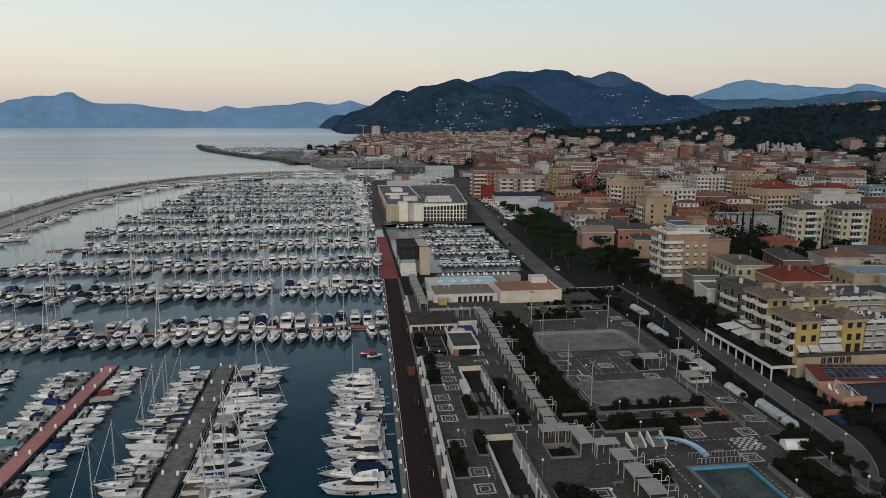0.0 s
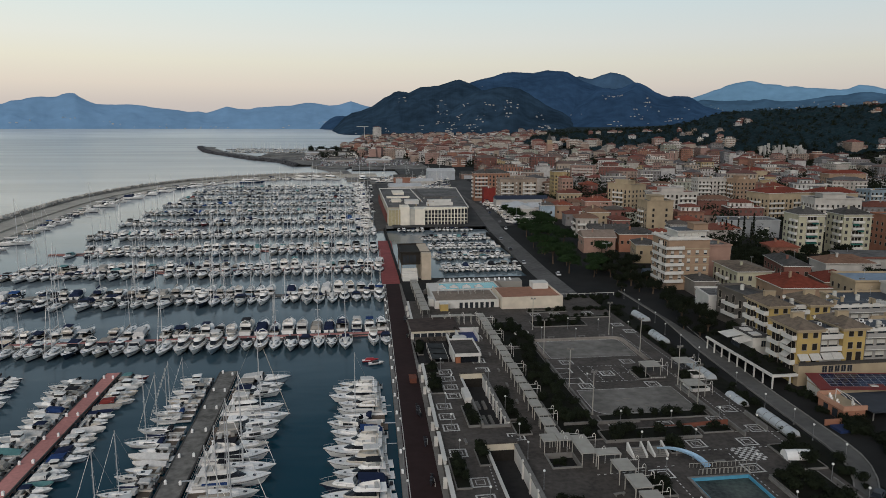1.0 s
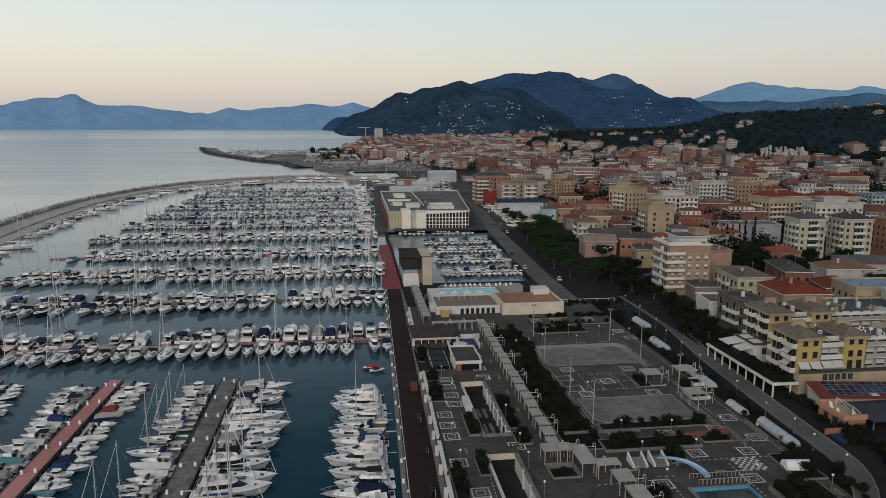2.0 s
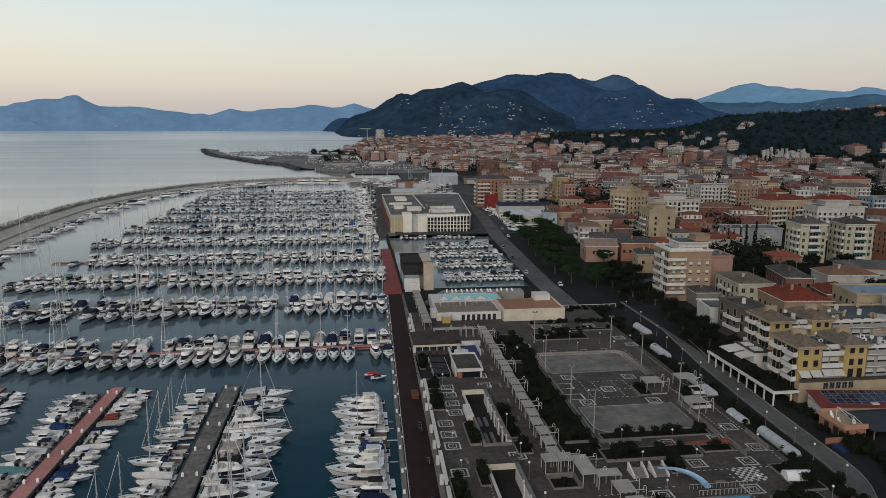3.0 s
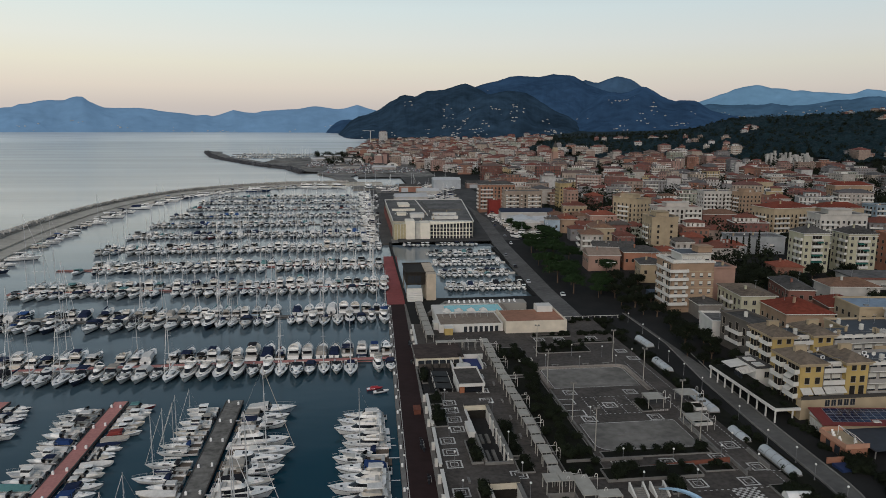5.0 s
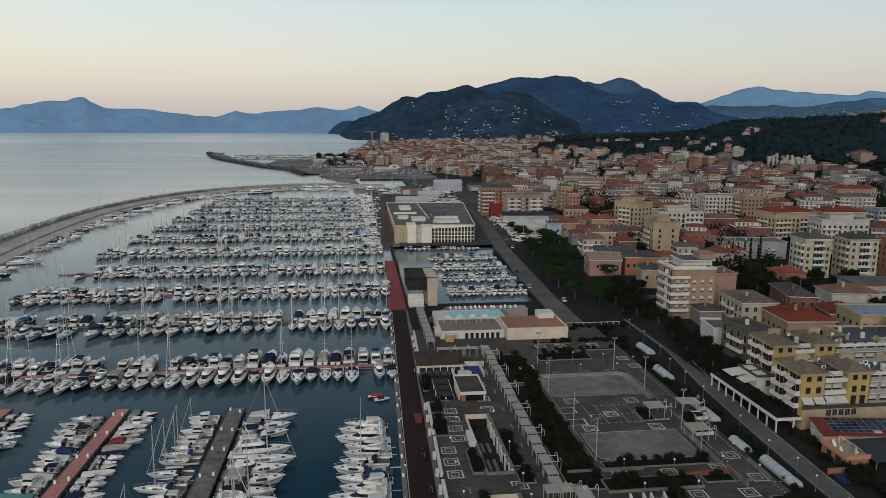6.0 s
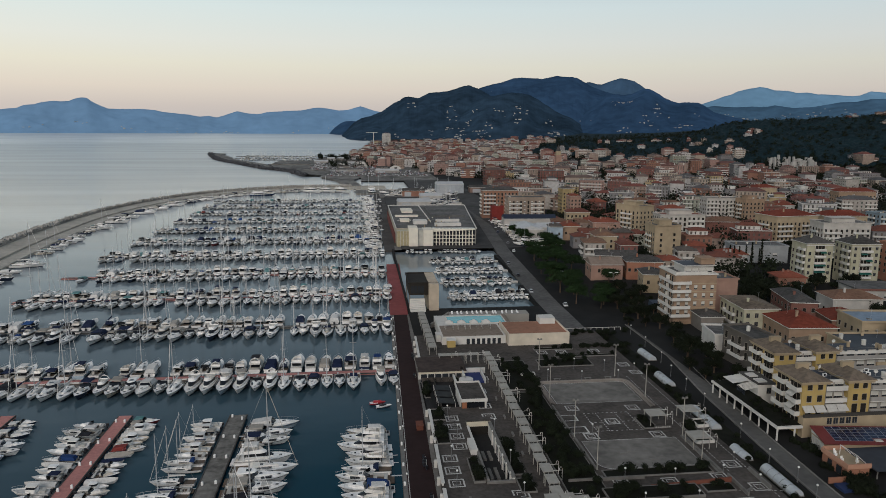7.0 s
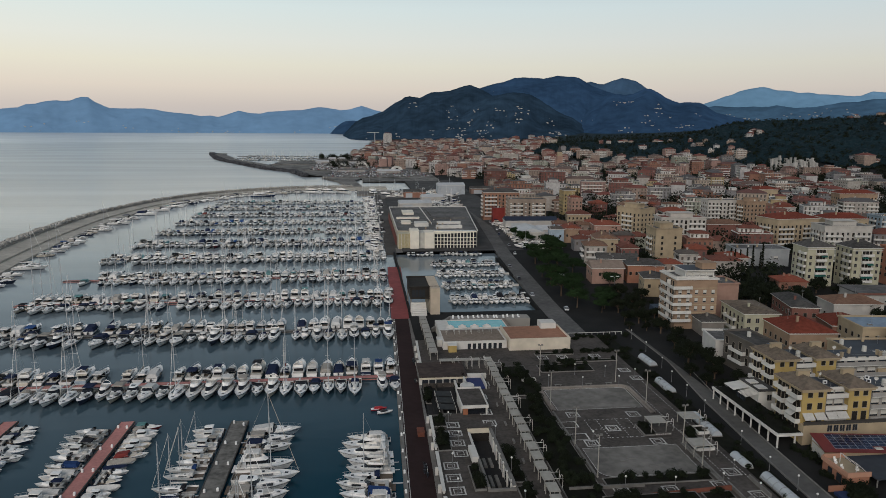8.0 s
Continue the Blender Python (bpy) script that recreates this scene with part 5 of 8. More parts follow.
part("wall", MB().box(15.8, 192.5, 1.2, 35.5, 193.0, TZ + 1.6).box(28.2, 184, TZ, 28.6, 193, TZ + 1.9).box(33.9, 184, TZ, 34.2, 193, TZ + 1.5).box(25.5, 168, 1.2, 26, 190, TZ + .9), white_m, shop)
part("fascia", MB().box(15.8, 190.2, 3.7, 29.5, 192.45, TZ + 1.75), portal_m, shop)
part("roof", MB().box(15.6, 190.0, TZ + 1.75, 29.6, 203.0, TZ + 1.9), mat("brown_roof_paving", (0.062, 0.046, 0.04), .9, .35, .8, big=.2), shop)
part("roof_court", MB().box(28.7, 184.5, TZ, 33.8, 192.4, TZ + .35), mat("deep_blue_paint", (0.012, 0.025, 0.12), .6, .2, 1.0), shop)
part("stair_drum", MB().cyl(28.4, 183.2, TZ, TZ + 1.9, 2.0, 2.0, 18), white_m, shop)
for i in range(6):
    part("shop_window", MB().box(16.4 + 2.05 * i, 190.3, 1.3, 18.1 + 2.05 * i, 190.36, 3.6), winglass_m, shop)
    part("pillar", MB().box(18.2 + 2.05 * i, 190.0, 1.2, 18.42 + 2.05 * i, 190.3, 3.75), white_m, shop)
hut = thing("stair_pavilion", "white stair pavilion with a flat slab and dark doorway", "pavilion", pose(0, 0, 0))
part("roof_slab", MB().box(24.6, 166.5, 4.4, 31.5, 179.5, 4.75), white_m, hut)
part("roof_top", MB().box(24.9, 166.8, 4.75, 31.2, 179.2, 4.82), terr_m, hut)
part("roof_parapet", kerb_line([(24.7, 166.6), (31.4, 166.6), (31.4, 179.4), (24.7, 179.4), (24.7, 166.5)], .25, 4.7, 5.25), white_m, hut)
part("wall", MB().box(30.9, 166.8, TZ, 31.3, 179.2, 4.4).box(25, 178.8, TZ, 31, 179.2, 4.4).box(24.9, 170, 1.3, 25.2, 179, 4.4), white_m, hut)
part("pillar", MB().box(25.0, 166.9, TZ, 26.2, 167.6, 4.4), mat("orange_render", (0.32, 0.13, 0.07), .85, .2, .8), hut)
part("door_opening", MB().box(26.3, 167.2, TZ, 30.8, 167.3, 4.35), tint_m, hut)


for i in range(3):
    can = thing("glass_canopy", "blue-grey glass canopy over the sunken forecourt", "canopy", pose(19.2, 170.6 + 4.6 * i, 1.3), "forecourt canopies")
    part("glass_roof", MB().prism([(0, 0, 1.5), (4.6, 0, 1.2), (4.6, 3.8, 1.2), (0, 3.8, 1.5)], [(0, 0, 1.56), (4.6, 0, 1.26), (4.6, 3.8, 1.26), (0, 3.8, 1.56)], 0, True, True), mat("dusty_glass", (.04, .042, .042), .75, .4, .6), can)
    for a in (0, 4.5):
        part("bar", MB().box(a, -.05, 1.55 - .065 * a, a + .08, 3.85, 1.65 - .065 * a), white_m, can)
    for a, b in ((.05, .1), (4.5, .1), (.05, 3.6), (4.5, 3.6)):
        part("post", MB().box(a, b, 0, a + .1, b + .1, 1.3), white_m, can)


# sports courts
def rounded(x0, y0, x1, y1, radii):
    """A rectangle with the corner radii (south-west, south-east, north-east, north-west)."""
    out = []
    for (cx, cy, sx, sy), r, a0 in zip(((x0, y0, 1, 1), (x1, y0, -1, 1), (x1, y1, -1, -1), (x0, y1, 1, -1)), radii, (180, 270, 0, 90)):
        if not r:
            out.append((cx, cy))
        else:
            out += [(cx + sx * r + r * math.cos(radians(a0 + 15 * i)), cy + sy * r + r * math.sin(radians(a0 + 15 * i))) for i in range(7)]
    return out


def court(x0, y0, x1, y1, label, r=(0, 0, 0, 0)):
    ob = thing("sports_court", label, "court", pose(0, 0, 0), "sports courts")
    edge = rounded(x0, y0, x1, y1, r)
    part("court_floor", MB().prism([(a, b, TZ + .004) for a, b in edge], [(a, b, TZ + .05) for a, b in edge]), court_m, ob)
    part("border_line", kerb_line([*edge, edge[0]], .17, TZ + .05, TZ + .056), line_m, ob)
    return ob


court(50, 167.2, 73.2, 181.5, "large grey screed sports court with white border", (0, 0, 1.5, 1.0))
court(49.5, 131.5, 72.0, 145.0, "worn grey screed sports court with curved corner", (3.2, 0, 0, 0))
for x, y0, y1 in ((73.4, 127.5, 145.5),):
    for i in range(2):
        solid("step_rim", MB().box(x + .55 * i, y0, TZ, x + .55 * i + .5, y1, TZ + .22 + .2 * i), conc_m, "pale stone seating step along the court", "step", "court steps")
for i in range(2):
    o = .75 * i
    rim = rounded(49.3 - o, 160, 73.9 + o, 182.1 + o, (0, 0, 2.6, 1.2))[2:]
    rim[-1:] = [(rim[-1][0], 167.0)] if rim[-1][1] < 170 else [rim[-1], (49.3 - o, 167.0)]
    rim.insert(0, (73.9 + o, 163.0))
    solid("step_rim", kerb_line(rim, .5, TZ, TZ + .25 + .22 * i), mat("pinkish_stone", (0.27, 0.235, 0.205), .9, .3, .8), "pale stone seating step curving round the court", "step", "court steps")
for x0, y0, x1, y1 in ((75.4, 141.2, 79.6, 145.6), (79.8, 149.5, 82.5, 153.0), (45.5, 188.5, 49.5, 190.0)):
    box = thing("raised_planter", "white-walled raised planter on the terrace", "planter", pose(0, 0, TZ), "white planters")
    part("wall", kerb_line([(x0, y0), (x1, y0), (x1, y1), (x0, y1), (x0, y0 - .1)], .25, 0, .75), white_m, box)
    part("soil", MB().box(x0 + .1, y0 + .1, 0, x1 - .1, y1 - .1, .5), earth_m, box)
solid("court_wall", MB().box(48.2, 132, TZ, 48.6, 166, TZ + .45), conc_m, "low concrete wall beside the court", "wall")


def dashes(p, q, n=None):
    p, q = Vector(p), Vector(q)
    n = n or max(2, int((q - p).length / 1.1))
    d = (q - p).normalized()
    s = Vector((-d.y, d.x)) * .1
    mb = MB()
    for i in range(n):
        a = p.lerp(q, (i + .25) / n)
        b = a + d * .5
        lo = [a - s, b - s, b + s, a + s]
        mb.prism([(v.x, v.y, TZ + .004) for v in lo], [(v.x, v.y, TZ + .012) for v in lo], 0)
    tagged(part("dashed_marking", mb, line_m), "broken white paving line", "marking", "paving lines", "structure")


for y in (150, 155, 160.5):
    dashes((54.5, y), (66.5, y))
for x in (55, 58, 63, 66.3):
    dashes((x, 149.5), (x, 161))
dashes((76, 128), (76, 186))
dashes((80.5, 108), (80.5, 186))
dashes((52, 108.5), (56, 108.5))
dashes((40.5, 107), (51, 107.5))
dashes((62, 113.5), (80, 113.5))
dashes((67.6, 84), (67.6, 112))
dashes((53.6, 84), (53.6, 104))
dashes((22.6, 104), (23, 114))
dashes((70, 121), (84, 119))
for x0, y0, x1, y1 in ((46.5, 156.5, 52.5, 160), (46.8, 149.5, 53, 153)):
    solid("paving_panel", ring(MB(), 1, .12, .01), line_m, "pale outlined paving panel beside the court", "paving", "paving panels", "structure",
          Matrix.LocRotScale(((x0 + x1) / 2, (y0 + y1) / 2, TZ + .004), None, ((x1 - x0) / 2, (y1 - y0) / 2, 1)))

# low wall with rows of pale painted bars
sign_wall = thing("painted_wall", "low dark wall with a row of white painted bars", "wall", pose(69.1, 149.9, TZ))
part("wall", MB().box(0, 0, 0, 4.2, .3, .75), dark_conc, sign_wall)
for i in range(7):
    part("painted_bar", MB().box(.25 + .55 * i, -.012, .2 + .04 * (i % 2), .62 + .55 * i, -.003, .55 - .05 * (i % 3)), line_m, sign_wall)

# chessboard
board = thing("chessboard", "giant outdoor chessboard of white paving squares", "chessboard", pose(68.6, 108.6, TZ))
sq = MB().box(0, 0, .003, .64, .64, .014).mesh("square", line_m)
for i in range(8):
    for j in range(8):
        if (i + j) % 2 == 0:
            part("square", sq, None, board, "", pose(.65 * i, .65 * j, 0))

# drained ornamental pool with a blue rim and a little slide
pool = thing("paddling_pool", "drained paddling pool with bright blue painted rim", "pool", pose(0, 0, 0))
x0, y0, x1, y1 = POOL
part("pool_floor", MB().box(x0, y0, -.2, x1, y1, TZ - .4), mat("pool_floor_stained", (0.05, 0.062, 0.05), .5, .95, 1.4, big=.25), pool)
part("pool_wall", MB().box(x0, y1 - .3, 0, x1, y1, TZ + .1).box(x1 - .25, y0, 0, x1, y1 - .3, TZ + .1).box(x0, y0, 0, x0 + .15, y1 - .3, TZ + .1), pool_m, pool)
for i in range(16):
    part("fence_panel", MB().box(57.6 + .72 * i, 107.2, TZ, 57.65 + .72 * i, 107.3, TZ + .9).box(57.6 + .72 * i, 107.2, TZ + .85, 58.25 + .72 * i, 107.3, TZ + .92), pergola_m, pool)
part("rim", MB().box(x0 - .5, y1, TZ - .3, x1 + .5, y1 + .4, TZ + .16).box(x0 - .5, y0, TZ - .3, x0, y1, TZ + .16), conc_m, pool)
for i in range(13):
    part("fence_panel", MB().box(58.2 + .78 * i, 104.9, TZ, 58.25 + .78 * i, 105.0, TZ + 1.0).box(58.2 + .78 * i, 104.9, TZ + .95, 58.9 + .78 * i, 105.0, TZ + 1.02).box(58.85 + .78 * i, 104.9, TZ, 58.9 + .78 * i, 105.0, TZ + 1.0), pergola_m, pool)
slide = thing("water_slide", "pale blue curved slide beside stone steps", "slide", pose(0, 0, TZ))
pale_blue = mat("slide_pale_blue", (0.30, 0.45, 0.58), .35, .15, 1.5)
path = [Vector((54.6 + 6.3 * math.sin(1.5 * i / 9), 112.6 - 5.6 * (i / 9) ** 2.2, 1.35 - 1.2 * (i / 9) ** 1.4)) for i in range(10)]
mb = MB()
for p in path:
    mb.v += [(p.x - .7, p.y, p.z + .35), (p.x - .5, p.y, p.z), (p.x + .5, p.y, p.z), (p.x + .7, p.y, p.z + .35)]
for i in range(9):
    for j in range(3):
        mb.f.append((4 * i + j, 4 * i + j + 1, 4 * i + j + 5, 4 * i + j + 4))
        mb.mi.append(0)
part("chute", mb, pale_blue, slide)
for p in path[::3]:
    part("support", MB().box(p.x - .12, p.y - .12, 0, p.x + .12, p.y + .12, p.z), conc_m, slide)
for x in (49.6, 53.6):
    st = thing("stone_stairs", "pale stone stairs with stepped cheek walls", "stairs", pose(x, 112, TZ), "garden stairs")
    for i in range(6):
        part("step", MB().box(0, .4 * i, 0, 2.2, .4 * i + .4, .17 * (i + 1)), conc_m, st)
    for s in (-.35, 2.2):
        part("cheek_wall", MB().prism([(s, 0, 0), (s + .35, 0, 0), (s + .35, 3.2, 0), (s, 3.2, 0)], [(s, 0, .5), (s + .35, 0, .5), (s + .35, 3.2, 1.7), (s, 3.2, 1.7)]), white_m, st)

# planted beds with low kerbs
def bed(x0, y0, x1, y1, n, s=1.0, kerb=.3, z=TZ):
    ob = thing("planting_bed", "planted bed of dark earth with a low concrete kerb", "planter", pose(0, 0, z), "planting beds")
    part("soil", MB().box(x0 + .2, y0 + .2, -.1, x1 - .2, y1 - .2, kerb - .08), earth_m, ob)
    for a in ((x0, y0, x1, y0 + .2), (x0, y1 - .2, x1, y1), (x0, y0 + .2, x0 + .2, y1 - .2), (x1 - .2, y0 + .2, x1, y1 - .2)):
        part("kerb", MB().box(a[0], a[1], -.1, a[2], a[3], kerb), conc_m, ob)
    for _ in range(n):
        bush(rnd(x0 + .8, x1 - .8), rnd(y0 + .6, y1 - .6), z + kerb - .1, s * rnd(.8, 1.35))


bed(30.6, 123.8, 33.8, 129.5, 5, 1.1)
bed(30.6, 131, 33.2, 147, 11, 1.0)
bed(21.9, 128.6, 24.3, 139, 6, 1.1, .5)
solid("stair_box", MB().box(23.2, 141, TZ - .2, 24.7, 147, TZ + 1.3), white_m, "white stair enclosure beside the sunken passage", "enclosure")
bed(39.6, 120, 47.8, 176, 44, 1.25, .25)
bed(39.8, 178, 49, 202, 22, 1.15, .25)
bed(16.4, 147, 19.6, 157, 6, 1.25)
bed(16.6, 160, 20, 166.5, 4, 1.0)
bed(15.9, 105, 18.6, 116.2, 6, 1.15)
bed(21.2, 112.5, 23.3, 119, 4, 1.3)
bed(53, 195.5, 69.5, 202, 15, 1.15)
bed(49.2, 127.8, 72.5, 130.9, 11, 1.15)
bed(46.6, 118.5, 66, 123.2, 12, 1.2, .6)
bed(67.2, 120.2, 73.4, 123.2, 3, .9)
bed(47.8, 98.5, 51.5, 104.8, 6, 1.35)
bed(30.8, 84, 36.8, 99.3, 8, 1.2)
bed(57.0, 112.8, 60.5, 118.0, 4, 1.2)
bed(76.4, 104, 81.9, 113.8, 13, 1.2, .35)
bed(70.0, 84, 79.2, 103.0, 24, 1.3, .35)
bed(66.6, 150, 70.0, 156.5, 5, .9)
bed(76.2, 142, 79, 152, 5, 1.1)
bed(60, 204, 80, 206, 8, .8)
bed(55, 211.6, 68, 213.6, 8, .9)
bed(25.6, 183, 27.8, 189, 4, 1.0, .3, 1.3)
bed(16.4, 178, 18.4, 189, 6, 1.1, .3, 1.3)
bed(34.0, 110.1, 38.8, 115.1, 3, .7, .3, 1.2)
solid("planter_wall", ring(MB(), 1, .08, 1.0), conc_m, "low concrete wall of a sunken planter", "wall", at=Matrix.LocRotScale((36.4, 112.6, TZ - 1), None, (2.7, 2.75, 1.35)))
ramp_m = mat("red_brick_ramp", (0.20, 0.075, 0.05), .9, .25, 1.2)
solid("ramp_wall", MB().prism([(57, 123.5, TZ), (74, 123.5, TZ), (74, 123.9, TZ), (57, 123.9, TZ)], [(57, 123.5, TZ + .3), (74, 123.5, TZ + 1.1), (74, 123.9, TZ + 1.1), (57, 123.9, TZ + .3)]), ramp_m, "red brick cheek wall of a garden ramp", "wall")
for x0, y0, x1, y1, h in ((41, 126.9, 57, 127.2, .7), (74.4, 118, 74.7, 126, .8), (80.2, 120, 80.5, 128, .9), (69.3, 84, 69.6, 102, .5), (79.7, 88, 80, 100, .8)):
    solid("garden_wall", MB().box(x0, y0, TZ, x1, y1, TZ + h), conc_m, "low grey garden wall on the terrace", "wall", "garden walls")

# strip between terrace and promenade: lawn, long white vaulted rooflights, hedges
solid("lawn", MB().box(82.01, 60, -1, 87.6, 232, 2.05), earth_m, "dark lawn strip beside the promenade", "lawn", kind="structure")
vault_m = mat("vault_sheet_white", (0.44, 0.465, 0.48), .4, .12, .8)


def rooflight(x, y0, y1, turn=0.0):
    ob = thing("rooflight", "long white vaulted rooflight lying in the lawn", "rooflight", pose(x, y0, 2.05, 0, 0, turn), "vaulted rooflights")
    n, w, mb = 7, 1.25, MB()
    ln = y1 - y0
    for y in (0, ln):
        mb.v += [(w * math.cos(math.pi * i / n), y, 1.25 * math.sin(math.pi * i / n) + .25) for i in range(n + 1)]
    for i in range(n):
        mb.f.append((i, i + 1, n + 2 + i, n + 1 + i))
        mb.mi.append(0)
    mb.f += [tuple(range(n, -1, -1)), tuple(range(n + 1, 2 * n + 2))]
    mb.mi += [0, 0]
    part("vault", mb, vault_m, ob)
    part("plinth", MB().box(-w - .1, -.1, 0, w + .1, ln + .1, .26), conc_m, ob)
    for i in range(1, int(ln / 2.2)):
        part("rib", MB().arch((-w - .02, 2.2 * i, .25), (w + .02, 2.2 * i, .25), 1.28, .04, 6), conc_m, ob)


rooflight(84.6, 117.6, 128.8)
rooflight(83.0, 133, 138.6)
rooflight(84.4, 149, 161)
rooflight(86.0, 177.5, 186.5)
rooflight(90.0, 199.5, 208, 3)
for _ in range(46):
    bush(rnd(82.6, 87.2), rnd(95, 230), 2.0, rnd(.7, 1.5), "dark green hedge shrub beside the promenade")


# promenade road behind the terrace
def band(pts, w, z0, z1):
    mb, n = MB(), 40
    for i in range(n + 1):
        y = pts[0][0] + (pts[-1][0] - pts[0][0]) * i / n
        x = interp(pts, y)
        mb.v += [(x - w / 2, y, z0), (x - w / 2, y, z1), (x + w / 2, y, z1), (x + w / 2, y, z0)]
    for i in range(n):
        for j in range(3):
            mb.f.append((4 * i + j, 4 * i + j + 1, 4 * i + j + 5, 4 * i + j + 4))
            mb.mi.append(0)
    return mb


WAY = ((60, 62), (84, 72), (92, 80), (97, 84), (103, 88), (111, 90.6), (123, 91.2), (143, 92.4), (171, 94.6), (203, 98.8), (240, 99))
solid("promenade", band(WAY, 4.3, 1.0, 2.08), mat("promenade_asphalt", (0.112, 0.107, 0.10), .9, .25, .6, .2), "grey asphalt promenade lined with lamps", "promenade", kind="structure")
for s, nm in ((-2.3, "kerb"), (2.3, "kerb")):
    solid("kerb", band(tuple((y, x + s) for y, x in WAY), .3, 1.0, 2.24), conc_m, "pale kerb along the promenade", "kerb", kind="structure")
ACCESS = ((232, 76), (280, 77), (400, 83.5), (560, 97), (760, 108))
solid("harbour_road", band(ACCESS, 8.6, 1.0, 2.06), mat("worn_asphalt", (0.115, 0.11, 0.105), .9, .35, .5, .2), "grey harbour access road", "road", kind="structure")


# ---- buildings ----


def wall_paint(*col):
    key = "plaster_%d_%d_%d" % tuple(round(c * 100) for c in col)
    return mat(key, col, .9, .2, .35, .1)


YELLOW, CREAM, TAN, PINK, WHITE, GREENISH, GREY, ORANGE, BRICK = (wall_paint(*c) for c in ((.45, .325, .125), (.38, .30, .20), (.32, .22, .15), (.36, .225, .175), (.47, .44, .40), (.43, .405, .295), (.23, .205, .18), (.33, .155, .10), (.20, .095, .075)))


trim_m = mat("window_surround", (.33, .29, .24), .85, .2, .8)


def window_mesh(w, h, kind):
    """One connected shell: a raised surround with a sill, and a recessed pane, closed shutter leaves or a blind behind it."""
    f, lip = .07, .1
    xs = [-w / 2 - f, -w / 2 - f + .001, -w / 2 + .0, -.03, .03, w / 2, w / 2 + f - .001, w / 2 + f]
    blind = h * .28 if kind == "blind" else h * .5
    zs = [-lip, -lip + .001, 0, blind, h, h + f - .001, h + f]
    mb = MB()
    for j, z in enumerate(zs):
        for i, x in enumerate(xs):
            edge = i in (0, 7) or j in (0, 6)
            frame_here = i in (1, 6) or j in (1, 5)
            deep = -.14 if j == 1 else -.09
            mb.v.append((x, 0 if edge else deep if frame_here else -.05 if kind == "shutter" and i in (3, 4) else -.025, z))
    for j in range(6):
        for i in range(7):
            a = j * 8 + i
            mb.f.append((a, a + 1, a + 9, a + 8))
            inner = 2 <= i <= 4 and j in (2, 3)
            if not inner:
                mb.mi.append(1)
            elif kind == "shutter":
                mb.mi.append(2)
            elif kind == "blind":
                mb.mi.append(3 if j == 3 else 0)
            else:
                mb.mi.append(1 if i == 3 else 0)
    return mb.mesh("window", [winglass_m, trim_m, shut_m, blind_m])


WIN = {k: window_mesh(1.15, 1.5, k) for k in ("shutter", "blind", "plain")}
WIN["door"] = window_mesh(1.3, 2.2, "shutter")
WIN["wide"] = window_mesh(2.2, 1.5, "blind")


def balcony_mesh(w, d=1.25, wall=None):
    mb = MB().box(0, -d, -.18, w, 0, 0, 0)
    mb.box(0, -d, 0, w, -d + .1, .95, 1).box(0, -d + .1, 0, .1, 0, .95, 1).box(w - .1, -d + .1, 0, w, 0, .95, 1)
    return mb.mesh("balcony", [white_m, wall or white_m])


def hip_roof(w, d, h, o=.55, cut=.0, gable=False):
    mb = MB()
    lo = [(-o, -o, 0), (w + o, -o, 0), (w + o, d + o, 0), (-o, d + o, 0)]
    if w >= d:
        r = 0 if gable else (d / 2 + o) * .92
        a, b = (-o + r, d / 2, h), (w + o - r, d / 2, h)
        fs = [(0, 1, 5, 4), (1, 2, 5), (2, 3, 4, 5), (3, 0, 4)]
    else:
        r = 0 if gable else (w / 2 + o) * .92
        a, b = (w / 2, -o + r, h), (w / 2, d + o - r, h)
        fs = [(0, 1, 4), (1, 2, 5, 4), (2, 3, 5), (3, 0, 4, 5)]
    mb.add([*lo, a, b], [*fs, (3, 2, 1, 0)], 0)
    mb.prism([(x, y, -.28) for x, y, _ in lo], [(x, y, -.003) for x, y, _ in lo], 1, True, True)
    return mb


DISH = MB().rod((0, 0, 0), (0, 0, 1.3), .04, 5).prism([(.1 * math.cos(i * .7), -.12, 1.3 + .1 * math.sin(i * .7)) for i in range(9)], [(.5 * math.cos(i * .7), -.32, 1.38 + .5 * math.sin(i * .7)) for i in range(9)], 0, False, True).mesh("satellite_dish", white_m)
TANK = MB().cyl(0, 0, 0, 1.5, .6, .6, 12).cyl(0, 0, 1.5, 1.65, .62, .3, 12).mesh("water_tank", blind_m)
COOLER = MB().box(-.5, -.2, .1, .5, .2, .85, 0).cyl(-.12, -.21, .3, .7, .02, .02, 6, 1).box(-.35, -.22, .25, .2, -.2, .75, 1).mesh("air_conditioner", [paint_white, engine_m])
SKYLIGHT = MB().box(-.7, -.5, 0, .7, .5, .3, 1).box(-.6, -.4, .3, .6, .4, .36, 0).mesh("skylight", [winglass_m, conc_m])
STACK = MB().box(-.35, -.3, 0, .35, .3, 1.3).box(-.45, -.4, 1.3, .45, .4, 1.42).mesh("chimney", CREAM)


def clutter(ob, x0, y0, x1, y1, z, n):
    """Dishes, tanks and vents that stand about on a flat roof."""
    for _ in range(n):
        me = random.choice((DISH, TANK, COOLER, COOLER, SKYLIGHT, STACK, STACK))
        part(me.name.split(".")[0], me, None, ob, "", pose(rnd(x0, x1), rnd(y0, y1), z, 0, 0, rnd(-25, 25)))


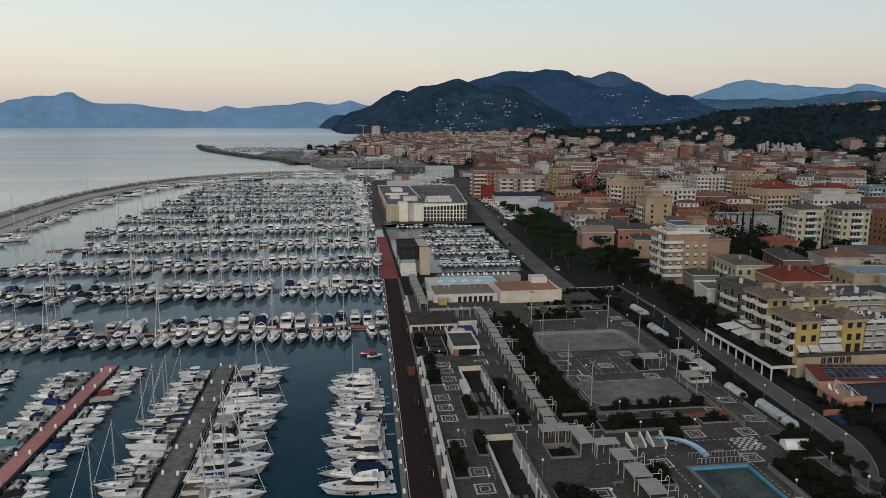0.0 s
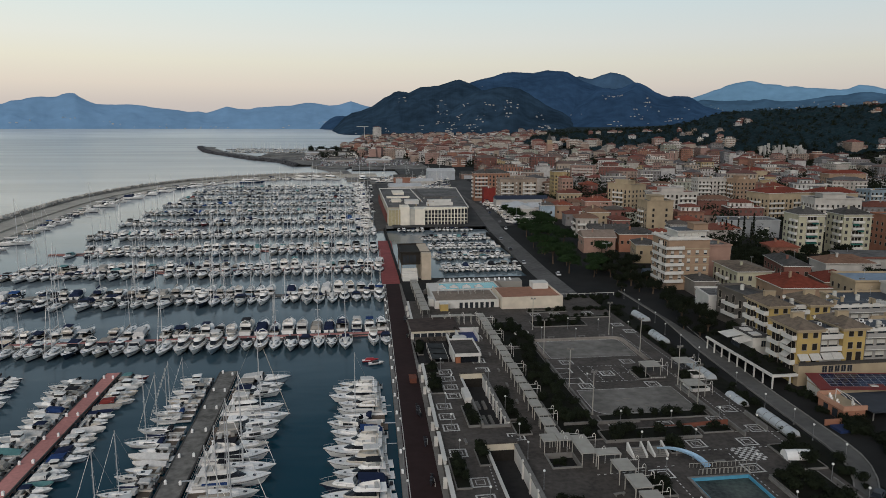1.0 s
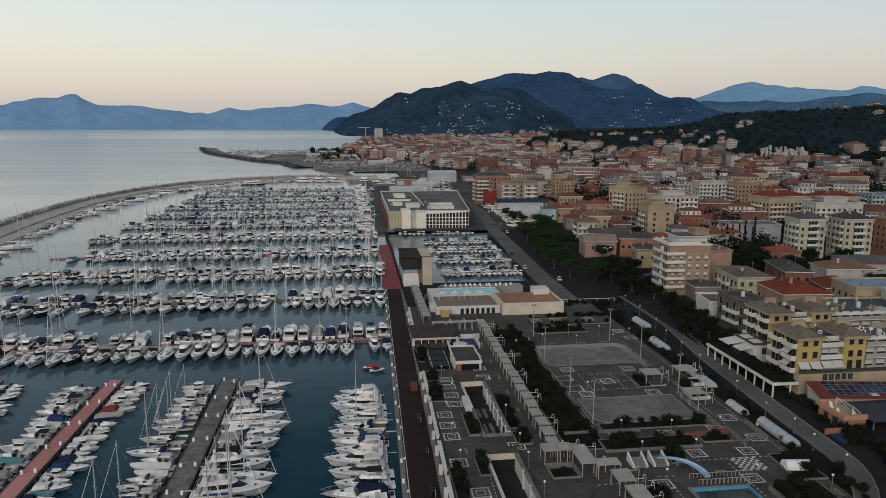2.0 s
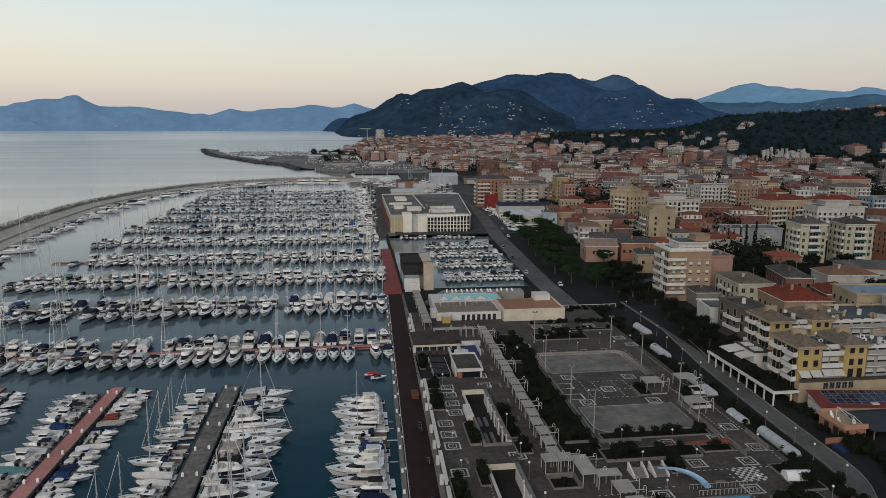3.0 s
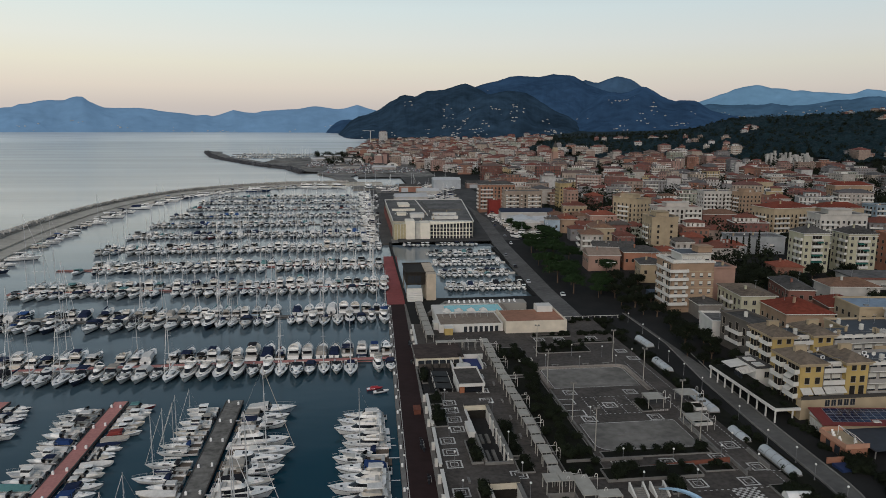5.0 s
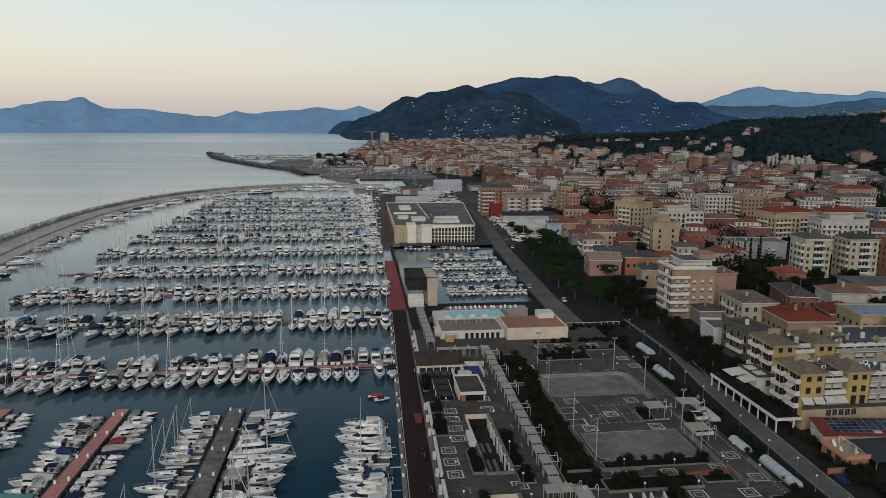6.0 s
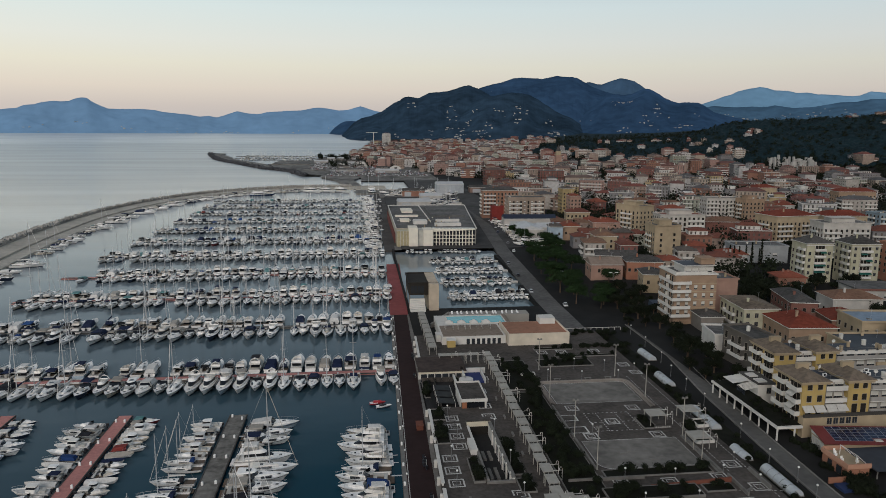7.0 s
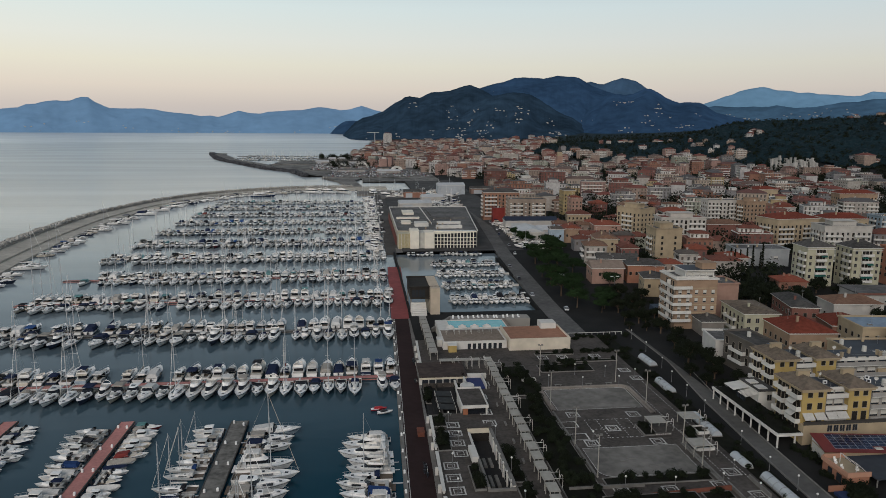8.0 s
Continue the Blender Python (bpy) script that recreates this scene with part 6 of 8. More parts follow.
def building(label, x, y, w, d, h, wall, roof="hip", roof_m=None, turn=0.0, win="shutter", cols=None, side=None, balc="", z=None, name="apartment_building", rise=None, first=1, step=3.05, group="town houses", pent=False, edge=None):
    """A house with its front-left corner at (x, y); its front looks down the y axis before turning."""
    z = height(x, y) if z is None else z
    ob = thing(name, label, "building", pose(x, y, z, 0, 0, turn), group)
    part("wall", MB().box(0, 0, -2, w, d, h), wall, ob)
    rm = roof_m or tile_m
    if roof in ("hip", "gable"):
        rise = rise or .2 * min(w, d)
        part("roof", hip_roof(w, d, rise, .55, 0, roof == "gable"), [rm, white_m], ob, at=pose(0, 0, h + .28))
        if w > 7:
            part("chimney", MB().box(w * .3, d * .3, h, w * .3 + .7, d * .3 + .6, h + rise + .9).box(w * .3 - .1, d * .3 - .1, h + rise + .9, w * .3 + .8, d * .3 + .7, h + rise + 1.05), wall, ob)
    else:
        part("roof", MB().box(.25, .25, h - .3, w - .25, d - .25, h + .02), rm if roof_m else roofgrey_m, ob)
        part("parapet", MB().box(-.35, -.35, h, w + .35, .2, h + .55).box(-.35, d - .2, h, w + .35, d + .35, h + .55).box(-.35, .2, h, .2, d - .2, h + .55).box(w - .2, .2, h, w + .35, d - .2, h + .55), edge or wall, ob)
        clutter(ob, 1, 1, w - 2, d - 2, h + .02, random.randint(2, 4))
        if pent:
            part("penthouse", MB().box(w * .25, d * .3, h, w * .75, d * .85, h + 2.6).box(w * .22, d * .26, h + 2.6, w * .78, d * .88, h + 2.8), wall, ob)
    if w > 8:
        a, b, top = rnd(.2, .8) * w, rnd(.3, .7) * d, rise or .3
        part("aerial", MB().rod((a, b, h), (a, b, h + top + 2.6), .04, 4).rod((a - .6, b, h + top + 2.4), (a + .6, b, h + top + 2.4), .025, 3).rod((a - .4, b, h + top + 2.0), (a + .4, b, h + top + 2.0), .025, 3), steel_m, ob)
    n = max(1, int((h - .4) / step))
    cols = max(1, int(w / 2.8)) if cols is None or cols > 2 else cols
    side = max(1, int(d / 3.1)) if side is None or side > 1 else side
    bm = None
    for f in range(first, n):
        zz = f * step + .9
        for c in range(cols):
            part("window", WIN["door" if "f" in balc and c % 2 else win], None, ob, "", pose(w * (c + .5) / cols, 0, zz - (.85 if "f" in balc and c % 2 else 0)))
        for c in range(side):
            part("window", WIN["door" if "s" in balc and c % 2 else win], None, ob, "", pose(0, d * (c + .5) / side, zz - (.85 if "s" in balc and c % 2 else 0), 0, 0, -90))
        if "f" in balc:
            wide = w >= 18
            bm = bm or balcony_mesh(w * (.34 if wide else .40))
            for k in (.03, .62) if wide else (.30,):
                part("balcony", bm, None, ob, "", pose(w * k, 0, zz - .9))
        if "s" in balc:
            part("balcony", balcony_mesh(d * .42) if f == first else sb, None, ob, "", pose(0, d * .75, zz - .9, 0, 0, -90)) if f > first else None
            if f == first:
                sb = balcony_mesh(d * .42)
                part("balcony", sb, None, ob, "", pose(0, d * .75, zz - .9, 0, 0, -90))
    return ob


KEEP = []


def hero(*a, **k):
    KEEP.append((a[1] + a[3] / 2, a[2] + a[4] / 2, .5 * math.hypot(a[3], a[4])))
    return building(*a, **k)


# yellow apartment house with two hipped corner towers, and its twin behind
def yellow_house(x, y, d, z, label, awnings):
    KEEP.append((x + 14, y + 6, 17))
    ob = thing("apartment_building", label, "building", pose(x, y, z), "yellow apartment houses")
    h, towers = 13.3, ((0, 6.1), (11.7, 5.8))
    slab, felt, mid = mat("stone_slab_roof", (.15, .118, .09), .9, .5, .9, .4), mat("dark_roof_felt", (.035, .04, .05), .6, .3, .6), wall_paint(.31, .295, .275)
    for x0, w in towers:
        part("wall", MB().box(x0, 0, -2, x0 + w, d, h), YELLOW, ob)
        part("roof", hip_roof(w, d, 1.7, .8), [slab, CREAM], ob, at=pose(x0, 0, h + .28))
        part("chimney", MB().box(x0 + w * .3, d * .5, h + .9, x0 + w * .3 + 3.0, d * .5 + 1.0, h + 2.7).box(x0 + w * .3 - .12, d * .5 - .12, h + 2.7, x0 + w * .3 + 3.12, d * .5 + 1.12, h + 2.85), CREAM, ob)
        part("cornice", MB().box(x0 - .5, -.5, h - .5, x0 + w + .5, d + .5, h - .001), CREAM, ob)
        part("downpipe", MB().rod((x0 + w - .15, -.1, 5.4), (x0 + w - .15, -.1, h - .5), .07, 6), pole_m, ob)
        for f in range(1, 4):
            for c in (1.9, w - 1.6):
                part("window", WIN["door" if f == 1 else "shutter"], None, ob, "", pose(x0 + c, 0, f * 2.95 + (2.4 if f == 1 else 2.55)))
    part("wall", MB().box(6.1, 1.4, -2, 11.7, d - .3, h - .7), mid, ob)
    part("wing", MB().box(17.5, 1.0, -2, 34, d - .5, h - 1.2), mid, ob)
    part("roof", MB().box(6.2, 1.6, h - .7, 11.6, d - .4, h - .64), felt, ob)
    part("wing_roof", MB().box(17.6, 1.2, h - 1.2, 33.8, d - .6, h - 1.14), felt, ob)
    part("parapet", MB().box(6.1, 1.3, h - .7, 11.7, 1.6, h - .1).box(17.5, .9, h - 1.2, 34, 1.2, h - .5), white_m, ob)
    part("roof_rail", MB().rod((6.5, 1.7, h + .8), (11.5, 1.7, h + .8), .04, 4).rod((17.8, 1.3, h + .3), (33.6, 1.3, h + .3), .04, 4).rod((8, 1.7, h - .2), (8, 1.7, h + .8), .03, 4).rod((22, 1.3, h - .6), (22, 1.3, h + .3), .03, 4), pole_m, ob)
    clutter(ob, 18.5, 2, 33, d - 1.5, h - 1.14, 8)
    clutter(ob, 7, 3, 11, d - 1.5, h - .64, 3)
    bm, bm2 = balcony_mesh(5.6, 1.3), balcony_mesh(16.0, 1.4, mid)
    for f in range(1, 4):
        zz = f * 2.95 + 2.2
        part("balcony", bm, None, ob, "", pose(6.1, 1.4, zz))
        part("balcony", bm2, None, ob, "", pose(17.5, 1.0, zz))
        for i in range(2):
            part("window", WIN["wide"], None, ob, "", pose(7.6 + 2.6 * i, 1.4, zz + .55))
        for i in range(5):
            part("window", WIN["wide"], None, ob, "", pose(19.2 + 3.1 * i, 1.0, zz + .55))
    part("base_storey", MB().box(-.2, -1.6, -2, 34, 0, 5.2), CREAM, ob)
    part("terrace_rail", MB().box(-.2, -1.6, 5.2, 34, -1.5, 5.95).box(-.3, -1.7, 5.95, 34, -1.4, 6.05), mat("dark_rail", (.05, .045, .04), .7, .2, 1), ob)
    for i in range(5):
        part("window", WIN["plain"], None, ob, "", pose(6.4 + 1.6 * i, -1.6, 3.5))
    side = balcony_mesh(4.2, 1.3)
    for f in range(0, 4):
        for y0 in (4.4, d - .3):
            part("balcony", side, None, ob, "", pose(0, y0, f * 2.95 + 2.2, 0, 0, -90))
        for y0 in (1.2, 2.6, 4.0, d - 4.2, d - 2.8, d - 1.2):
            part("window", WIN["door"], None, ob, "", pose(0, y0, f * 2.95 + 2.25, 0, 0, -90))
    if awnings:
        am = MB().prism([(0, 0, -.05), (2.6, 0, -.05), (2.6, -.05, 0), (0, -.05, 0)], [(0, -1.5, -1.25), (2.6, -1.5, -1.25), (2.6, -1.52, -1.2), (0, -1.52, -1.2)], 0, True, True).mesh("awning", cush_m)
        for x0 in (.2, 3.15, 6.2, 8.9):
            part("awning", am, None, ob, "white awning", pose(x0, 0 if x0 < 6 else 0.2, 7.6))
        part("awning", am, None, ob, "white awning", pose(0, 4.2, 10.6, 0, 0, -90))
        part("awning", am, None, ob, "white awning", pose(0, 4.2, 7.6, 0, 0, -90))
    return ob


yellow_house(101.8, 143.6, 10.2, 2.0, "yellow apartment house with corner towers and white awnings", True)
yellow_house(108.0, 164.6, 10.6, 2.0, "yellow apartment house with hipped slab roofs and balconies", False)

# arcade along the promenade with a roof garden, glazed villa on it
arc = thing("arcade", "white arcade with slim columns and planted flat roof", "arcade", pose(0, 0, 2.0))
part("roof_slab", MB().box(95.0, 141.6, 2.9, 101.4, 172.5, 3.45), white_m, arc)
part("roof_garden", MB().box(95.5, 142.2, 3.45, 101.3, 172.2, 3.55), earth_m, arc)
part("back_wall", MB().box(101.0, 152, 0, 101.4, 172, 2.9), dark_conc, arc)
for i in range(9):
    part("column", MB().box(95.2, 141.8 + 3.75 * i, 0, 95.5, 142.1 + 3.75 * i, 2.9), white_m, arc)
part("column", MB().box(99.5, 141.8, 0, 99.8, 142.1, 2.9), white_m, arc)
for _ in range(16):
    bush(rnd(96.2, 100.6), rnd(143, 160), 5.5, rnd(.5, .8), "low green shrub in the arcade's roof garden")
villa = thing("glazed_villa", "white villa with glazed pergola on the arcade roof", "villa", pose(98.6, 160.5, 2.0))
part("wall", MB().box(2.8, 0, 0, 7.6, 9.5, 6.4), white_m, villa)
part("roof", MB().box(2.6, -.2, 6.4, 7.8, 9.7, 6.6), slate_m, villa)
part("roof_panel", MB().box(3.4, 1.0, 6.6, 5.8, 3.6, 6.9).box(3.4, 5.2, 6.6, 5.8, 7.8, 6.9), white_m, villa)
part("window", WIN["plain"], None, villa, "", pose(5.8, 0, 3.9))
part("awning_roof", MB().prism([(-1.6, 4.5, 5.3), (2.8, 4.5, 5.9), (2.8, 9.5, 5.9), (-1.6, 9.5, 5.3)], [(-1.6, 4.5, 5.4), (2.8, 4.5, 6.0), (2.8, 9.5, 6.0), (-1.6, 9.5, 5.4)], 0, True, True), white_m, villa)
for i in range(7):
    part("pergola_beam", MB().prism([(-.6, .3 + .6 * i, 4.9), (2.8, .3 + .6 * i, 5.6), (2.8, .45 + .6 * i, 5.6), (-.6, .45 + .6 * i, 4.9)], [(-.6, .3 + .6 * i, 5.1), (2.8, .3 + .6 * i, 5.8), (2.8, .45 + .6 * i, 5.8), (-.6, .45 + .6 * i, 5.1)]), white_m, villa)
for i in range(4):
    part("glass_panel", MB().box(-.6, .4 + 1.1 * i, 3.6, -.55, 1.4 + 1.1 * i, 4.9), winglass_m, villa)

# low house with red solar roof and an orange roof terrace
low = thing("beach_house", "low house with dark red roof and solar panels", "building", pose(101.2, 133.3, 1.8, 0, 0, -8))
part("wall", MB().box(0, 0, -1, 24, 6.2, 3.2), CREAM, low)
part("roof", MB().add([(-.5, -.6, 3.3), (25, -.6, 3.3), (25, 6.3, 4.5), (-.5, 6.3, 4.5), (-.5, -.6, 3.5), (25, -.6, 3.5), (25, 6.3, 4.7), (-.5, 6.3, 4.7)], [(4, 5, 6, 7), (0, 1, 5, 4), (1, 2, 6, 5), (2, 3, 7, 6), (3, 0, 4, 7), (3, 2, 1, 0)]), mat("dark_red_sheet", (.15, .028, .026), .6, .25, .6), low)
part("gable", MB().prism([(0, 0, 3.2), (.2, 0, 3.2), (.2, 6.2, 3.2), (0, 6.2, 3.2)], [(0, 0, 3.3), (.2, 0, 3.3), (.2, 6.2, 4.4), (0, 6.2, 4.4)]), white_m, low)
pv = MB().box(0.03, 0.03, 0, 1.59, .97, .05, 0).box(-.04, -.02, -.02, 1.66, 1.02, .03, 1).mesh("solar_panel", [mat("solar_glass", (.008, .014, .045), .12, .2, 3, spec=.6), steel_m])
slope = math.degrees(math.atan(1.2 / 6.9))
for i in range(12):
    for j in range(5):
        if not (i in (5, 6) and j == 0):
            part("solar_panel", pv, None, low, "", pose(2.4 + 1.72 * i, .5 + 1.07 * j, 3.5 + (1.1 + 1.07 * j) * .174 + .05, slope))
part("skylight", MB().box(11.2, .2, 3.7, 12.8, 1.2, 3.9), blind_m, low)
for i in range(6):
    part("window", MB().box(-.05, .5 + .9 * i, .7, 0, 1.25 + .9 * i, 2.9), blind_m, low)
ter = thing("roof_terrace_house", "orange rendered annex with a tiled roof terrace", "building", pose(98.6, 122.6, 1.8))
part("wall", MB().box(.3, .3, -1, 5.2, 8.2, 2.9), ORANGE, ter)
part("terrace_floor", MB().box(.4, .4, 2.9, 5.1, 8.1, 3.0), CREAM, ter)
part("parapet", MB().box(0, 0, 2.7, 5.4, .3, 3.7).box(0, .3, 2.7, .3, 8.4, 3.7).box(.3, 8.1, 2.7, 5.4, 8.4, 3.9), wall_paint(.46, .25, .17), ter)
part("frame", MB().rod((2.6, 1, 3), (2.6, 1, 5.2), .08).rod((2.6, 6, 3), (2.6, 6, 5.2), .08).rod((2.6, 1, 5.2), (2.6, 6, 5.2), .08).rod((5.2, 1, 3), (2.6, 1, 5.2), .08).rod((5.2, 6, 3), (2.6, 6, 5.2), .08).rod((5.2, 3.5, 3), (2.6, 3.5, 5.2), .06), white_m, ter)
for x, y in ((1.2, 5.5), (1.8, 6.6), (1.0, 3.2), (3.6, 2.0)):
    part("garden_chair", MB().box(x, y, 3.0, x + .5, y + .5, 3.45).box(x, y + .45, 3.45, x + .5, y + .5, 3.9), deck_m, ter)
part("window", MB().box(.24, 2, .4, .3, 3.6, 2.2).box(.24, 5, .4, .3, 6.4, 2.2), winglass_m, ter)
part("canopy", MB().box(5.5, -1.5, 2.6, 22, 8.8, 2.85), mat("dark_roof_felt", None), ter)
for x, y in ((6, -1), (12, -1), (18, -1)):
    part("post", MB().box(x, y, -1, x + .2, y + .2, 2.6), conc_m, ter)
solid("blue_basin", MB().box(94.8, 118.0, 1.6, 98.0, 121.2, 2.5), mat("navy_cover", (.015, .03, .09), .6, .3, 1), "small blue covered basin in a yard", "basin")
solid("yard_wall", MB().box(94.3, 122, 1.6, 98.4, 122.3, 3.2), ORANGE, "orange yard wall beside the promenade", "wall")

# white slatted roof pergola among the houses behind
slats = thing("roof_pergola", "white slatted pergola on a roof terrace", "pergola", pose(139.5, 166.5, 11.6))
for i in range(11):
    part("slat", MB().box(.7 * i, 0, 2.3, .7 * i + .18, 6.5, 2.5), white_m, slats)
for y in (.3, 3.2, 6.1):
    part("beam", MB().box(-.1, y, 2.1, 7.3, y + .15, 2.3), white_m, slats)
for x, y in ((0, .3), (7.0, .3), (0, 6.1), (7.0, 6.1)):
    part("post", MB().box(x, y, 0, x + .15, y + .15, 2.1), white_m, slats)
solid("roof_terrace", MB().box(138, 165, -1, 156, 176, 10.6), CREAM, "cream terrace block behind the yellow houses", "building", at=pose(0, 0, 1))

# houses round the gardens, nearest first
green_awning = MB().prism([(0, 0, -.05), (3, 0, -.05), (3, -.05, 0), (0, -.05, 0)], [(0, -1.3, -.7), (3, -1.3, -.7), (3, -1.32, -.65), (0, -1.32, -.65)], 0, True, True).mesh("awning", mat("faded_green_awning", (.03, .13, .11), .8, .25, 1))


def loggias(ob, w, d):
    """White balconies stacked in the middle of the front and at the corner, some with green awnings."""
    mid, side = balcony_mesh(w * .4, 1.4), balcony_mesh(d * .4, 1.3)
    for f in range(1, 6):
        z = f * 3.05
        part("balcony", mid, None, ob, "", pose(w * .3, 0, z))
        part("balcony", side, None, ob, "", pose(0, d * .45, z, 0, 0, -90))
        part("loggia_wall", MB().box(w * .31, -.05, z, w * .69, -.02, z + 2.5), white_m, ob)
        for k in (.38, .5, .62):
            part("window", WIN["door"], None, ob, "", pose(w * k, -.05, z + .05))
        for x in (.31, .5):
            if random.random() < .4:
                part("awning", green_awning, None, ob, "faded green awning", pose(w * x, -.06, z + 2.6))
        if f == 5:
            part("cornice", MB().box(-.4, -.4, 17.6, w + .4, 0, 17.9), white_m, ob)



hero("dark-shuttered house with long balconies under a slate roof", 113, 181, 8, 17, 10.2, wall_paint(.13, .115, .10), "flat", slate_m, 4, "door", 3, 6, "s")
hero("large tan house with broad terracotta hipped roof", 134.7, 199.3, 15.5, 17, 8.2, TAN, "hip", mat("red_roof_tiles", (.17, .042, .026), .9, .35, .8, .4), -5, "shutter", 4, 5, "", rise=3.4)
hero("cream house with grey-blue roof terrace", 155.5, 194, 22, 14, 11, CREAM, "flat", mat("blue_grey_roof", (.20, .26, .33), .7, .25, .5), -7, "shutter", 6, 3, "")
hero("cream house set behind roof terraces", 140, 177, 20, 13, 9.0, CREAM, "flat", mat("dark_roof_felt", None), -4, "shutter", 4, 3, "")
hero("glass-roofed white terrace house", 158, 176, 16, 13, 12, WHITE, "flat", None, -8, "plain", 4, 3, "", pent=True)
hero("white house with red tiled attic", 171, 229, 18, 12, 9.5, WHITE, "hip", None, -8, "plain", 5, 3, "f")
hero("brick-red house with grey hipped roof", 150.6, 223, 9, 21, 10.3, BRICK, "hip", slate_m, -14, "shutter", 3, 5, "")
hero("low tenement with dark red tiled roof", 156, 208.5, 12, 14, 7.6, wall_paint(.24, .13, .095), "hip", mat("red_roof_tiles", None), -13, "shutter", 3, 4, "", rise=2.6)
hero("light green house with balconies and slab roof", 129.5, 217, 12, 19, 10, GREENISH, "hip", mat("stone_slab_roof", None), -5, "plain", 3, 6, "s", rise=1.4)
hero("low grey house beside the gardens", 119, 226, 8, 9, 5, GREY, "hip", slate_m, -5, "shutter", 3, 2)
hero("white low house with flat roofs", 112.2, 203.5, 14.7, 12, 5.4, mat("white_render", None), "flat", None, -8, "plain", 5, 3)
tower = hero("tan brick apartment tower with white blinds and corner balconies", 113, 235.4, 15.6, 15, 18.4, TAN, "flat", None, -2, "blind", 5, 4, "", edge=white_m)
wrap = (MB().box(-1.5, -1.4, -.2, 5.6, 0, 0).box(-1.5, 0, -.2, 0, 11.5, 0).box(-1.5, -1.4, 0, 5.6, -1.28, .95).box(-1.5, -1.28, 0, -1.38, 11.5, .95).box(5.48, -1.28, 0, 5.6, 0, .95)
        .box(-1.38, 5.0, 0, 0, 5.1, 2.2)).mesh("balcony", white_m)
for f in range(1, 6):
    part("balcony", wrap, None, tower, "", pose(0, 0, f * 3.05 + .1))
    part("string_course", MB().box(5.6, -.1, f * 3.05 - .1, 15.7, 0, f * 3.05 + .15), CREAM, tower)
    for k in (1.5, 3.8, 7.5):
        part("window", WIN["door"], None, tower, "", pose(0, k + 1, f * 3.05 + .15, 0, 0, -90))
part("penthouse", MB().box(4.5, 3.0, 18.4, 15.5, 12.5, 21.2), white_m, tower)
part("penthouse_roof", MB().box(3.6, 2.2, 21.2, 16.2, 13.2, 21.45), white_m, tower)
part("roof_top", MB().box(4.2, 2.8, 21.45, 15.6, 12.6, 21.5), mat("dark_roof_felt", None), tower)
part("stair_tower", MB().box(11, 4, 21.45, 16.4, 9.5, 23.6).box(10.7, 3.7, 23.6, 16.7, 9.8, 23.85), TAN, tower)
part("terrace_rail", MB().box(.2, .2, 18.9, 12, .3, 19.7).box(.2, .3, 18.9, .3, 14, 19.7), white_m, tower)
for i in range(4):
    part("window", WIN["wide"], None, tower, "", pose(6 + 2.6 * i, 3.0, 18.9))
hero("pinkish beige apartment wing with blank gable", 129, 245, 13.5, 13, 14.2, PINK, "flat", None, -2, "blind", 0, 3, "s")
loggias(hero("pale green apartment block with slate mansard", 206.1, 297.4, 12.5, 13, 18.4, GREENISH, "hip", slate_m, -4, "plain", 5, 3, "", rise=3.2), 12.5, 13)
loggias(hero("pale green apartment block with balconies", 224.4, 291.5, 13.5, 13, 18.8, GREENISH, "hip", slate_m, -4, "plain", 5, 3, "", rise=3.2), 13.5, 13)
hero("orange-brown apartment block with balconies", 247, 290, 20, 14, 18, ORANGE, "flat", None, -4, "shutter", 5, 3, "f")
hero("cream apartment tower with few windows", 159.7, 361, 14.6, 16, 18.5, CREAM, "flat", None, -4, "shutter", 2, 4, "s", pent=True)
hero("white apartment block with balconies", 182, 405, 28, 14, 19, WHITE, "flat", mat("red_roof_floor", (.22, .09, .07), .8, .2, .5), -5, "plain", 8, 4, "f", pent=True)
hero("beige apartment block with balconies and terracotta roof", 253, 395.9, 30, 20, 18.5, CREAM, "hip", mat("red_roof_tiles", None), 8, "shutter", 9, 6, "fs", rise=3)
hero("beige apartment house with red roof and balconies", 291.6, 405.9, 27, 15, 17.4, CREAM, "hip", mat("red_roof_tiles", None), -6, "shutter", 7, 4, "f", rise=3)
hero("white tall block with stacked balconies", 220.7, 820, 26, 14, 20, WHITE, "flat", None, -4, "plain", 7, 4, "fs")
hero("yellow narrow apartment house", 170.3, 575, 10, 14, 21, wall_paint(.38, .29, .15), "hip", None, 0, "shutter", 3, 4, "")
hero("pink narrow apartment house", 168.4, 546, 9, 12, 17.5, PINK, "hip", None, 0, "shutter", 3, 3, "")
hero("cream block with many side balconies", 180.6, 433.7, 13.4, 21, 21, CREAM, "flat", None, 25, "shutter", 4, 6, "s", pent=True)
hero("cream house under a red hipped roof", 358, 601, 21.5, 14, 18.6, CREAM, "hip", mat("red_roof_tiles", None), -6, "shutter", 6, 4, "f")
hero("white low house between apartment blocks", 326, 516, 16.4, 12, 12, WHITE, "hip", None, -6, "plain", 4, 3, "")
hero("red-brown apartment block with long balconies", 415, 563, 33, 14, 18, TAN, "hip", mat("red_roof_tiles", None), -6, "shutter", 9, 3, "f", rise=3)
hero("blue-grey apartment block with glazed balconies", 327, 403, 20.5, 13, 18.7, wall_paint(.23, .29, .33), "flat", None, 0, "plain", 7, 4, "fs")
hero("white and pink stepped apartment block", 264, 368, 27, 16, 18, WHITE, "flat", None, -8, "plain", 7, 4, "fs", pent=True)
hero("pale grey modern hall with flat sheet roof", 200, 348, 28, 16, 9, wall_paint(.33, .34, .34), "flat", None, -8, "wide", 2, 0, "")
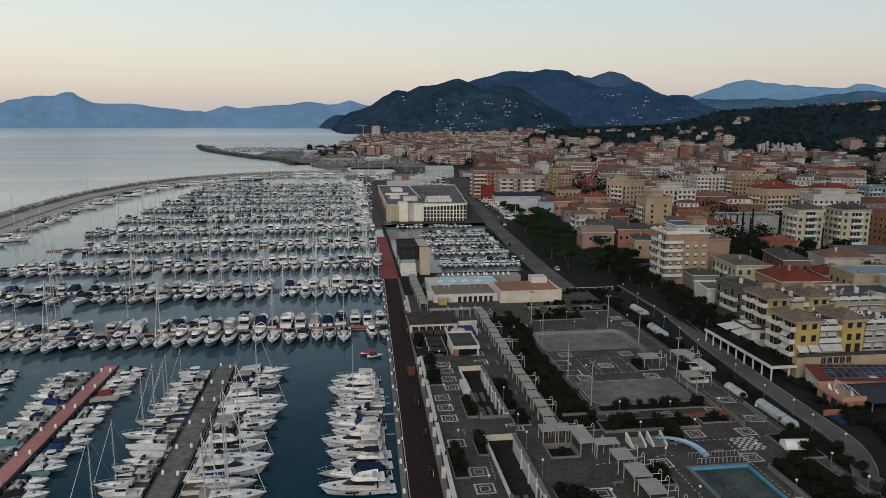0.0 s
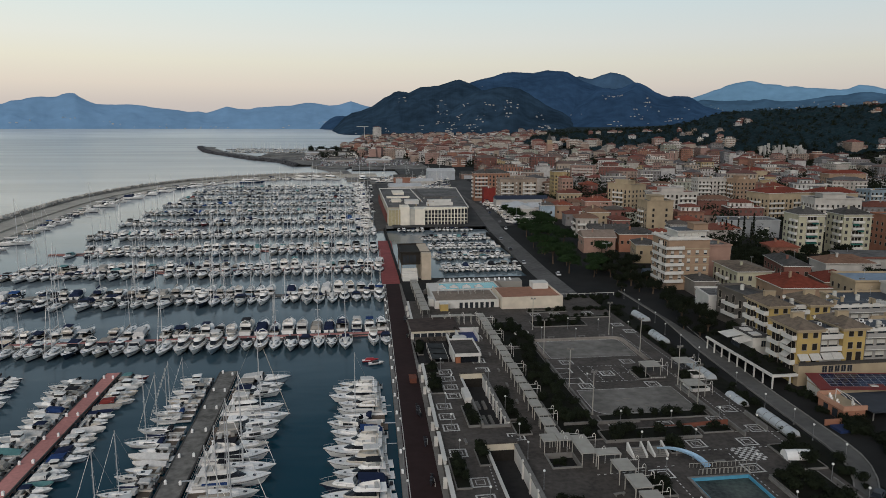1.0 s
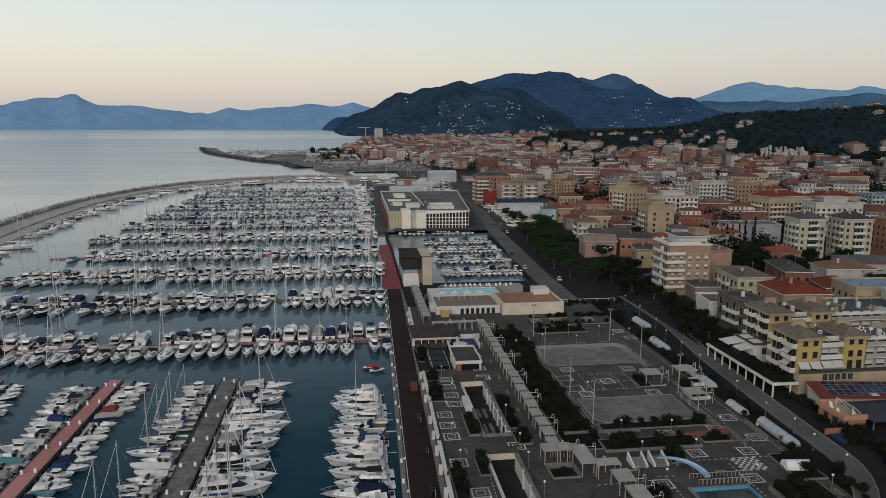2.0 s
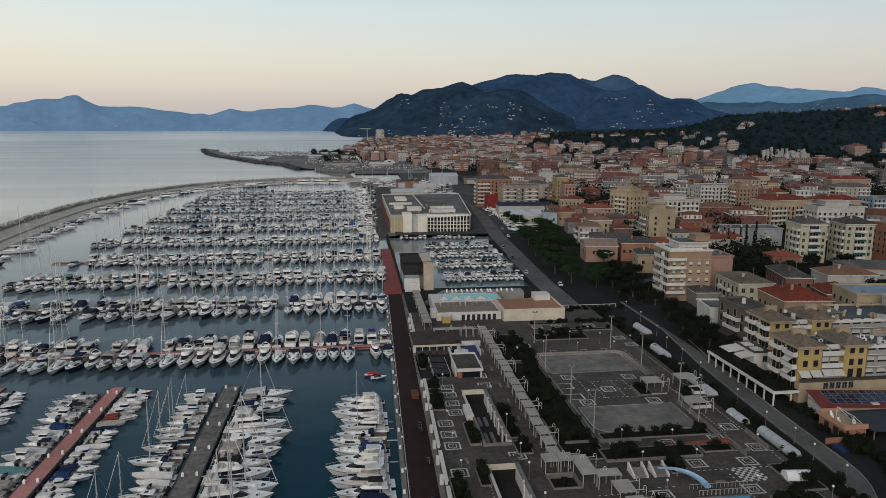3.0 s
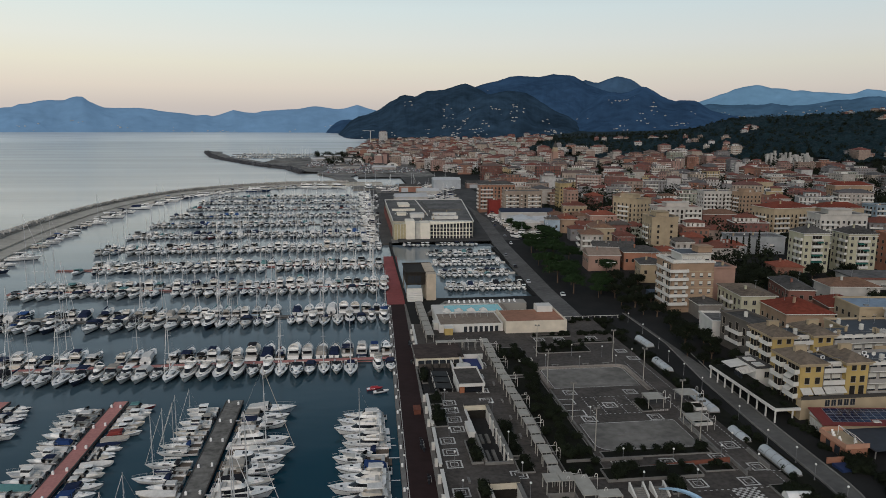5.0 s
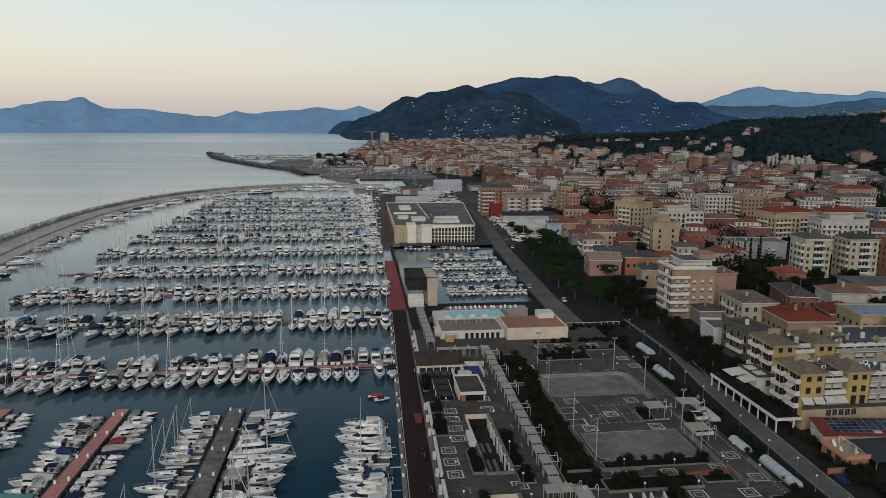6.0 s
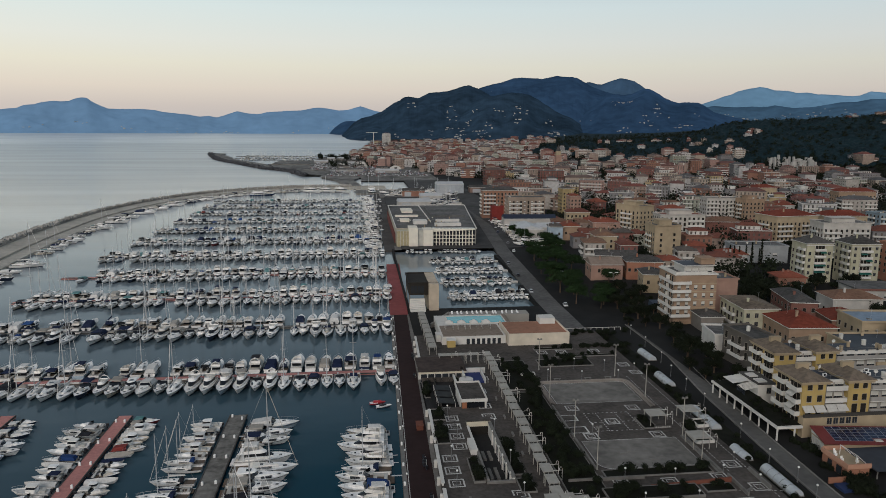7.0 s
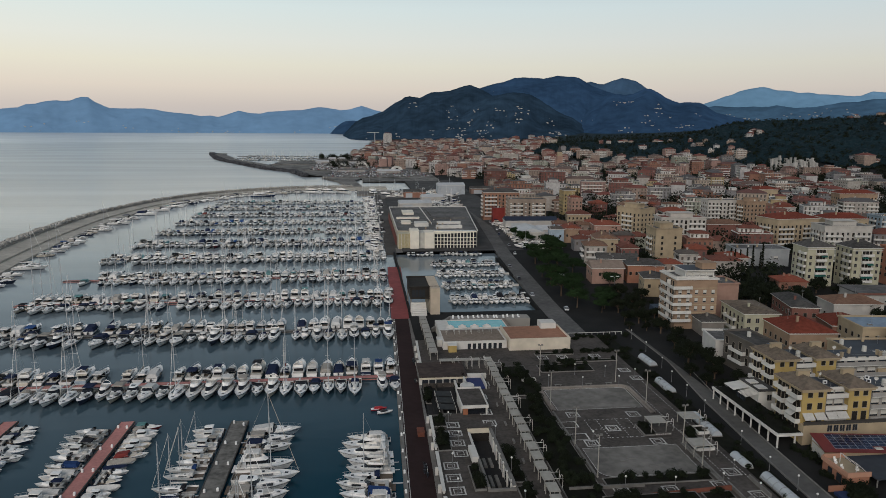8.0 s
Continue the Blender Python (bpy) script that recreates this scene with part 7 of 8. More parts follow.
hero("red brick house with terracotta roof", 222, 424, 23, 13, 12, BRICK, "hip", None, -8, "shutter", 6, 3)
hero("white apartment block with white balconies", 262, 502, 26, 14, 19.5, WHITE, "flat", None, -6, "plain", 7, 3, "f")
hero("tan apartment block with blue-grey side balconies", 282.6, 483.2, 15.5, 13, 20, TAN, "flat", None, 4, "shutter", 5, 4, "s", pent=True)
hero("orange house with brown hipped roof", 125, 312, 17, 12, 8.5, ORANGE, "hip", slate_m, -10, "shutter", 4, 3)
hero("salmon pink house with shallow gable", 108, 313, 15, 13, 7.5, PINK, "gable", mat("faded_tiles", (.26, .20, .16), .9, .25, .6), -6, "shutter", 2, 2)
hero("brown house with long slab roof", 118, 335, 20, 11, 7.5, GREY, "gable", slate_m, -14, "shutter", 4, 3)
hero("cream gabled house with red roof", 132, 380, 13, 16, 10.5, CREAM, "gable", None, -10, "shutter", 2, 3)
hero("pink house with slab roof", 148, 429, 17, 13, 11.5, PINK, "hip", None, -8, "shutter", 4, 3)
hero("tan apartment block with many windows", 110, 513, 28, 15, 20, wall_paint(.28, .22, .175), "flat", None, -3, "blind", 8, 4, "f")
hero("orange apartment block with long white balconies", 98, 556, 29, 15, 22.5, wall_paint(.29, .155, .105), "hip", slate_m, -3, "plain", 6, 3, "fs", rise=2.6)
hero("dark red hall beside the boat sheds", 101, 530, 9, 9, 12, mat("oxide_red_wall", (.20, .035, .03), .85, .2, .4), "flat", None, -2, "plain", 0, 0)
hero("cream house with red hipped roof", 150, 495, 17, 13, 10.5, CREAM, "hip", None, -10, "shutter", 3, 3)
hero("blue-grey house with red roof", 119, 430, 9, 12, 9, wall_paint(.33, .40, .46), "hip", None, -10, "shutter", 2, 3)
hero("tan gabled house with tiled roof", 128, 432, 12, 13, 9, TAN, "gable", None, -10, "shutter", 2, 3)
hero("red brick house under tiles", 136, 418, 14, 12, 6.5, BRICK, "gable", None, -10, "shutter", 3, 2)
hero("yellow terraced house with slab roof", 128, 270, 9, 15, 10, YELLOW, "hip", slate_m, -12, "shutter", 2, 5)
hero("cream terraced house with awnings", 122, 285, 9, 13, 8, CREAM, "hip", slate_m, -12, "shutter", 2, 3)


def hangar(label, x, y, w, d, h, wall, roof_m, turn=0.0):
    KEEP.append((x + w / 2, y + d / 2, w / 2))
    ob = thing("boat_shed", label, "shed", pose(x, y, 2, 0, 0, turn), "boat sheds")
    part("wall", MB().box(0, 0, -1, w, d, h), wall, ob)
    part("roof", hip_roof(w, d, 2.4, .3, 0, True), [roof_m, white_m], ob, at=pose(0, 0, h + .28))
    part("door", MB().box(w * .1, -.08, 0, w * .4, 0, h * .8), mat("sheet_door", (.4, .41, .42), .6, .15, 1), ob)


sheet = mat("white_roof_sheet", (.50, .50, .50), .5, .15, .5)
hangar("white boat shed with pale sheet roof", 101, 436, 16, 26, 7.5, WHITE, sheet, -3)
hangar("white boat shed with pale sheet roof", 117.5, 452, 22, 14, 6.5, WHITE, sheet, -3)
hangar("boat shed with dark blue roof", 103, 492, 38, 14, 7.5, WHITE, mat("navy_roof_sheet", (.018, .024, .045), .5, .2, .5), -3)
hangar("pale grey boat shed with sheet roof", 84, 770, 30, 24, 11, wall_paint(.40, .42, .44), sheet, 0)
hangar("low brown shed in the boatyard", 122, 775, 30, 16, 7, wall_paint(.24, .16, .13), slate_m, 0)
hangar("low pale workshop in the boatyard", 60, 700, 22, 14, 5, WHITE, sheet, 3)
hangar("reddish workshop in the boatyard", 44, 748, 24, 12, 6, wall_paint(.28, .14, .10), slate_m, -3)
hangar("low white office in the boatyard", 34, 640, 30, 18, 5, WHITE, sheet, 2)

# harbour office building: white curved grid facade with tower slabs, wide roofs
big = thing("harbour_building", "large white harbour building with gridded facade and flat roofs", "building", pose(0, 0, 1.3))
KEEP.append((50, 470, 60))
body = ((21.5, 424), (71.8, 417), (84.5, 556), (22, 556))
part("wall", MB().prism([(a, b, -1) for a, b in body], [(a, b, 12.6) for a, b in body], 0, True, True), wall_paint(.40, .36, .30), big)
part("roof", MB().prism([(a, b, 12.6) for a, b in body], [(a, b, 12.68) for a, b in body]), roofgrey_m, big)
part("roof_parapet", MB().box(21.4, 424, 12.6, 21.9, 556, 13.4).rod((72, 417, 12.9), (84.7, 556, 12.9), .4, 4).box(21.9, 555.5, 12.6, 84.4, 556, 13.4).box(46, 450, 12.6, 46.4, 555, 13.8), white_m, big)
grid_m = mat("cream_facade", (.80, .735, .62), .85, .15, .3)
part("tower_slab", MB().box(29, 411.5, -1, 34.5, 424, 14.6), grid_m, big)
part("tower_slab", MB().box(38, 412, -1, 44, 424, 12.9), grid_m, big)
part("link_wall", MB().box(34.5, 413, -1, 38, 424, 12.7), wall_paint(.5, .48, .43), big)
big.matrix_basis = Matrix.LocRotScale((0, 12, 1.3), None, (1, 1, 0.82))
part("glass_bay", MB().box(21.6, 414.5, -1, 29, 424, 11.8), mat("amber_glass", (.42, .36, .22), .35, .25, 1.2), big)
for i in range(4):
    part("glazing_bar", MB().box(21.7 + 2.0 * i, 414.4, -1, 21.9 + 2.0 * i, 414.5, 11.8), white_m, big)
part("roof_house", MB().box(34, 440, 12.6, 43, 449, 15.6).box(47, 430, 12.6, 64, 433, 15.2).box(50, 452, 12.6, 66, 455, 14.6), white_m, big)
clutter(big, 24, 428, 70, 470, 12.68, 16)
for a, b, e, f, g in ((26, 452, 32, 460, 14.6), (24, 480, 40, 484, 13.8), (30, 505, 38, 525, 14.2)):
    part("roof_house", MB().box(a, b, 12.6, e, f, g).box(a - .3, b - .3, g, e + .3, f + .3, g + .25), grid_m, big)
part("rooflight_shed", MB().box(50, 478, 12.6, 74, 545, 14.0), roofgrey_m, big)
n = 13
for i in range(n):
    # the gridded front bows gently outwards
    a, b = 44 + 26.5 * i / n, 44 + 26.5 * (i + 1) / n
    ya, yb = 414.5 - 2.4 * math.sin(math.pi * .5 * i / n), 414.5 - 2.4 * math.sin(math.pi * .5 * (i + 1) / n)
    part("pier", MB().prism([(a, ya, -1), (a + .45, ya, -1), (a + .45, ya + 1.2, -1), (a, ya + 1.2, -1)], [(a, ya, 13.6), (a + .45, ya, 13.6), (a + .45, ya + 1.2, 13.6), (a, ya + 1.2, 13.6)]), grid_m, big)
    top = 11.2 + 1.6 * i / n
    for k in range(5):
        zz = .2 + 2.7 * k if k < 4 else top
        part("spandrel", MB().prism([(a + .45, ya + .15, zz), (b, yb + .15, zz), (b, yb + .6, zz), (a + .45, ya + .6, zz)], [(a + .45, ya + .15, zz + .5), (b, yb + .15, zz + .5), (b, yb + .6, zz + .5), (a + .45, ya + .6, zz + .5)], 0, True, True) if k < 4 else
             MB().prism([(a + .45, ya + .15, top), (b, yb + .15, top), (b, yb + .6, top), (a + .45, ya + .6, top)], [(a + .45, ya + .15, 13.6), (b, yb + .15, 13.6), (b, yb + .6, 13.6), (a + .45, ya + .6, 13.6)], 0, True, True), grid_m, big)
part("glazing", MB().prism([(44, 415.6, -1), (70.4, 413.4, -1), (70.4, 419, -1), (44, 422, -1)], [(44, 415.6, 13.3), (70.4, 413.4, 13.3), (70.4, 419, 13.3), (44, 422, 13.3)]), winglass_m, big)
part("quay_wall", MB().box(20.9, 430, -1, 21.5, 556, 7), wall_paint(.17, .062, .052), big)

# gatehouse at the end of the quay: blank beige slab, dark upper floor, white steps
gate = thing("gatehouse", "gatehouse with blank beige slab, dark glazed floor and steps", "building", pose(0, 0, 1.2))
part("slab_wall", MB().box(26.4, 268, -1, 30.2, 292, 11.4), wall_paint(.52, .43, .33), gate)
part("upper_floor", MB().box(18.6, 272, 6.2, 26.4, 292, 11), mat("bronze_cladding", (0.03, 0.026, 0.022), .8, .3, .8), gate)
part("roof_frame", MB().box(18.2, 271.5, 11, 30.4, 272.1, 11.5).box(18.2, 291.5, 11, 30.4, 292.1, 11.5).box(18.2, 272.1, 11, 18.7, 291.5, 11.5), mat("bronze_cladding", None), gate)
for i in range(9):
    part("step", MB().box(18.8, 265.5 + .75 * i, -1, 24.9, 266.25 + .75 * i, .4 + .55 * i), white_m, gate)
part("column", MB().box(18.6, 272, -1, 19.1, 272.5, 6.2).box(18.6, 291, -1, 19.1, 291.5, 6.2), conc_m, gate)
for i in range(4):
    part("window", MB().box(19.3 + 1.4 * i, 271.93, 7, 20.4 + 1.4 * i, 271.99, 10), winglass_m, gate)

# bathing club: pool deck, cream wing with a tiled roof terrace
club = thing("bathing_club", "white bathing club with rooftop pool and terrace", "building", pose(0, 0, 2.0))
KEEP.append((47, 232, 30))
part("pool_block", MB().box(26, 220.5, -1, 47.5, 247.5, 3.3), white_m, club)
part("pool_water", MB().box(30.2, 235.8, 3.34, 50.5, 245.4, 3.42), mat("pool_water_turquoise", (.10, .42, .44), .1, .15, .6), club)
part("pool_deck", MB().box(47.5, 234.2, -1, 52.5, 247.5, 3.3).box(26.5, 221, 3.3, 46.8, 234, 3.36), mat("wood_deck", (.24, .19, .15), .8, .3, 1.2), club)
part("pool_rim", MB().box(29.8, 235.4, 3.3, 50.9, 235.8, 3.6).box(29.8, 245.4, 3.3, 50.9, 245.8, 3.6).box(29.8, 235.8, 3.3, 30.2, 245.4, 3.6).box(50.5, 235.8, 3.3, 50.9, 245.4, 3.6), white_m, club)
part("cream_wing", MB().box(47.8, 217.5, -1, 68.5, 234, 4.1), wall_paint(.64, .56, .45), club)
part("terrace_floor", MB().box(48.2, 217.9, 4.1, 68.1, 233.6, 4.16), mat("terracotta_floor", (.34, .17, .11), .85, .22, .6), club)
part("parapet", MB().box(47.8, 217.5, 4.1, 68.5, 217.9, 4.6).box(68.1, 217.9, 4.1, 68.5, 234, 4.6).box(47.8, 217.9, 4.1, 48.2, 234, 4.6), wall_paint(.64, .56, .45), club)
part("stair_house", MB().box(61.5, 230, 4.1, 67, 235, 6.2), white_m, club)
for i in range(7):
    part("french_window", MB().box(34.2 + 1.75 * i, 220.42, -.3, 35.3 + 1.75 * i, 220.5, 2.5), winglass_m, club)
part("ramp", MB().prism([(24.5, 243, 0), (32, 250, 0), (32, 252, 0), (24.5, 245, 0)], [(24.5, 243, 1.2), (32, 250, 3.6), (32, 252, 3.6), (24.5, 245, 1.2)]), conc_m, club)
part("back_deck", MB().box(32, 247.5, -1, 62, 253, 3.2), sand_m, club)
for x, y in ((28.3, 226), (32.6, 226), (36.9, 226), (41.2, 226)):
    gz = thing("gazebo", "small white fabric gazebo on the pool deck", "gazebo", pose(x + 1.2, y + 4, 5.36), "gazebos")
    part("canopy", MB().prism([(-1.4, -1.4, 2.2), (1.4, -1.4, 2.2), (1.4, 1.4, 2.2), (-1.4, 1.4, 2.2)], [(-.1, -.1, 3.1), (.1, -.1, 3.1), (.1, .1, 3.1), (-.1, .1, 3.1)], 0, True, True), white_m, gz)
    for a in (-1.3, 1.3):
        for b in (-1.3, 1.3):
            part("post", MB().cyl(a, b, 0, 2.2, .05), white_m, gz)
for x, y in ((24.5, 224), (27.5, 217.5)):
    kb = thing("beach_cabin", "small white and yellow beach cabin", "cabin", pose(x, y, TZ), "beach cabins")
    part("wall", MB().box(0, 0, 0, 2.6, 3.4, 2.3), white_m if x < 26 else YELLOW, kb)
    part("roof", MB().box(-.2, -.2, 2.3, 2.8, 3.6, 2.5), white_m, kb)
lounge = MB().box(-.3, -.9, 0, .3, .9, .3).prism([(-.3, .5, .3), (.3, .5, .3), (.3, .6, .3), (-.3, .6, .3)], [(-.3, .85, .75), (.3, .85, .75), (.3, .92, .75), (-.3, .92, .75)]).mesh("sun_lounger", paint_white)
for i in range(14):
    tagged(part("sun_lounger", lounge, None, None, "", pose(33 + 1.9 * i + rnd(-.5, .5), 250 + rnd(-.4, .4), 5.2, 0, 0, rnd(-8, 8))), "white sun lounger on the pool deck", "lounger", "sun loungers")


# ---- the rest of the town ----
def west_edge(y):
    return interp(((150, 104), (260, 112), (300, 124), (420, 128), (600, 128), (760, 150), (985, 160), (1060, 120), (1250, 90), (1300, 25), (1600, -10), (2000, -20), (2300, 14), (2750, 40), (3000, 70)), y)


# window colours lightened to paint in the haze of distance
far_window = mat("windows_far", None, .5, .2, .5, palette=((.5, (.06, .052, .046)), (.24, (.11, .09, .072)), (.14, (.28, .26, .235)), (.12, (.05, .06, .05))), island=True)


class Blocks:
    """Far houses, joined: plastered bodies, balconies before dark sheets painted as shaded recesses, set-back attics,
    tiled or flat roofs.
    """

    def __init__(self):
        self.mb, self.count = MB(), 0

    def add(self, x, y, w, d, h, turn, roof, z, hue=None):
        t, c, s = MB(), math.cos(radians(turn)), math.sin(radians(turn))
        paint = FIRST_PAINT + random.choice(PAINT_ODDS)
        paint = paint if hue is None else hue
        rail_m = 4 if random.random() < .55 else paint
        t.box(0, 0, -6, w, d, h, paint)
        if roof == "flat":
            t.box(-.6, -.6, h, w + .6, d + .6, h + .35, rail_m)
            t.box(.3, .3, h + .35, w - .3, d - .3, h + .4, random.choice((2, 2, 1)))
            if random.random() < .85:
                a, b, e = w * rnd(.08, .25), d * rnd(.15, .3), rnd(2.5, 3.0)
                a1, b1 = w * rnd(.6, .9), d * rnd(.75, .95)
                t.box(a, b, h + .4, a1, b1, h + e, paint if random.random() < .6 else 4)
                for i in range(max(1, int((a1 - a) / 2.6))):
                    q = a + 1.3 + 2.6 * i
                    t.add([(q - .6, b - .05, h + .6), (q + .6, b - .05, h + .6), (q + .6, b - .05, h + 2.3), (q - .6, b - .05, h + 2.3)], [(0, 1, 2, 3)], 3)
                if random.random() < .65:
                    r = hip_roof(a1 - a, b1 - b, rnd(1.2, 2.0), .6)
                    t.add([(p + a, q + b, o + h + e + .28) for p, q, o in r.v], r.f, 1)
                else:
                    t.box(a - .4, b - .4, h + e, a1 + .4, b1 + .4, h + e + .25, random.choice((2, 4)))
            for _ in range(random.randint(2, 6)):
                a, b = rnd(1, w - 2), rnd(1, d - 2)
                t.box(a, b, h, a + rnd(.5, 1.4), b + rnd(.5, 1.2), h + rnd(1.0, 3.6), random.choice((paint, 2, 4, 4)))
        else:
            r = hip_roof(w, d, .19 * min(w, d), .6)
            t.add([(a, b, e + h + .28) for a, b, e in r.v], r.f, 1)
            t.box(-.45, -.45, h - .3, w + .45, d + .45, h, 4 if random.random() < .4 else paint)
            for _ in range(random.randint(1, 3)):
                a, b = w * rnd(.2, .75), d * rnd(.3, .6)
                t.box(a, b, h, a + .8, b + .7, h + .19 * min(w, d) + rnd(.6, 1.3), paint)
        n, far = max(1, int(h / 3.05)), math.hypot(x, y) > 1300
        cols, side = max(2, int(w / (4.4 if far else 2.9))), max(1, int(d / (5.0 if far else 3.2)))
        k = random.random()
        bands = h > 8.5 and k < .82
        sided = bands and random.random() < .6
        runs = [sorted((rnd(0, .3) * w, rnd(.6, 1) * w))] if w < 18 or random.random() < .4 else [(0, rnd(.25, .4) * w), (rnd(.55, .7) * w, w)]
        b0, b1 = sorted((rnd(.05, .3) * d, rnd(.65, .95) * d))
        wh = 1.5 if random.random() < .6 else 2.1
        for f in range(1 if n > 1 else 0, n):
            zz = f * 3.05 + .9
            for i in range(cols):
                a = w * (i + .5) / cols
                inside = bands and any(p < a < q for p, q in runs)
                lo = zz - .75 if inside else zz
                t.add([(a - .55, -.05, lo), (a + .55, -.05, lo), (a + .55, -.05, zz + wh), (a - .55, -.05, zz + wh)], [(0, 1, 2, 3)], 3)
            for i in range(side):
                b = d * (i + .5) / side
                t.add([(-.05, b + .55, zz), (-.05, b - .55, zz), (-.05, b - .55, zz + wh), (-.05, b + .55, zz + wh)], [(0, 1, 2, 3)], 3)
            if bands:
                for p, q in runs:
                    t.box(p, -1.5, zz - 1.0, q, 0, zz - .12, rail_m)
                    if random.random() < .12:
                        m = p + rnd(.1, .5) * (q - p)
                        t.add([(m, 0, zz + 1.7), (m + 2.8, 0, zz + 1.7), (m + 2.8, -1.7, zz + .7), (m, -1.7, zz + .7)], [(0, 3, 2, 1)], 5)
                if sided:
                    t.box(-1.35, b0, zz - 1.0, 0, b1, zz - .12, rail_m)
                    # flat dark sheet on the wall for the shade behind the balcony
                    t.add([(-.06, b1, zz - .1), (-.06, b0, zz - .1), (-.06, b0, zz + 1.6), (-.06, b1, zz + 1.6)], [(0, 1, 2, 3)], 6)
        if self.count < 150 and math.hypot(x, y) < 640:
            self.count += 1
            self.single(t, pose(x, y, z, 0, 0, turn), paint, roof, h)
            return
        self.mb.add([(x + a * c - b * s, y + a * s + b * c, z + e) for a, b, e in t.v], t.f)
        self.mb.mi[-len(t.f):] = t.mi

    def single(self, t, at, paint, roof, h):
        """A house of the nearer streets as a thing with its parts."""
        ob = thing("town_house", "%s town house of %d storeys with %s" % (TOWN_SHADE[paint - FIRST_PAINT], max(1, int(h / 3.05)), "terracotta hipped roof" if roof == "hip" else "flat roof and attic"), "building", at, "town houses")
        # window_grid takes the painted balcony shade sheets too
        for nm, slots in (("wall", range(FIRST_PAINT, FIRST_PAINT + 20)), ("roof", (1, 2)), ("window_grid", (3, 6)), ("balcony_stack", (4, 5))):
            mb, ids = MB(), {}
            for f, mi in zip(t.f, t.mi):
                if mi in slots:
                    for v in f:
                        if v not in ids:
                            ids[v] = len(mb.v)
                            mb.v.append(t.v[v])
                    mb.f.append(tuple(ids[v] for v in f))
                    mb.mi.append({2: 1, 6: 1, 5: 1}.get(mi, 0))
            if mb.f:
                p = part(nm, mb, {"wall": [paint_far[paint - FIRST_PAINT]], "roof": [tile_m, roofgrey_m], "window_grid": [far_window, recess_shade_m], "balcony_stack": [white_m, awning_far]}[nm], ob)
                if nm in ("window_grid", "balcony_stack"):
                    tagged(p, kind="stuff")

    def finish(self, label):
        solid("far_houses", self.mb, [paint_far[0], tile_far, roofgrey_m, far_window, white_m, awning_far, recess_shade_m, *paint_far], label, "houses", kind="stuff")


# town plaster colours, bluer to paint in haze, and how often each is met
TOWN_PAINT = ((7, (.30, .225, .185)), (6, (.34, .28, .23)), (6, (.45, .43, .415)), (7, (.32, .205, .175)), (4, (.28, .145, .105)), (5, (.22, .21, .21)), (1, (.40, .31, .18)), (5, (.20, .095, .08)), (2, (.30, .305, .25)), (4, (.38, .345, .31)))
paint_far = [mat("town_plaster_%s" % "abcdefghij"[i], col, .9, .28, .4, big=.05) for i, (_, col) in enumerate(TOWN_PAINT)]
PAINT_ODDS = [i for i, (n, _) in enumerate(TOWN_PAINT) for _ in range(n)]
FIRST_PAINT = 7
TOWN_SHADE = ("tan", "cream", "white", "pink", "orange", "grey", "yellow", "brick-red", "pale green", "pale beige")
awning_far = mat("awnings_far", None, .8, .2, 1, palette=((2, (.05, .16, .13)), (2, (.42, .36, .26)), (1, (.30, .12, .06)), (1, (.10, .16, .26))), island=True)
recess_shade_m = mat("balcony_recess", None, .9, .5, 1.2, palette=((3, (.06, .05, .043)), (2, (.10, .085, .072)), (1, (.16, .14, .12))), island=True)
blocks = Blocks()
TREES = []
CELLS = {}


def claim(x, y, r, gap):
    """Takes a round plot if nothing stands on it yet."""
    i, j = int(x // 40), int(y // 40)
    for a in range(i - 1, i + 2):
        for b in range(j - 1, j + 2):
            for p, q, s in CELLS.get((a, b), ()):
                if (x - p) ** 2 + (y - q) ** 2 < (r + s + gap) ** 2:
                    return False
    CELLS.setdefault((i, j), []).append((x, y, r))
    return True


for kx, ky, kr in KEEP + [(168, 264, 20), (150, 268, 10), (205, 318, 14), (228, 266, 22), (200, 262, 14), (122, 222, 14), (136, 235, 12), (146, 214, 10), (112, 254, 14), (170, 212, 12), (240, 372, 22), (228, 352, 12)]:
    n = max(1, int(kr / 8))
    for i in range(-n, n + 1):
        for j in range(-n, n + 1):
            px, py = kx + 8 * i * .8, ky + 8 * j * .8
            if math.hypot(px - kx, py - ky) <= kr * .82:
                CELLS.setdefault((int(px // 40), int(py // 40)), []).append((px, py, 4))


def town_house(x, y):
    """A house round the point (x, y), or trees where the ground is wooded."""
    r = math.hypot(x, y)
    low = random.random() < (1.0 if y < 500 and x < 178 else .6 if y < 440 and x < 230 else .33)
    w, d = (rnd(9, 16), rnd(9, 13)) if low else (rnd(15, 27), rnd(12, 16))
    if r > 1200:
        w, d = w * 1.15, d * 1.1
    slope = height(x, y) - far_rise(x, y)
    if slope > 27 or (slope > 16 and random.random() < .75) or (noise.noise(Vector((x / 75, y / 60, 1.5))) > .34 and r > 240):
        if claim(x, y, 7, 0):
            TREES.append((x, y))
        return
    if not claim(x, y, .40 * math.hypot(w, d), rnd(.5, 7)):
        return
    turn = -12 + 26 * noise.noise(Vector((x / 220, y / 220, 5))) + rnd(-5, 5) - (90 if random.random() < .25 and r > 520 else 0)
    h = 3.05 * (random.choice((2, 2, 3, 3)) if low else random.choice((3, 4, 4, 5, 5, 6))) + rnd(.3, 1.2)
    roof = "hip" if random.random() < (.9 if low else .5) else "flat"
    z = height(x, y)
    c, s = math.cos(radians(turn)), math.sin(radians(turn))
    x0, y0 = x - (w / 2 * c - d / 2 * s), y - (w / 2 * s + d / 2 * c)
    blocks.add(x0, y0, w, d, h, turn, roof, z)


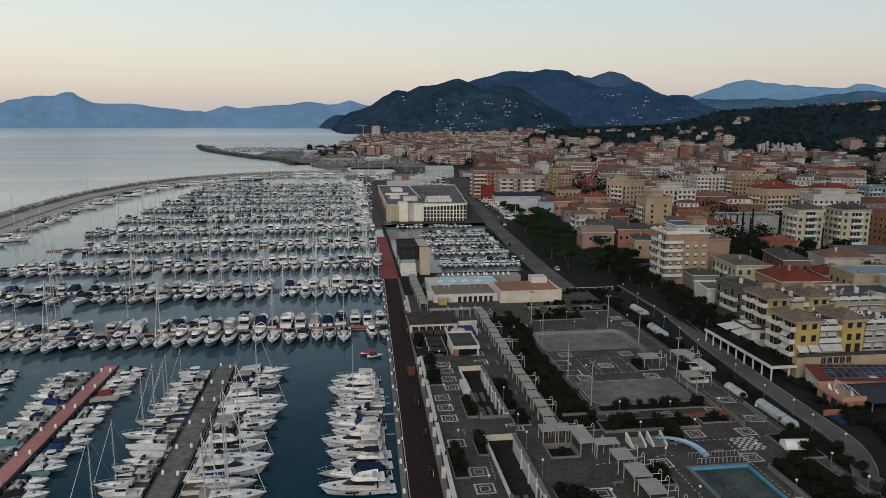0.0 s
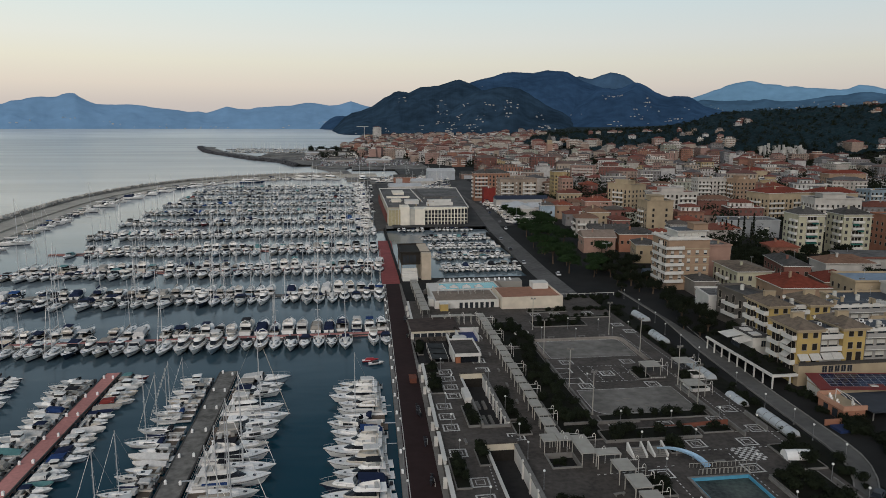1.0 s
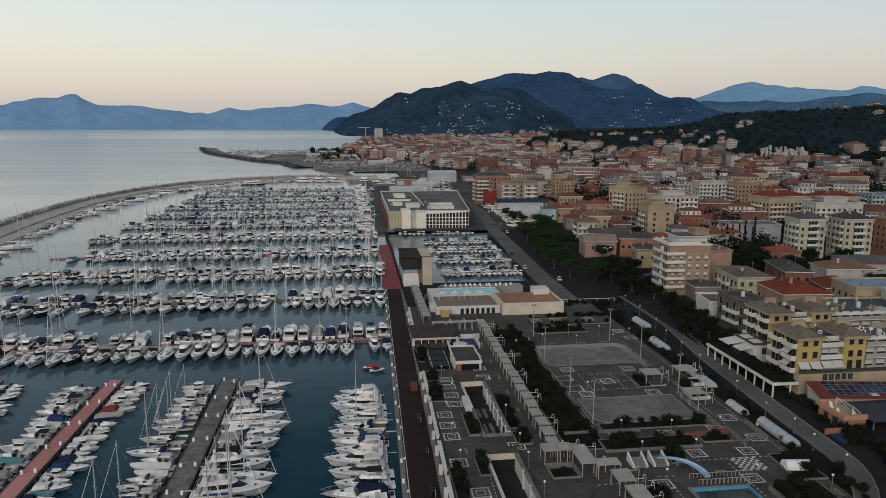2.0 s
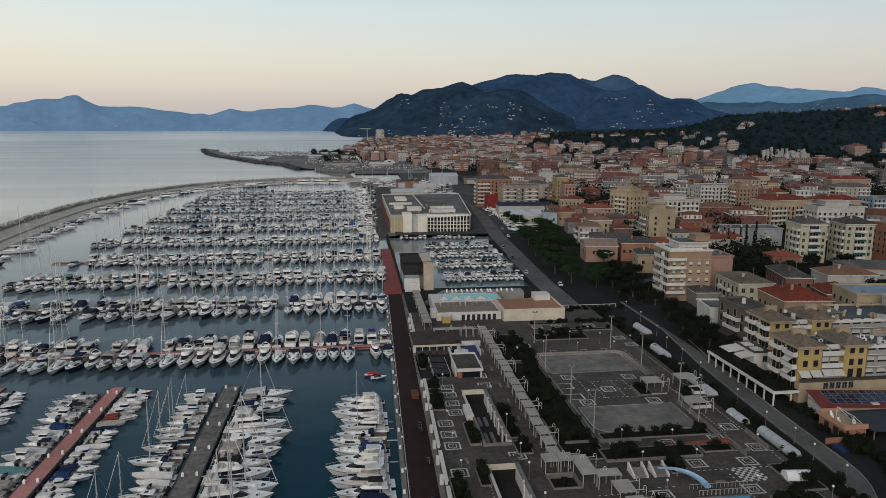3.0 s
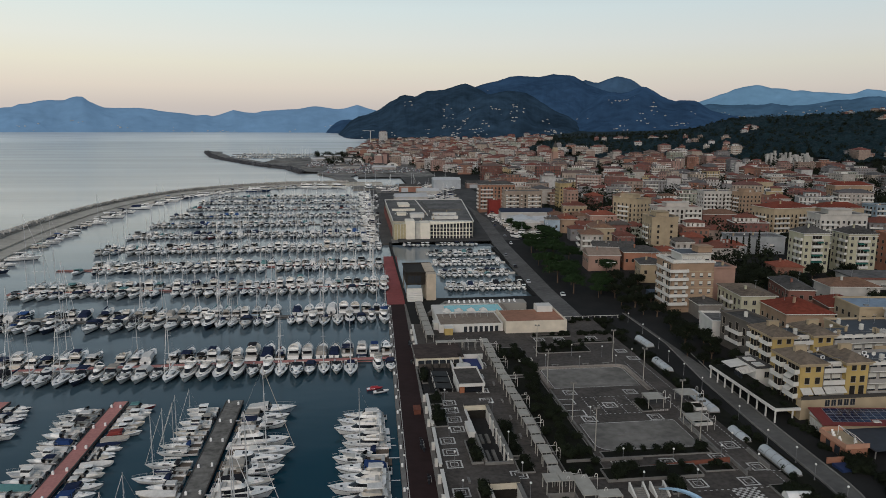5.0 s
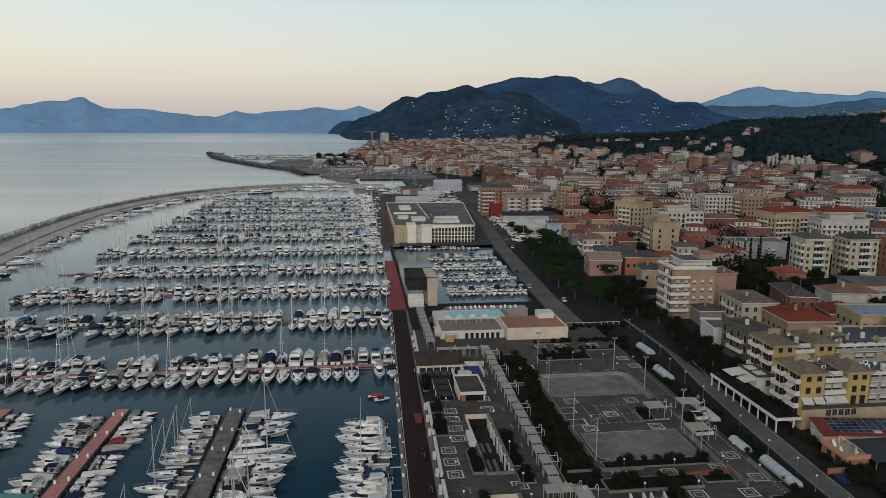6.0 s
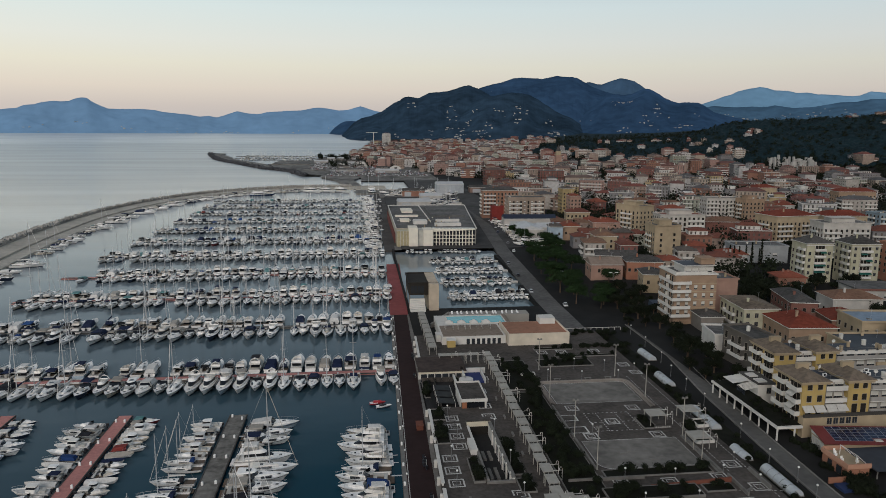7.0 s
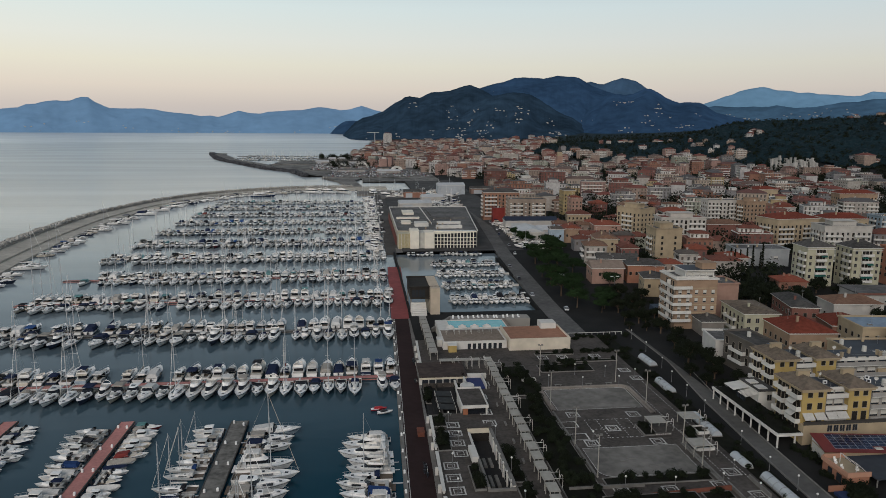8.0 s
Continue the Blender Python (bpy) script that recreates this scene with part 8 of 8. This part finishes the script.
# tree belts along the streets and the river
GROVES = [(rnd(-70, 40), rnd(1290, 1640)) for _ in range(46)] + [(rnd(-6, 60), rnd(1760, 2250)) for _ in range(24)] + [(rnd(-104, 8), rnd(1690, 1745)) for _ in range(60)]
for x0, y0, x1, y1, n, wide in ((322, 1048, 435, 1044, 46, 14), (393, 877, 443, 874, 26, 12), (575, 915, 640, 900, 40, 16), (242, 915, 273, 914, 18, 10), (470, 700, 560, 690, 30, 8), (300, 620, 372, 612, 24, 7), (205, 560, 250, 552, 20, 7),
                                (640, 1060, 760, 1070, 50, 25), (300, 330, 330, 318, 12, 8), (150, 300, 196, 300, 18, 7), (180, 470, 240, 462, 18, 6)):
    for _ in range(n):
        k = random.random()
        x, y = x0 + (x1 - x0) * k + rnd(-4, 4), y0 + (y1 - y0) * k + rnd(-wide, wide)
        if claim(x, y, 3.5, -2.5):
            GROVES.append((x, y))
for y0, y1, tries in ((185, 520, 1500), (520, 900, 2400), (900, 1400, 3600), (1400, 2000, 3600), (2000, 2950, 3600)):
    for _ in range(tries):
        y = y0 + (y1 - y0) * math.sqrt(random.random())
        x0 = west_edge(y)
        x = rnd(x0, .93 * y + 40)
        if not (840 < y < 990 and x < 165):
            town_house(x, y)
# trees take the plots that are left
for _ in range(9000):
    y = rnd(190, 2000)
    x = rnd(west_edge(y), .93 * y + 40)
    if claim(x, y, 3.0, .2):
        TREES.append((x, y))

# landmarks of the skyline
blocks.add(200, 765, 27, 14, 25, -4, "flat", 3)
blocks.add(228, 762, 34, 14, 18, -4, "hip", 3)
blocks.add(128, 1184, 15, 12, 19, 0, "flat", 6)
blocks.add(84, 2727, 32, 20, 42, 0, "flat", 15, FIRST_PAINT + 2)
# villas on the slopes of the near hill
for az0, r0, n, wide, deep in ((27.5, 1420, 5, 2.0, 60), (30.2, 1500, 5, .6, 40), (38.0, 1290, 6, 1.5, 30), (38.6, 1560, 3, .6, 20), (29.0, 1330, 4, 1.5, 40), (24.5, 1500, 9, 2.5, 60), (36.6, 1730, 2, .3, 5), (38.3, 1740, 2, .4, 5), (20, 1640, 6, 1.4, 10)):
    for _ in range(n):
        az, r = radians(az0 + rnd(-wide, wide)), r0 + rnd(-deep, deep)
        x, y = r * math.sin(az), r * math.cos(az)
        blocks.add(x, y, rnd(8, 15), 9, rnd(8, 12), rnd(-30, 0), random.choice(("flat", "hip", "hip")), height(x, y) - .5)
blocks.finish("far town houses with terracotta and flat roofs")
church = thing("church_tower", "brick church tower with a pale pointed spire", "church", pose(296, 1040, 6))
part("tower", MB().box(0, 0, -3, 8, 8, 30), PINK, church)
part("belfry", MB().box(-.6, -.6, 30, 8.6, 8.6, 31).box(.8, .8, 31, 7.2, 7.2, 36), CREAM, church)
part("spire", MB().prism([(.8, .8, 36), (7.2, .8, 36), (7.2, 7.2, 36), (.8, 7.2, 36)], [(3.9, 3.9, 46), (4.1, 3.9, 46), (4.1, 4.1, 46), (3.9, 4.1, 46)]), slate_m, church)
crane = thing("tower_crane", "thin grey tower crane beyond the roofs", "crane", pose(50, 2700, 15))
part("mast", MB().box(-1, -1, 0, 1, 1, 48), steel_m, crane)
part("jib", MB().box(-28, -.7, 46, 16, .7, 47.5), steel_m, crane)

# marquees, sheds and parked cars on the land of the far harbour
for x, y, w, d, h in ((-46, 1350, 17, 24, 6), (-14, 1345, 27, 22, 8.5), (52, 1250, 20, 16, 6)):
    tent = thing("marquee", "white arched marquee beside the far harbour", "tent", pose(x, y, 3.2), "marquees")
    arc = [(w / 2 - w / 2 * math.cos(math.pi * i / 10), h * math.sin(math.pi * i / 10)) for i in range(11)]
    part("canopy", MB().prism([(a, 0, b) for a, b in arc], [(a, d, b) for a, b in arc], 0, True, True), white_m, tent)
    part("door", MB().box(w * .38, -.12, 0, w * .62, -.02, h * .6), shut_m, tent)
for label, x, y, w, d, h, roof_m in (("low grey shed by the far harbour", -96, 1480, 30, 14, 5, sheet), ("long low shed by the far harbour", -30, 1480, 46, 14, 6, slate_m), ("pale storehouse by the far harbour", -74, 1580, 36, 16, 7, sheet), ("low brown storehouse by the far harbour", -20, 1600, 40, 16, 8, slate_m),
                                     ("long grey boathouse by the far harbour", -40, 1180, 44, 12, 4.5, roofgrey_m), ("low white boathouse by the far harbour", 24, 1150, 38, 12, 5, sheet)):
    hangar(label, x, y, w, d, h, wall_paint(.30, .28, .26), roof_m, rnd(-5, 5))
parked = MB()
for _ in range(420):
    x, y = rnd(-92, 40), 1250 + 17 * random.randint(0, 12) + rnd(-1, 1)
    parked.box(x, y, 3.2, x + 1.9, y + 4.2, 4.7)
solid("parked_cars", parked, mat("car_paints_far", None, .4, .1, 1, palette=((.4, (.5, .5, .5)), (.3, (.03, .03, .035)), (.2, (.2, .2, .22)), (.1, (.2, .05, .04))), island=True), "rows of parked cars on the far harbour's yard", "cars", kind="stuff")

# houses scattered over the hills
specks = SPECKS
# a walled graveyard of white tombs on the slope
for _ in range(64):
    az, r = radians(rnd(31.6, 34.9)), rnd(1215, 1265)
    x, y = r * math.sin(az), r * math.cos(az)
    w = rnd(1.5, 4.5)
    specks.box(x, y, height(x, y) - 4, x + w, y + 4, height(x, y) + rnd(6, 13) + (5 if w < 2.5 else 0))
solid("hillside_houses", specks, village_m, "small pale houses scattered over the hillsides", "houses", kind="stuff")

# woods on the near hill and trees among the far houses
woods = MB()
# one closed canopy of crowns over the hill, with clearings
hill_woods, seen = MB(), {}
for i in range(341):
    for j in range(128):
        az, r = radians(11 + .1 * i), 1060 + 7.2 * j
        x, y = r * math.sin(az), r * math.cos(az)
        z = height(x, y)
        if z - far_rise(x, y) > 19 + 7 * noise.noise(Vector((x / 70, y / 70, 3))):
            p = (x + rnd(-1, 1), y + rnd(-2, 2))
            d = noise.voronoi(Vector((p[0] / 10, p[1] / 10, 0)))[0][0]
            seen[i, j] = len(hill_woods.v)
            hill_woods.v.append((*p, z + 1 + 7.5 * max(0, 1 - d * 1.1) * rnd(.7, 1.1) + 2 * noise.noise(Vector((x / 60, y / 60, 9)))))
for i, j in seen:
    q = [(i, j), (i + 1, j), (i + 1, j + 1), (i, j + 1)]
    if all(c in seen for c in q):
        hill_woods.f.append(tuple(seen[c] for c in q))
        hill_woods.mi.append(0)
solid("hill_woods", hill_woods, hazed_leaf, "dark bluish woods covering the near hill", "trees", kind="stuff")
for x, y in GROVES:
    s = rnd(4.0, 7.5)
    leaves(woods, (x, y, height(x, y) + s * 1.0), (s * .9, s * .9, s * 1.3), 120, s * .27, .5)
for x, y in TREES:
    r = math.hypot(x, y)
    if r > 420 and random.random() < (.8 if r < 1200 else .5):
        s = rnd(4.0, 7.0)
        leaves(woods, (x, y, height(x, y) + s * .9), (s * 1.15, s * 1.15, s * 1.2), 80 if r < 900 else 34, s * (.3 if r < 900 else .45), .5)
solid("woods", woods, leaf_m, "dark green woods on the hill and between houses", "trees", kind="stuff")

near = [(rnd(228, 262), rnd(366, 388)) for _ in range(14)] + [p for p in TREES if math.hypot(*p) <= 420]
for x, y in near[:76]:
    tree(BROAD, x, y, height(x, y), rnd(.9, 1.6), "dark broadleaf tree between town houses")

# umbrella pines beside the harbour road, trees along the promenade, cypresses
for i in range(44):
    y = 262 + 205 * (i + random.random()) / 44
    lo = interp(((262, 84), (300, 86), (355, 90), (420, 96), (470, 105)), y)
    hi = interp(((262, 101), (300, 113), (355, 117), (420, 119), (470, 113)), y)
    tree(PINE, rnd(lo, hi), y, height(100, y) + rnd(-.4, .3), rnd(.85, 1.3), "umbrella pine with broad dark green crown", "pine_tree", "umbrella pines")
for x, y, s in ((101, 199, 1.5), (104.5, 206, 1.1), (106, 192, 1.2), (103, 186, 1.0), (107, 179, .9), (104, 215, 1.2), (109, 224, 1.1), (106.5, 232, 1.3), (104, 246, 1.4), (107, 256, 1.3), (102, 262, 1.2), (110, 268, 1.2),
                (104, 274, 1.1), (165, 262, 1.8), (160, 268, 1.6), (170, 270, 1.7), (175, 262, 1.5), (180, 280, 1.4), (155, 275, 1.3), (97.5, 190, .8), (98.4, 182, .8), (100, 176, .7), (112, 250, 1.0), (145, 262, 1.2)):
    tree(BROAD, x, y, height(x, y), s, "dense dark broadleaf tree beside the promenade")
for i in range(7):
    tree(CYPRESS, 190 + 3.3 * i, 338 + rnd(-2, 2), height(200, 340), rnd(1.0, 1.35), "tall narrow dark cypress", "cypress_tree", "cypresses")
for i in range(60):
    bush(rnd(90.5, 97.5) + 6.0, rnd(95, 142), 1.9, rnd(.9, 1.7), "dark shrub in an overgrown plot by the promenade")


hall = thing("flat_hall", "low hall with wide flat grey roof and red fascia", "building", pose(206, 262, 3, 0, 0, -8))
part("wall", MB().box(0, 0, -1, 34, 15, 5), WHITE, hall)
part("roof", MB().box(-.6, -.6, 5, 34.6, 15.6, 5.5), roofgrey_m, hall)
part("fascia", MB().box(-.65, -.66, 4.6, 34.6, -.6, 5.4), BRICK, hall)
for i in range(7):
    part("window", WIN["wide"], None, hall, "", pose(3 + 4.7 * i, 0, 1.6))


# cars and scooters on the roads
def car_meshes(col):
    body = MB().prism(plan(0, 4.2, 1.7, 1.5, .25, .12), plan(.05, 4.15, 1.7, 1.5, .85, .12), 0, True, True)
    glass = MB().prism(plan(.5, 3.2, 1.55, 1.4, .85, .1), plan(.9, 2.5, 1.3, 1.2, 1.3, .1), 0, False)
    roof = MB().prism(plan(.9, 2.5, 1.3, 1.2, 1.3, .1), plan(.95, 2.45, 1.25, 1.15, 1.42, .1))
    return body.mesh("body", col), glass.mesh("greenhouse", tint_m), roof.mesh("roof", col)


wheel = MB().rod((0, -.1, .32), (0, .1, .32), .32, 10).mesh("wheel", engine_m)
CARS = [(n, car_meshes(mat("car_paint_" + n, c, .3, .05, 1))) for n, c in (("white", (.6, .6, .6)), ("grey", (.2, .2, .21)), ("dark", (.03, .03, .035)), ("silver", (.4, .4, .42)), ("blue", (.03, .045, .09)))]


def car(x, y, z, turn):
    n, (body, glass, roof) = random.choice(CARS)
    ob = thing("car", "parked %s car beside the road" % n, "car", pose(x, y, z, 0, 0, turn), "parked cars")
    part("body", body, None, ob)
    part("greenhouse", glass, None, ob, "tinted car glass")
    part("roof", roof, None, ob)
    for a in (.8, 3.3):
        for b in (-.75, .75):
            part("wheel", wheel, None, ob, "", pose(a, b, 0))


for i in range(9):
    car(interp(ACCESS, 262 + 34 * i) + random.choice((-3.6, 5.8)), 262 + 34 * i + rnd(-9, 9), 2.06, 86 + rnd(-4, 4))
RACK = MB().arch((-.9, 0, 0), (.9, 0, 0), .8, .05, 7).mesh("rack", white_m)
car(82.5, 93.5, 2.06, 40)
scoot = (MB().rod((-.6, 0, .35), (.6, 0, .35), .17, 6).box(-.85, -.2, .5, .1, .2, .85).box(-.95, -.22, .85, -.5, .22, 1.15).box(.45, -.2, .3, .6, .2, 1.0).rod((.5, 0, .3), (.35, 0, 1.15), .08, 5).rod((.35, -.38, 1.15), (.35, .38, 1.15), .04, 4).mesh("body", engine_m),
         MB().rod((0, -.05, .25), (0, .05, .25), .25, 8).mesh("wheel", foul_m))
for y, dx in ((142.5, 4.9), (141.3, 5.0), (140.1, 4.9), (138.6, 5.1), (126, 5.3), (124.8, 5.2), (214, 6.0), (212.5, 6.0), (210.8, 6.1), (195, 5.7), (110, 5.2), (111.2, 5.2)):
    ob = thing("scooter", "dark parked scooter on the quay road", "scooter", pose(qx(y) + dx, y, 1.2, 0, 0, rnd(60, 120)), "parked scooters")
    part("body", scoot[0], None, ob)
    for a in (-.6, .6):
        part("wheel", scoot[1], None, ob, "", pose(a, 0, 0))
    if random.random() < .6:
        tagged(part("bicycle_rack", RACK, None, None, "", pose(qx(y) + dx + .4, y, 1.2, 0, 0, 90)), "white bent-tube stand beside parked scooters", "rack", "tube stands")
boxm = MB().box(0, 0, 0, 1.6, 3.0, 1.1).box(-.1, -.1, 1.1, 1.7, 3.1, 1.2)
solid("planter_box", boxm, mat("rust_box", (.16, .06, .04), .85, .3, 1.5), "rust-brown wooden box on the quay road", "box", at=pose(qx(158) + 4.3, 158, 1.2))
red = thing("jet_ski", "red and white jet ski moored near the quay", "jet ski", pose(1.5, 178, 0, 0, 0, 5), "")
part("hull", hull(4.4, 1.6, .8, .6), [mat("racing_red", (.36, .03, .04), .35, .1, 1), foul_m], red)
part("deck", deck(4.4, 1.6, .8, .6, 0, .5, .03), deck_m, red)
part("seat", MB().prism(plan(.8, 3.6, .8, .5, .6), plan(1.1, 3.0, .5, .3, 1.2)), mat("racing_red", None), red)

skiff = thing("jet_ski", "white and black jet ski moored beside the red one", "jet ski", pose(3.2, 175.6, 0, 0, 0, 8), "")
part("hull", hull(4.2, 1.6, .8, .6), [hull_m, foul_m], skiff)
part("deck", deck(4.2, 1.6, .8, .6, 0, 1, .03), deck_m, skiff)
part("seat", MB().prism(plan(.8, 3.0, .8, .5, .6), plan(1.1, 2.4, .5, .3, 1.1)), engine_m, skiff)

# cars parked in rows beyond the river mouth
lot = MB()
for j in range(9):
    for i in range(46):
        if random.random() < .55:
            x, y = -52 + 3.4 * i + rnd(-.3, .3), 1075 + 17 * j
            z = 3.0
            lot.box(x, y, z, x + 1.9, y + 4.3, z + .9).box(x + .2, y + .9, z + .9, x + 1.7, y + 3.2, z + 1.5)
solid("far_parked_cars", lot, mat("car_paint_far", None, .35, .05, 1, palette=((.4, (.5, .5, .5)), (.25, (.15, .15, .16)), (.2, (.03, .03, .035)), (.08, (.2, .04, .04)), (.07, (.05, .08, .16))), island=True), "rows of small parked cars by the far harbour", "cars", kind="stuff")
for i in range(5):
    hangar("low shed by the far harbour", -40 + 34 * i, 1262 + rnd(-10, 60), rnd(12, 20), 9, rnd(3, 5), GREY, slate_m, rnd(-10, 10))

# walled garden with a small pool below the apartment tower
garden_pool = thing("garden_pool", "small turquoise garden pool with pale rim", "pool", pose(110, 266, 2.0))
part("rim", MB().box(-.6, -.6, -1, 6.6, 5.6, .12), conc_m, garden_pool)
part("pool_water", MB().box(0, 0, .1, 6, 5, .14), mat("pool_water_turquoise", None), garden_pool)
solid("pool_cover", MB().prism([(0, 0, 0), (8, 0, 0), (8, 5, 0), (0, 5, 0)], [(.2, .2, 2.6), (7.8, .2, 2.6), (7.8, 4.8, 3.0), (.2, 4.8, 3.0)], 0, True, True), mat("blue_grey_sheet", (.05, .07, .10), .6, .25, .6), "blue-grey canopy beside the garden pool", "canopy", at=pose(116, 260, 2.0))
for _ in range(40):
    bush(rnd(103, 123), random.choice((rnd(254, 258), rnd(272, 276))), 2.4, rnd(1.0, 1.8), "dark hedge round a walled garden")
for x, y, s in ((98, 240, .7), (103, 236, .7), (100, 250, .8), (106, 244, .8), (124, 258, 1.3), (126, 266, 1.5), (103, 280, 1.4), (110, 284, 1.3), (118, 278, 1.2), (168, 256, 2.1), (160, 258, 1.9), (174, 252, 1.8), (166, 274, 2.2), (186, 270, 1.6), (150, 252, 1.3), (142, 236, 1.3), (146, 246, 1.5)):
    tree(BROAD, x, y, height(x, y), s, "dense dark broadleaf tree beside the gardens")

tent = thing("gazebo", "small white pointed tent under the pines", "gazebo", pose(96.2, 328.1, 2.0))
part("canopy", MB().prism([(-2.6, -2.6, 2.4), (2.6, -2.6, 2.4), (2.6, 2.6, 2.4), (-2.6, 2.6, 2.4)], [(-.1, -.1, 3.9), (.1, -.1, 3.9), (.1, .1, 3.9), (-.1, .1, 3.9)], 0, True, True), white_m, tent)
for a in (-2.4, 2.4):
    for b in (-2.4, 2.4):
        part("post", MB().cyl(a, b, 0, 2.4, .06), white_m, tent)
mast = thing("street_lamp", "tall street lamp with two white lamp heads", "lamp", pose(108.7, 285.6, 2.0))
part("pole", MB().cyl(0, 0, 0, 10, .13, .08), pole_m, mast)
for s in (-1, 1):
    part("lamp_head", MB().rod((0, 0, 9.9), (s * 1.1, 0, 10.2), .05, 5).box(s * 1.4 - .6, -.22, 10.1, s * 1.4 + .6, .22, 10.3), globe_m, mast)

# hedges and a low white fence round the dark lot beside the bathing club
for _ in range(44):
    bush(rnd(71, 94), random.choice((rnd(213, 216), rnd(226, 232))), 2.0, rnd(.8, 1.3), "black-green clipped shrub round the car park")
fence = thing("low_fence", "low white fence along the car park", "fence", pose(0, 0, 2.0))
for i in range(11):
    part("post", MB().box(70.5 + 2.2 * i, 234, 0, 70.65 + 2.2 * i, 234.15, 1.1), white_m, fence)
part("rail", MB().box(70.5, 234.02, .95, 92.7, 234.12, 1.1), white_m, fence)


# small white arched tent among the shrubs
shelter = thing("arched_tent", "small white arched tent among garden shrubs", "tent", pose(76.4, 108.6, TZ + .2, 0, 0, -6))
arch = [(1.3 * math.cos(math.pi * i / 8), 1.5 * math.sin(math.pi * i / 8)) for i in range(9)]
mb = MB()
mb.v = [(x, y, z) for x in (0, 4.6) for y, z in arch]
mb.f = [(i, i + 1, i + 10, i + 9) for i in range(8)] + [tuple(range(8, -1, -1)), tuple(range(9, 18))]
mb.mi = [0] * len(mb.f)
part("cover", mb, paint_white, shelter)
for x in (0, 2.3, 4.6):
    part("hoop", MB().arch((x, -1.33, 0), (x, 1.33, 0), 1.54, .04, 8), steel_m, shelter)

# benches and litter bins along the terrace
def bench(x, y, z, turn):
    ob = thing("bench", "plain stone bench on the terrace", "bench", pose(x, y, z, 0, 0, turn), "terrace benches")
    part("seat", MB().box(-1, -.25, .38, 1, .25, .48), conc_m, ob)
    for a in (-.8, .6):
        part("support", MB().box(a, -.2, 0, a + .2, .2, .38), conc_m, ob)


for x, y, turn in ((34.5, 150, 90), (34.5, 140, 90), (34.6, 160, 90), (34.8, 172, 90), (34.9, 185, 90), (47.5, 128, 0), (55, 184.5, 0), (64, 184.5, 0), (70, 184.5, 0), (76, 120, 30), (64, 108.5, 0), (20.2, 122, 90), (21, 167, 0), (42, 100, 10), (47, 90, 80), (75.6, 160, 90), (75.6, 172, 90)):
    bench(x, y, TZ, turn + rnd(-4, 4))
for x, y in ((57, 138.4), (59, 139.2), (62.5, 135), (64.2, 136.2)):
    solid("paving_debris", MB().box(-.9, -.25, 0, .9, .25, .12), conc_m, "loose broken slab lying on the court", "slab", "loose slabs", at=pose(x, y, TZ + .05, 0, 0, rnd(-25, 25)))
solid("shrubbery", THICKET, leaf_m, "dark green shrubs grown together along the promenade and lots", "shrubs", kind="stuff")
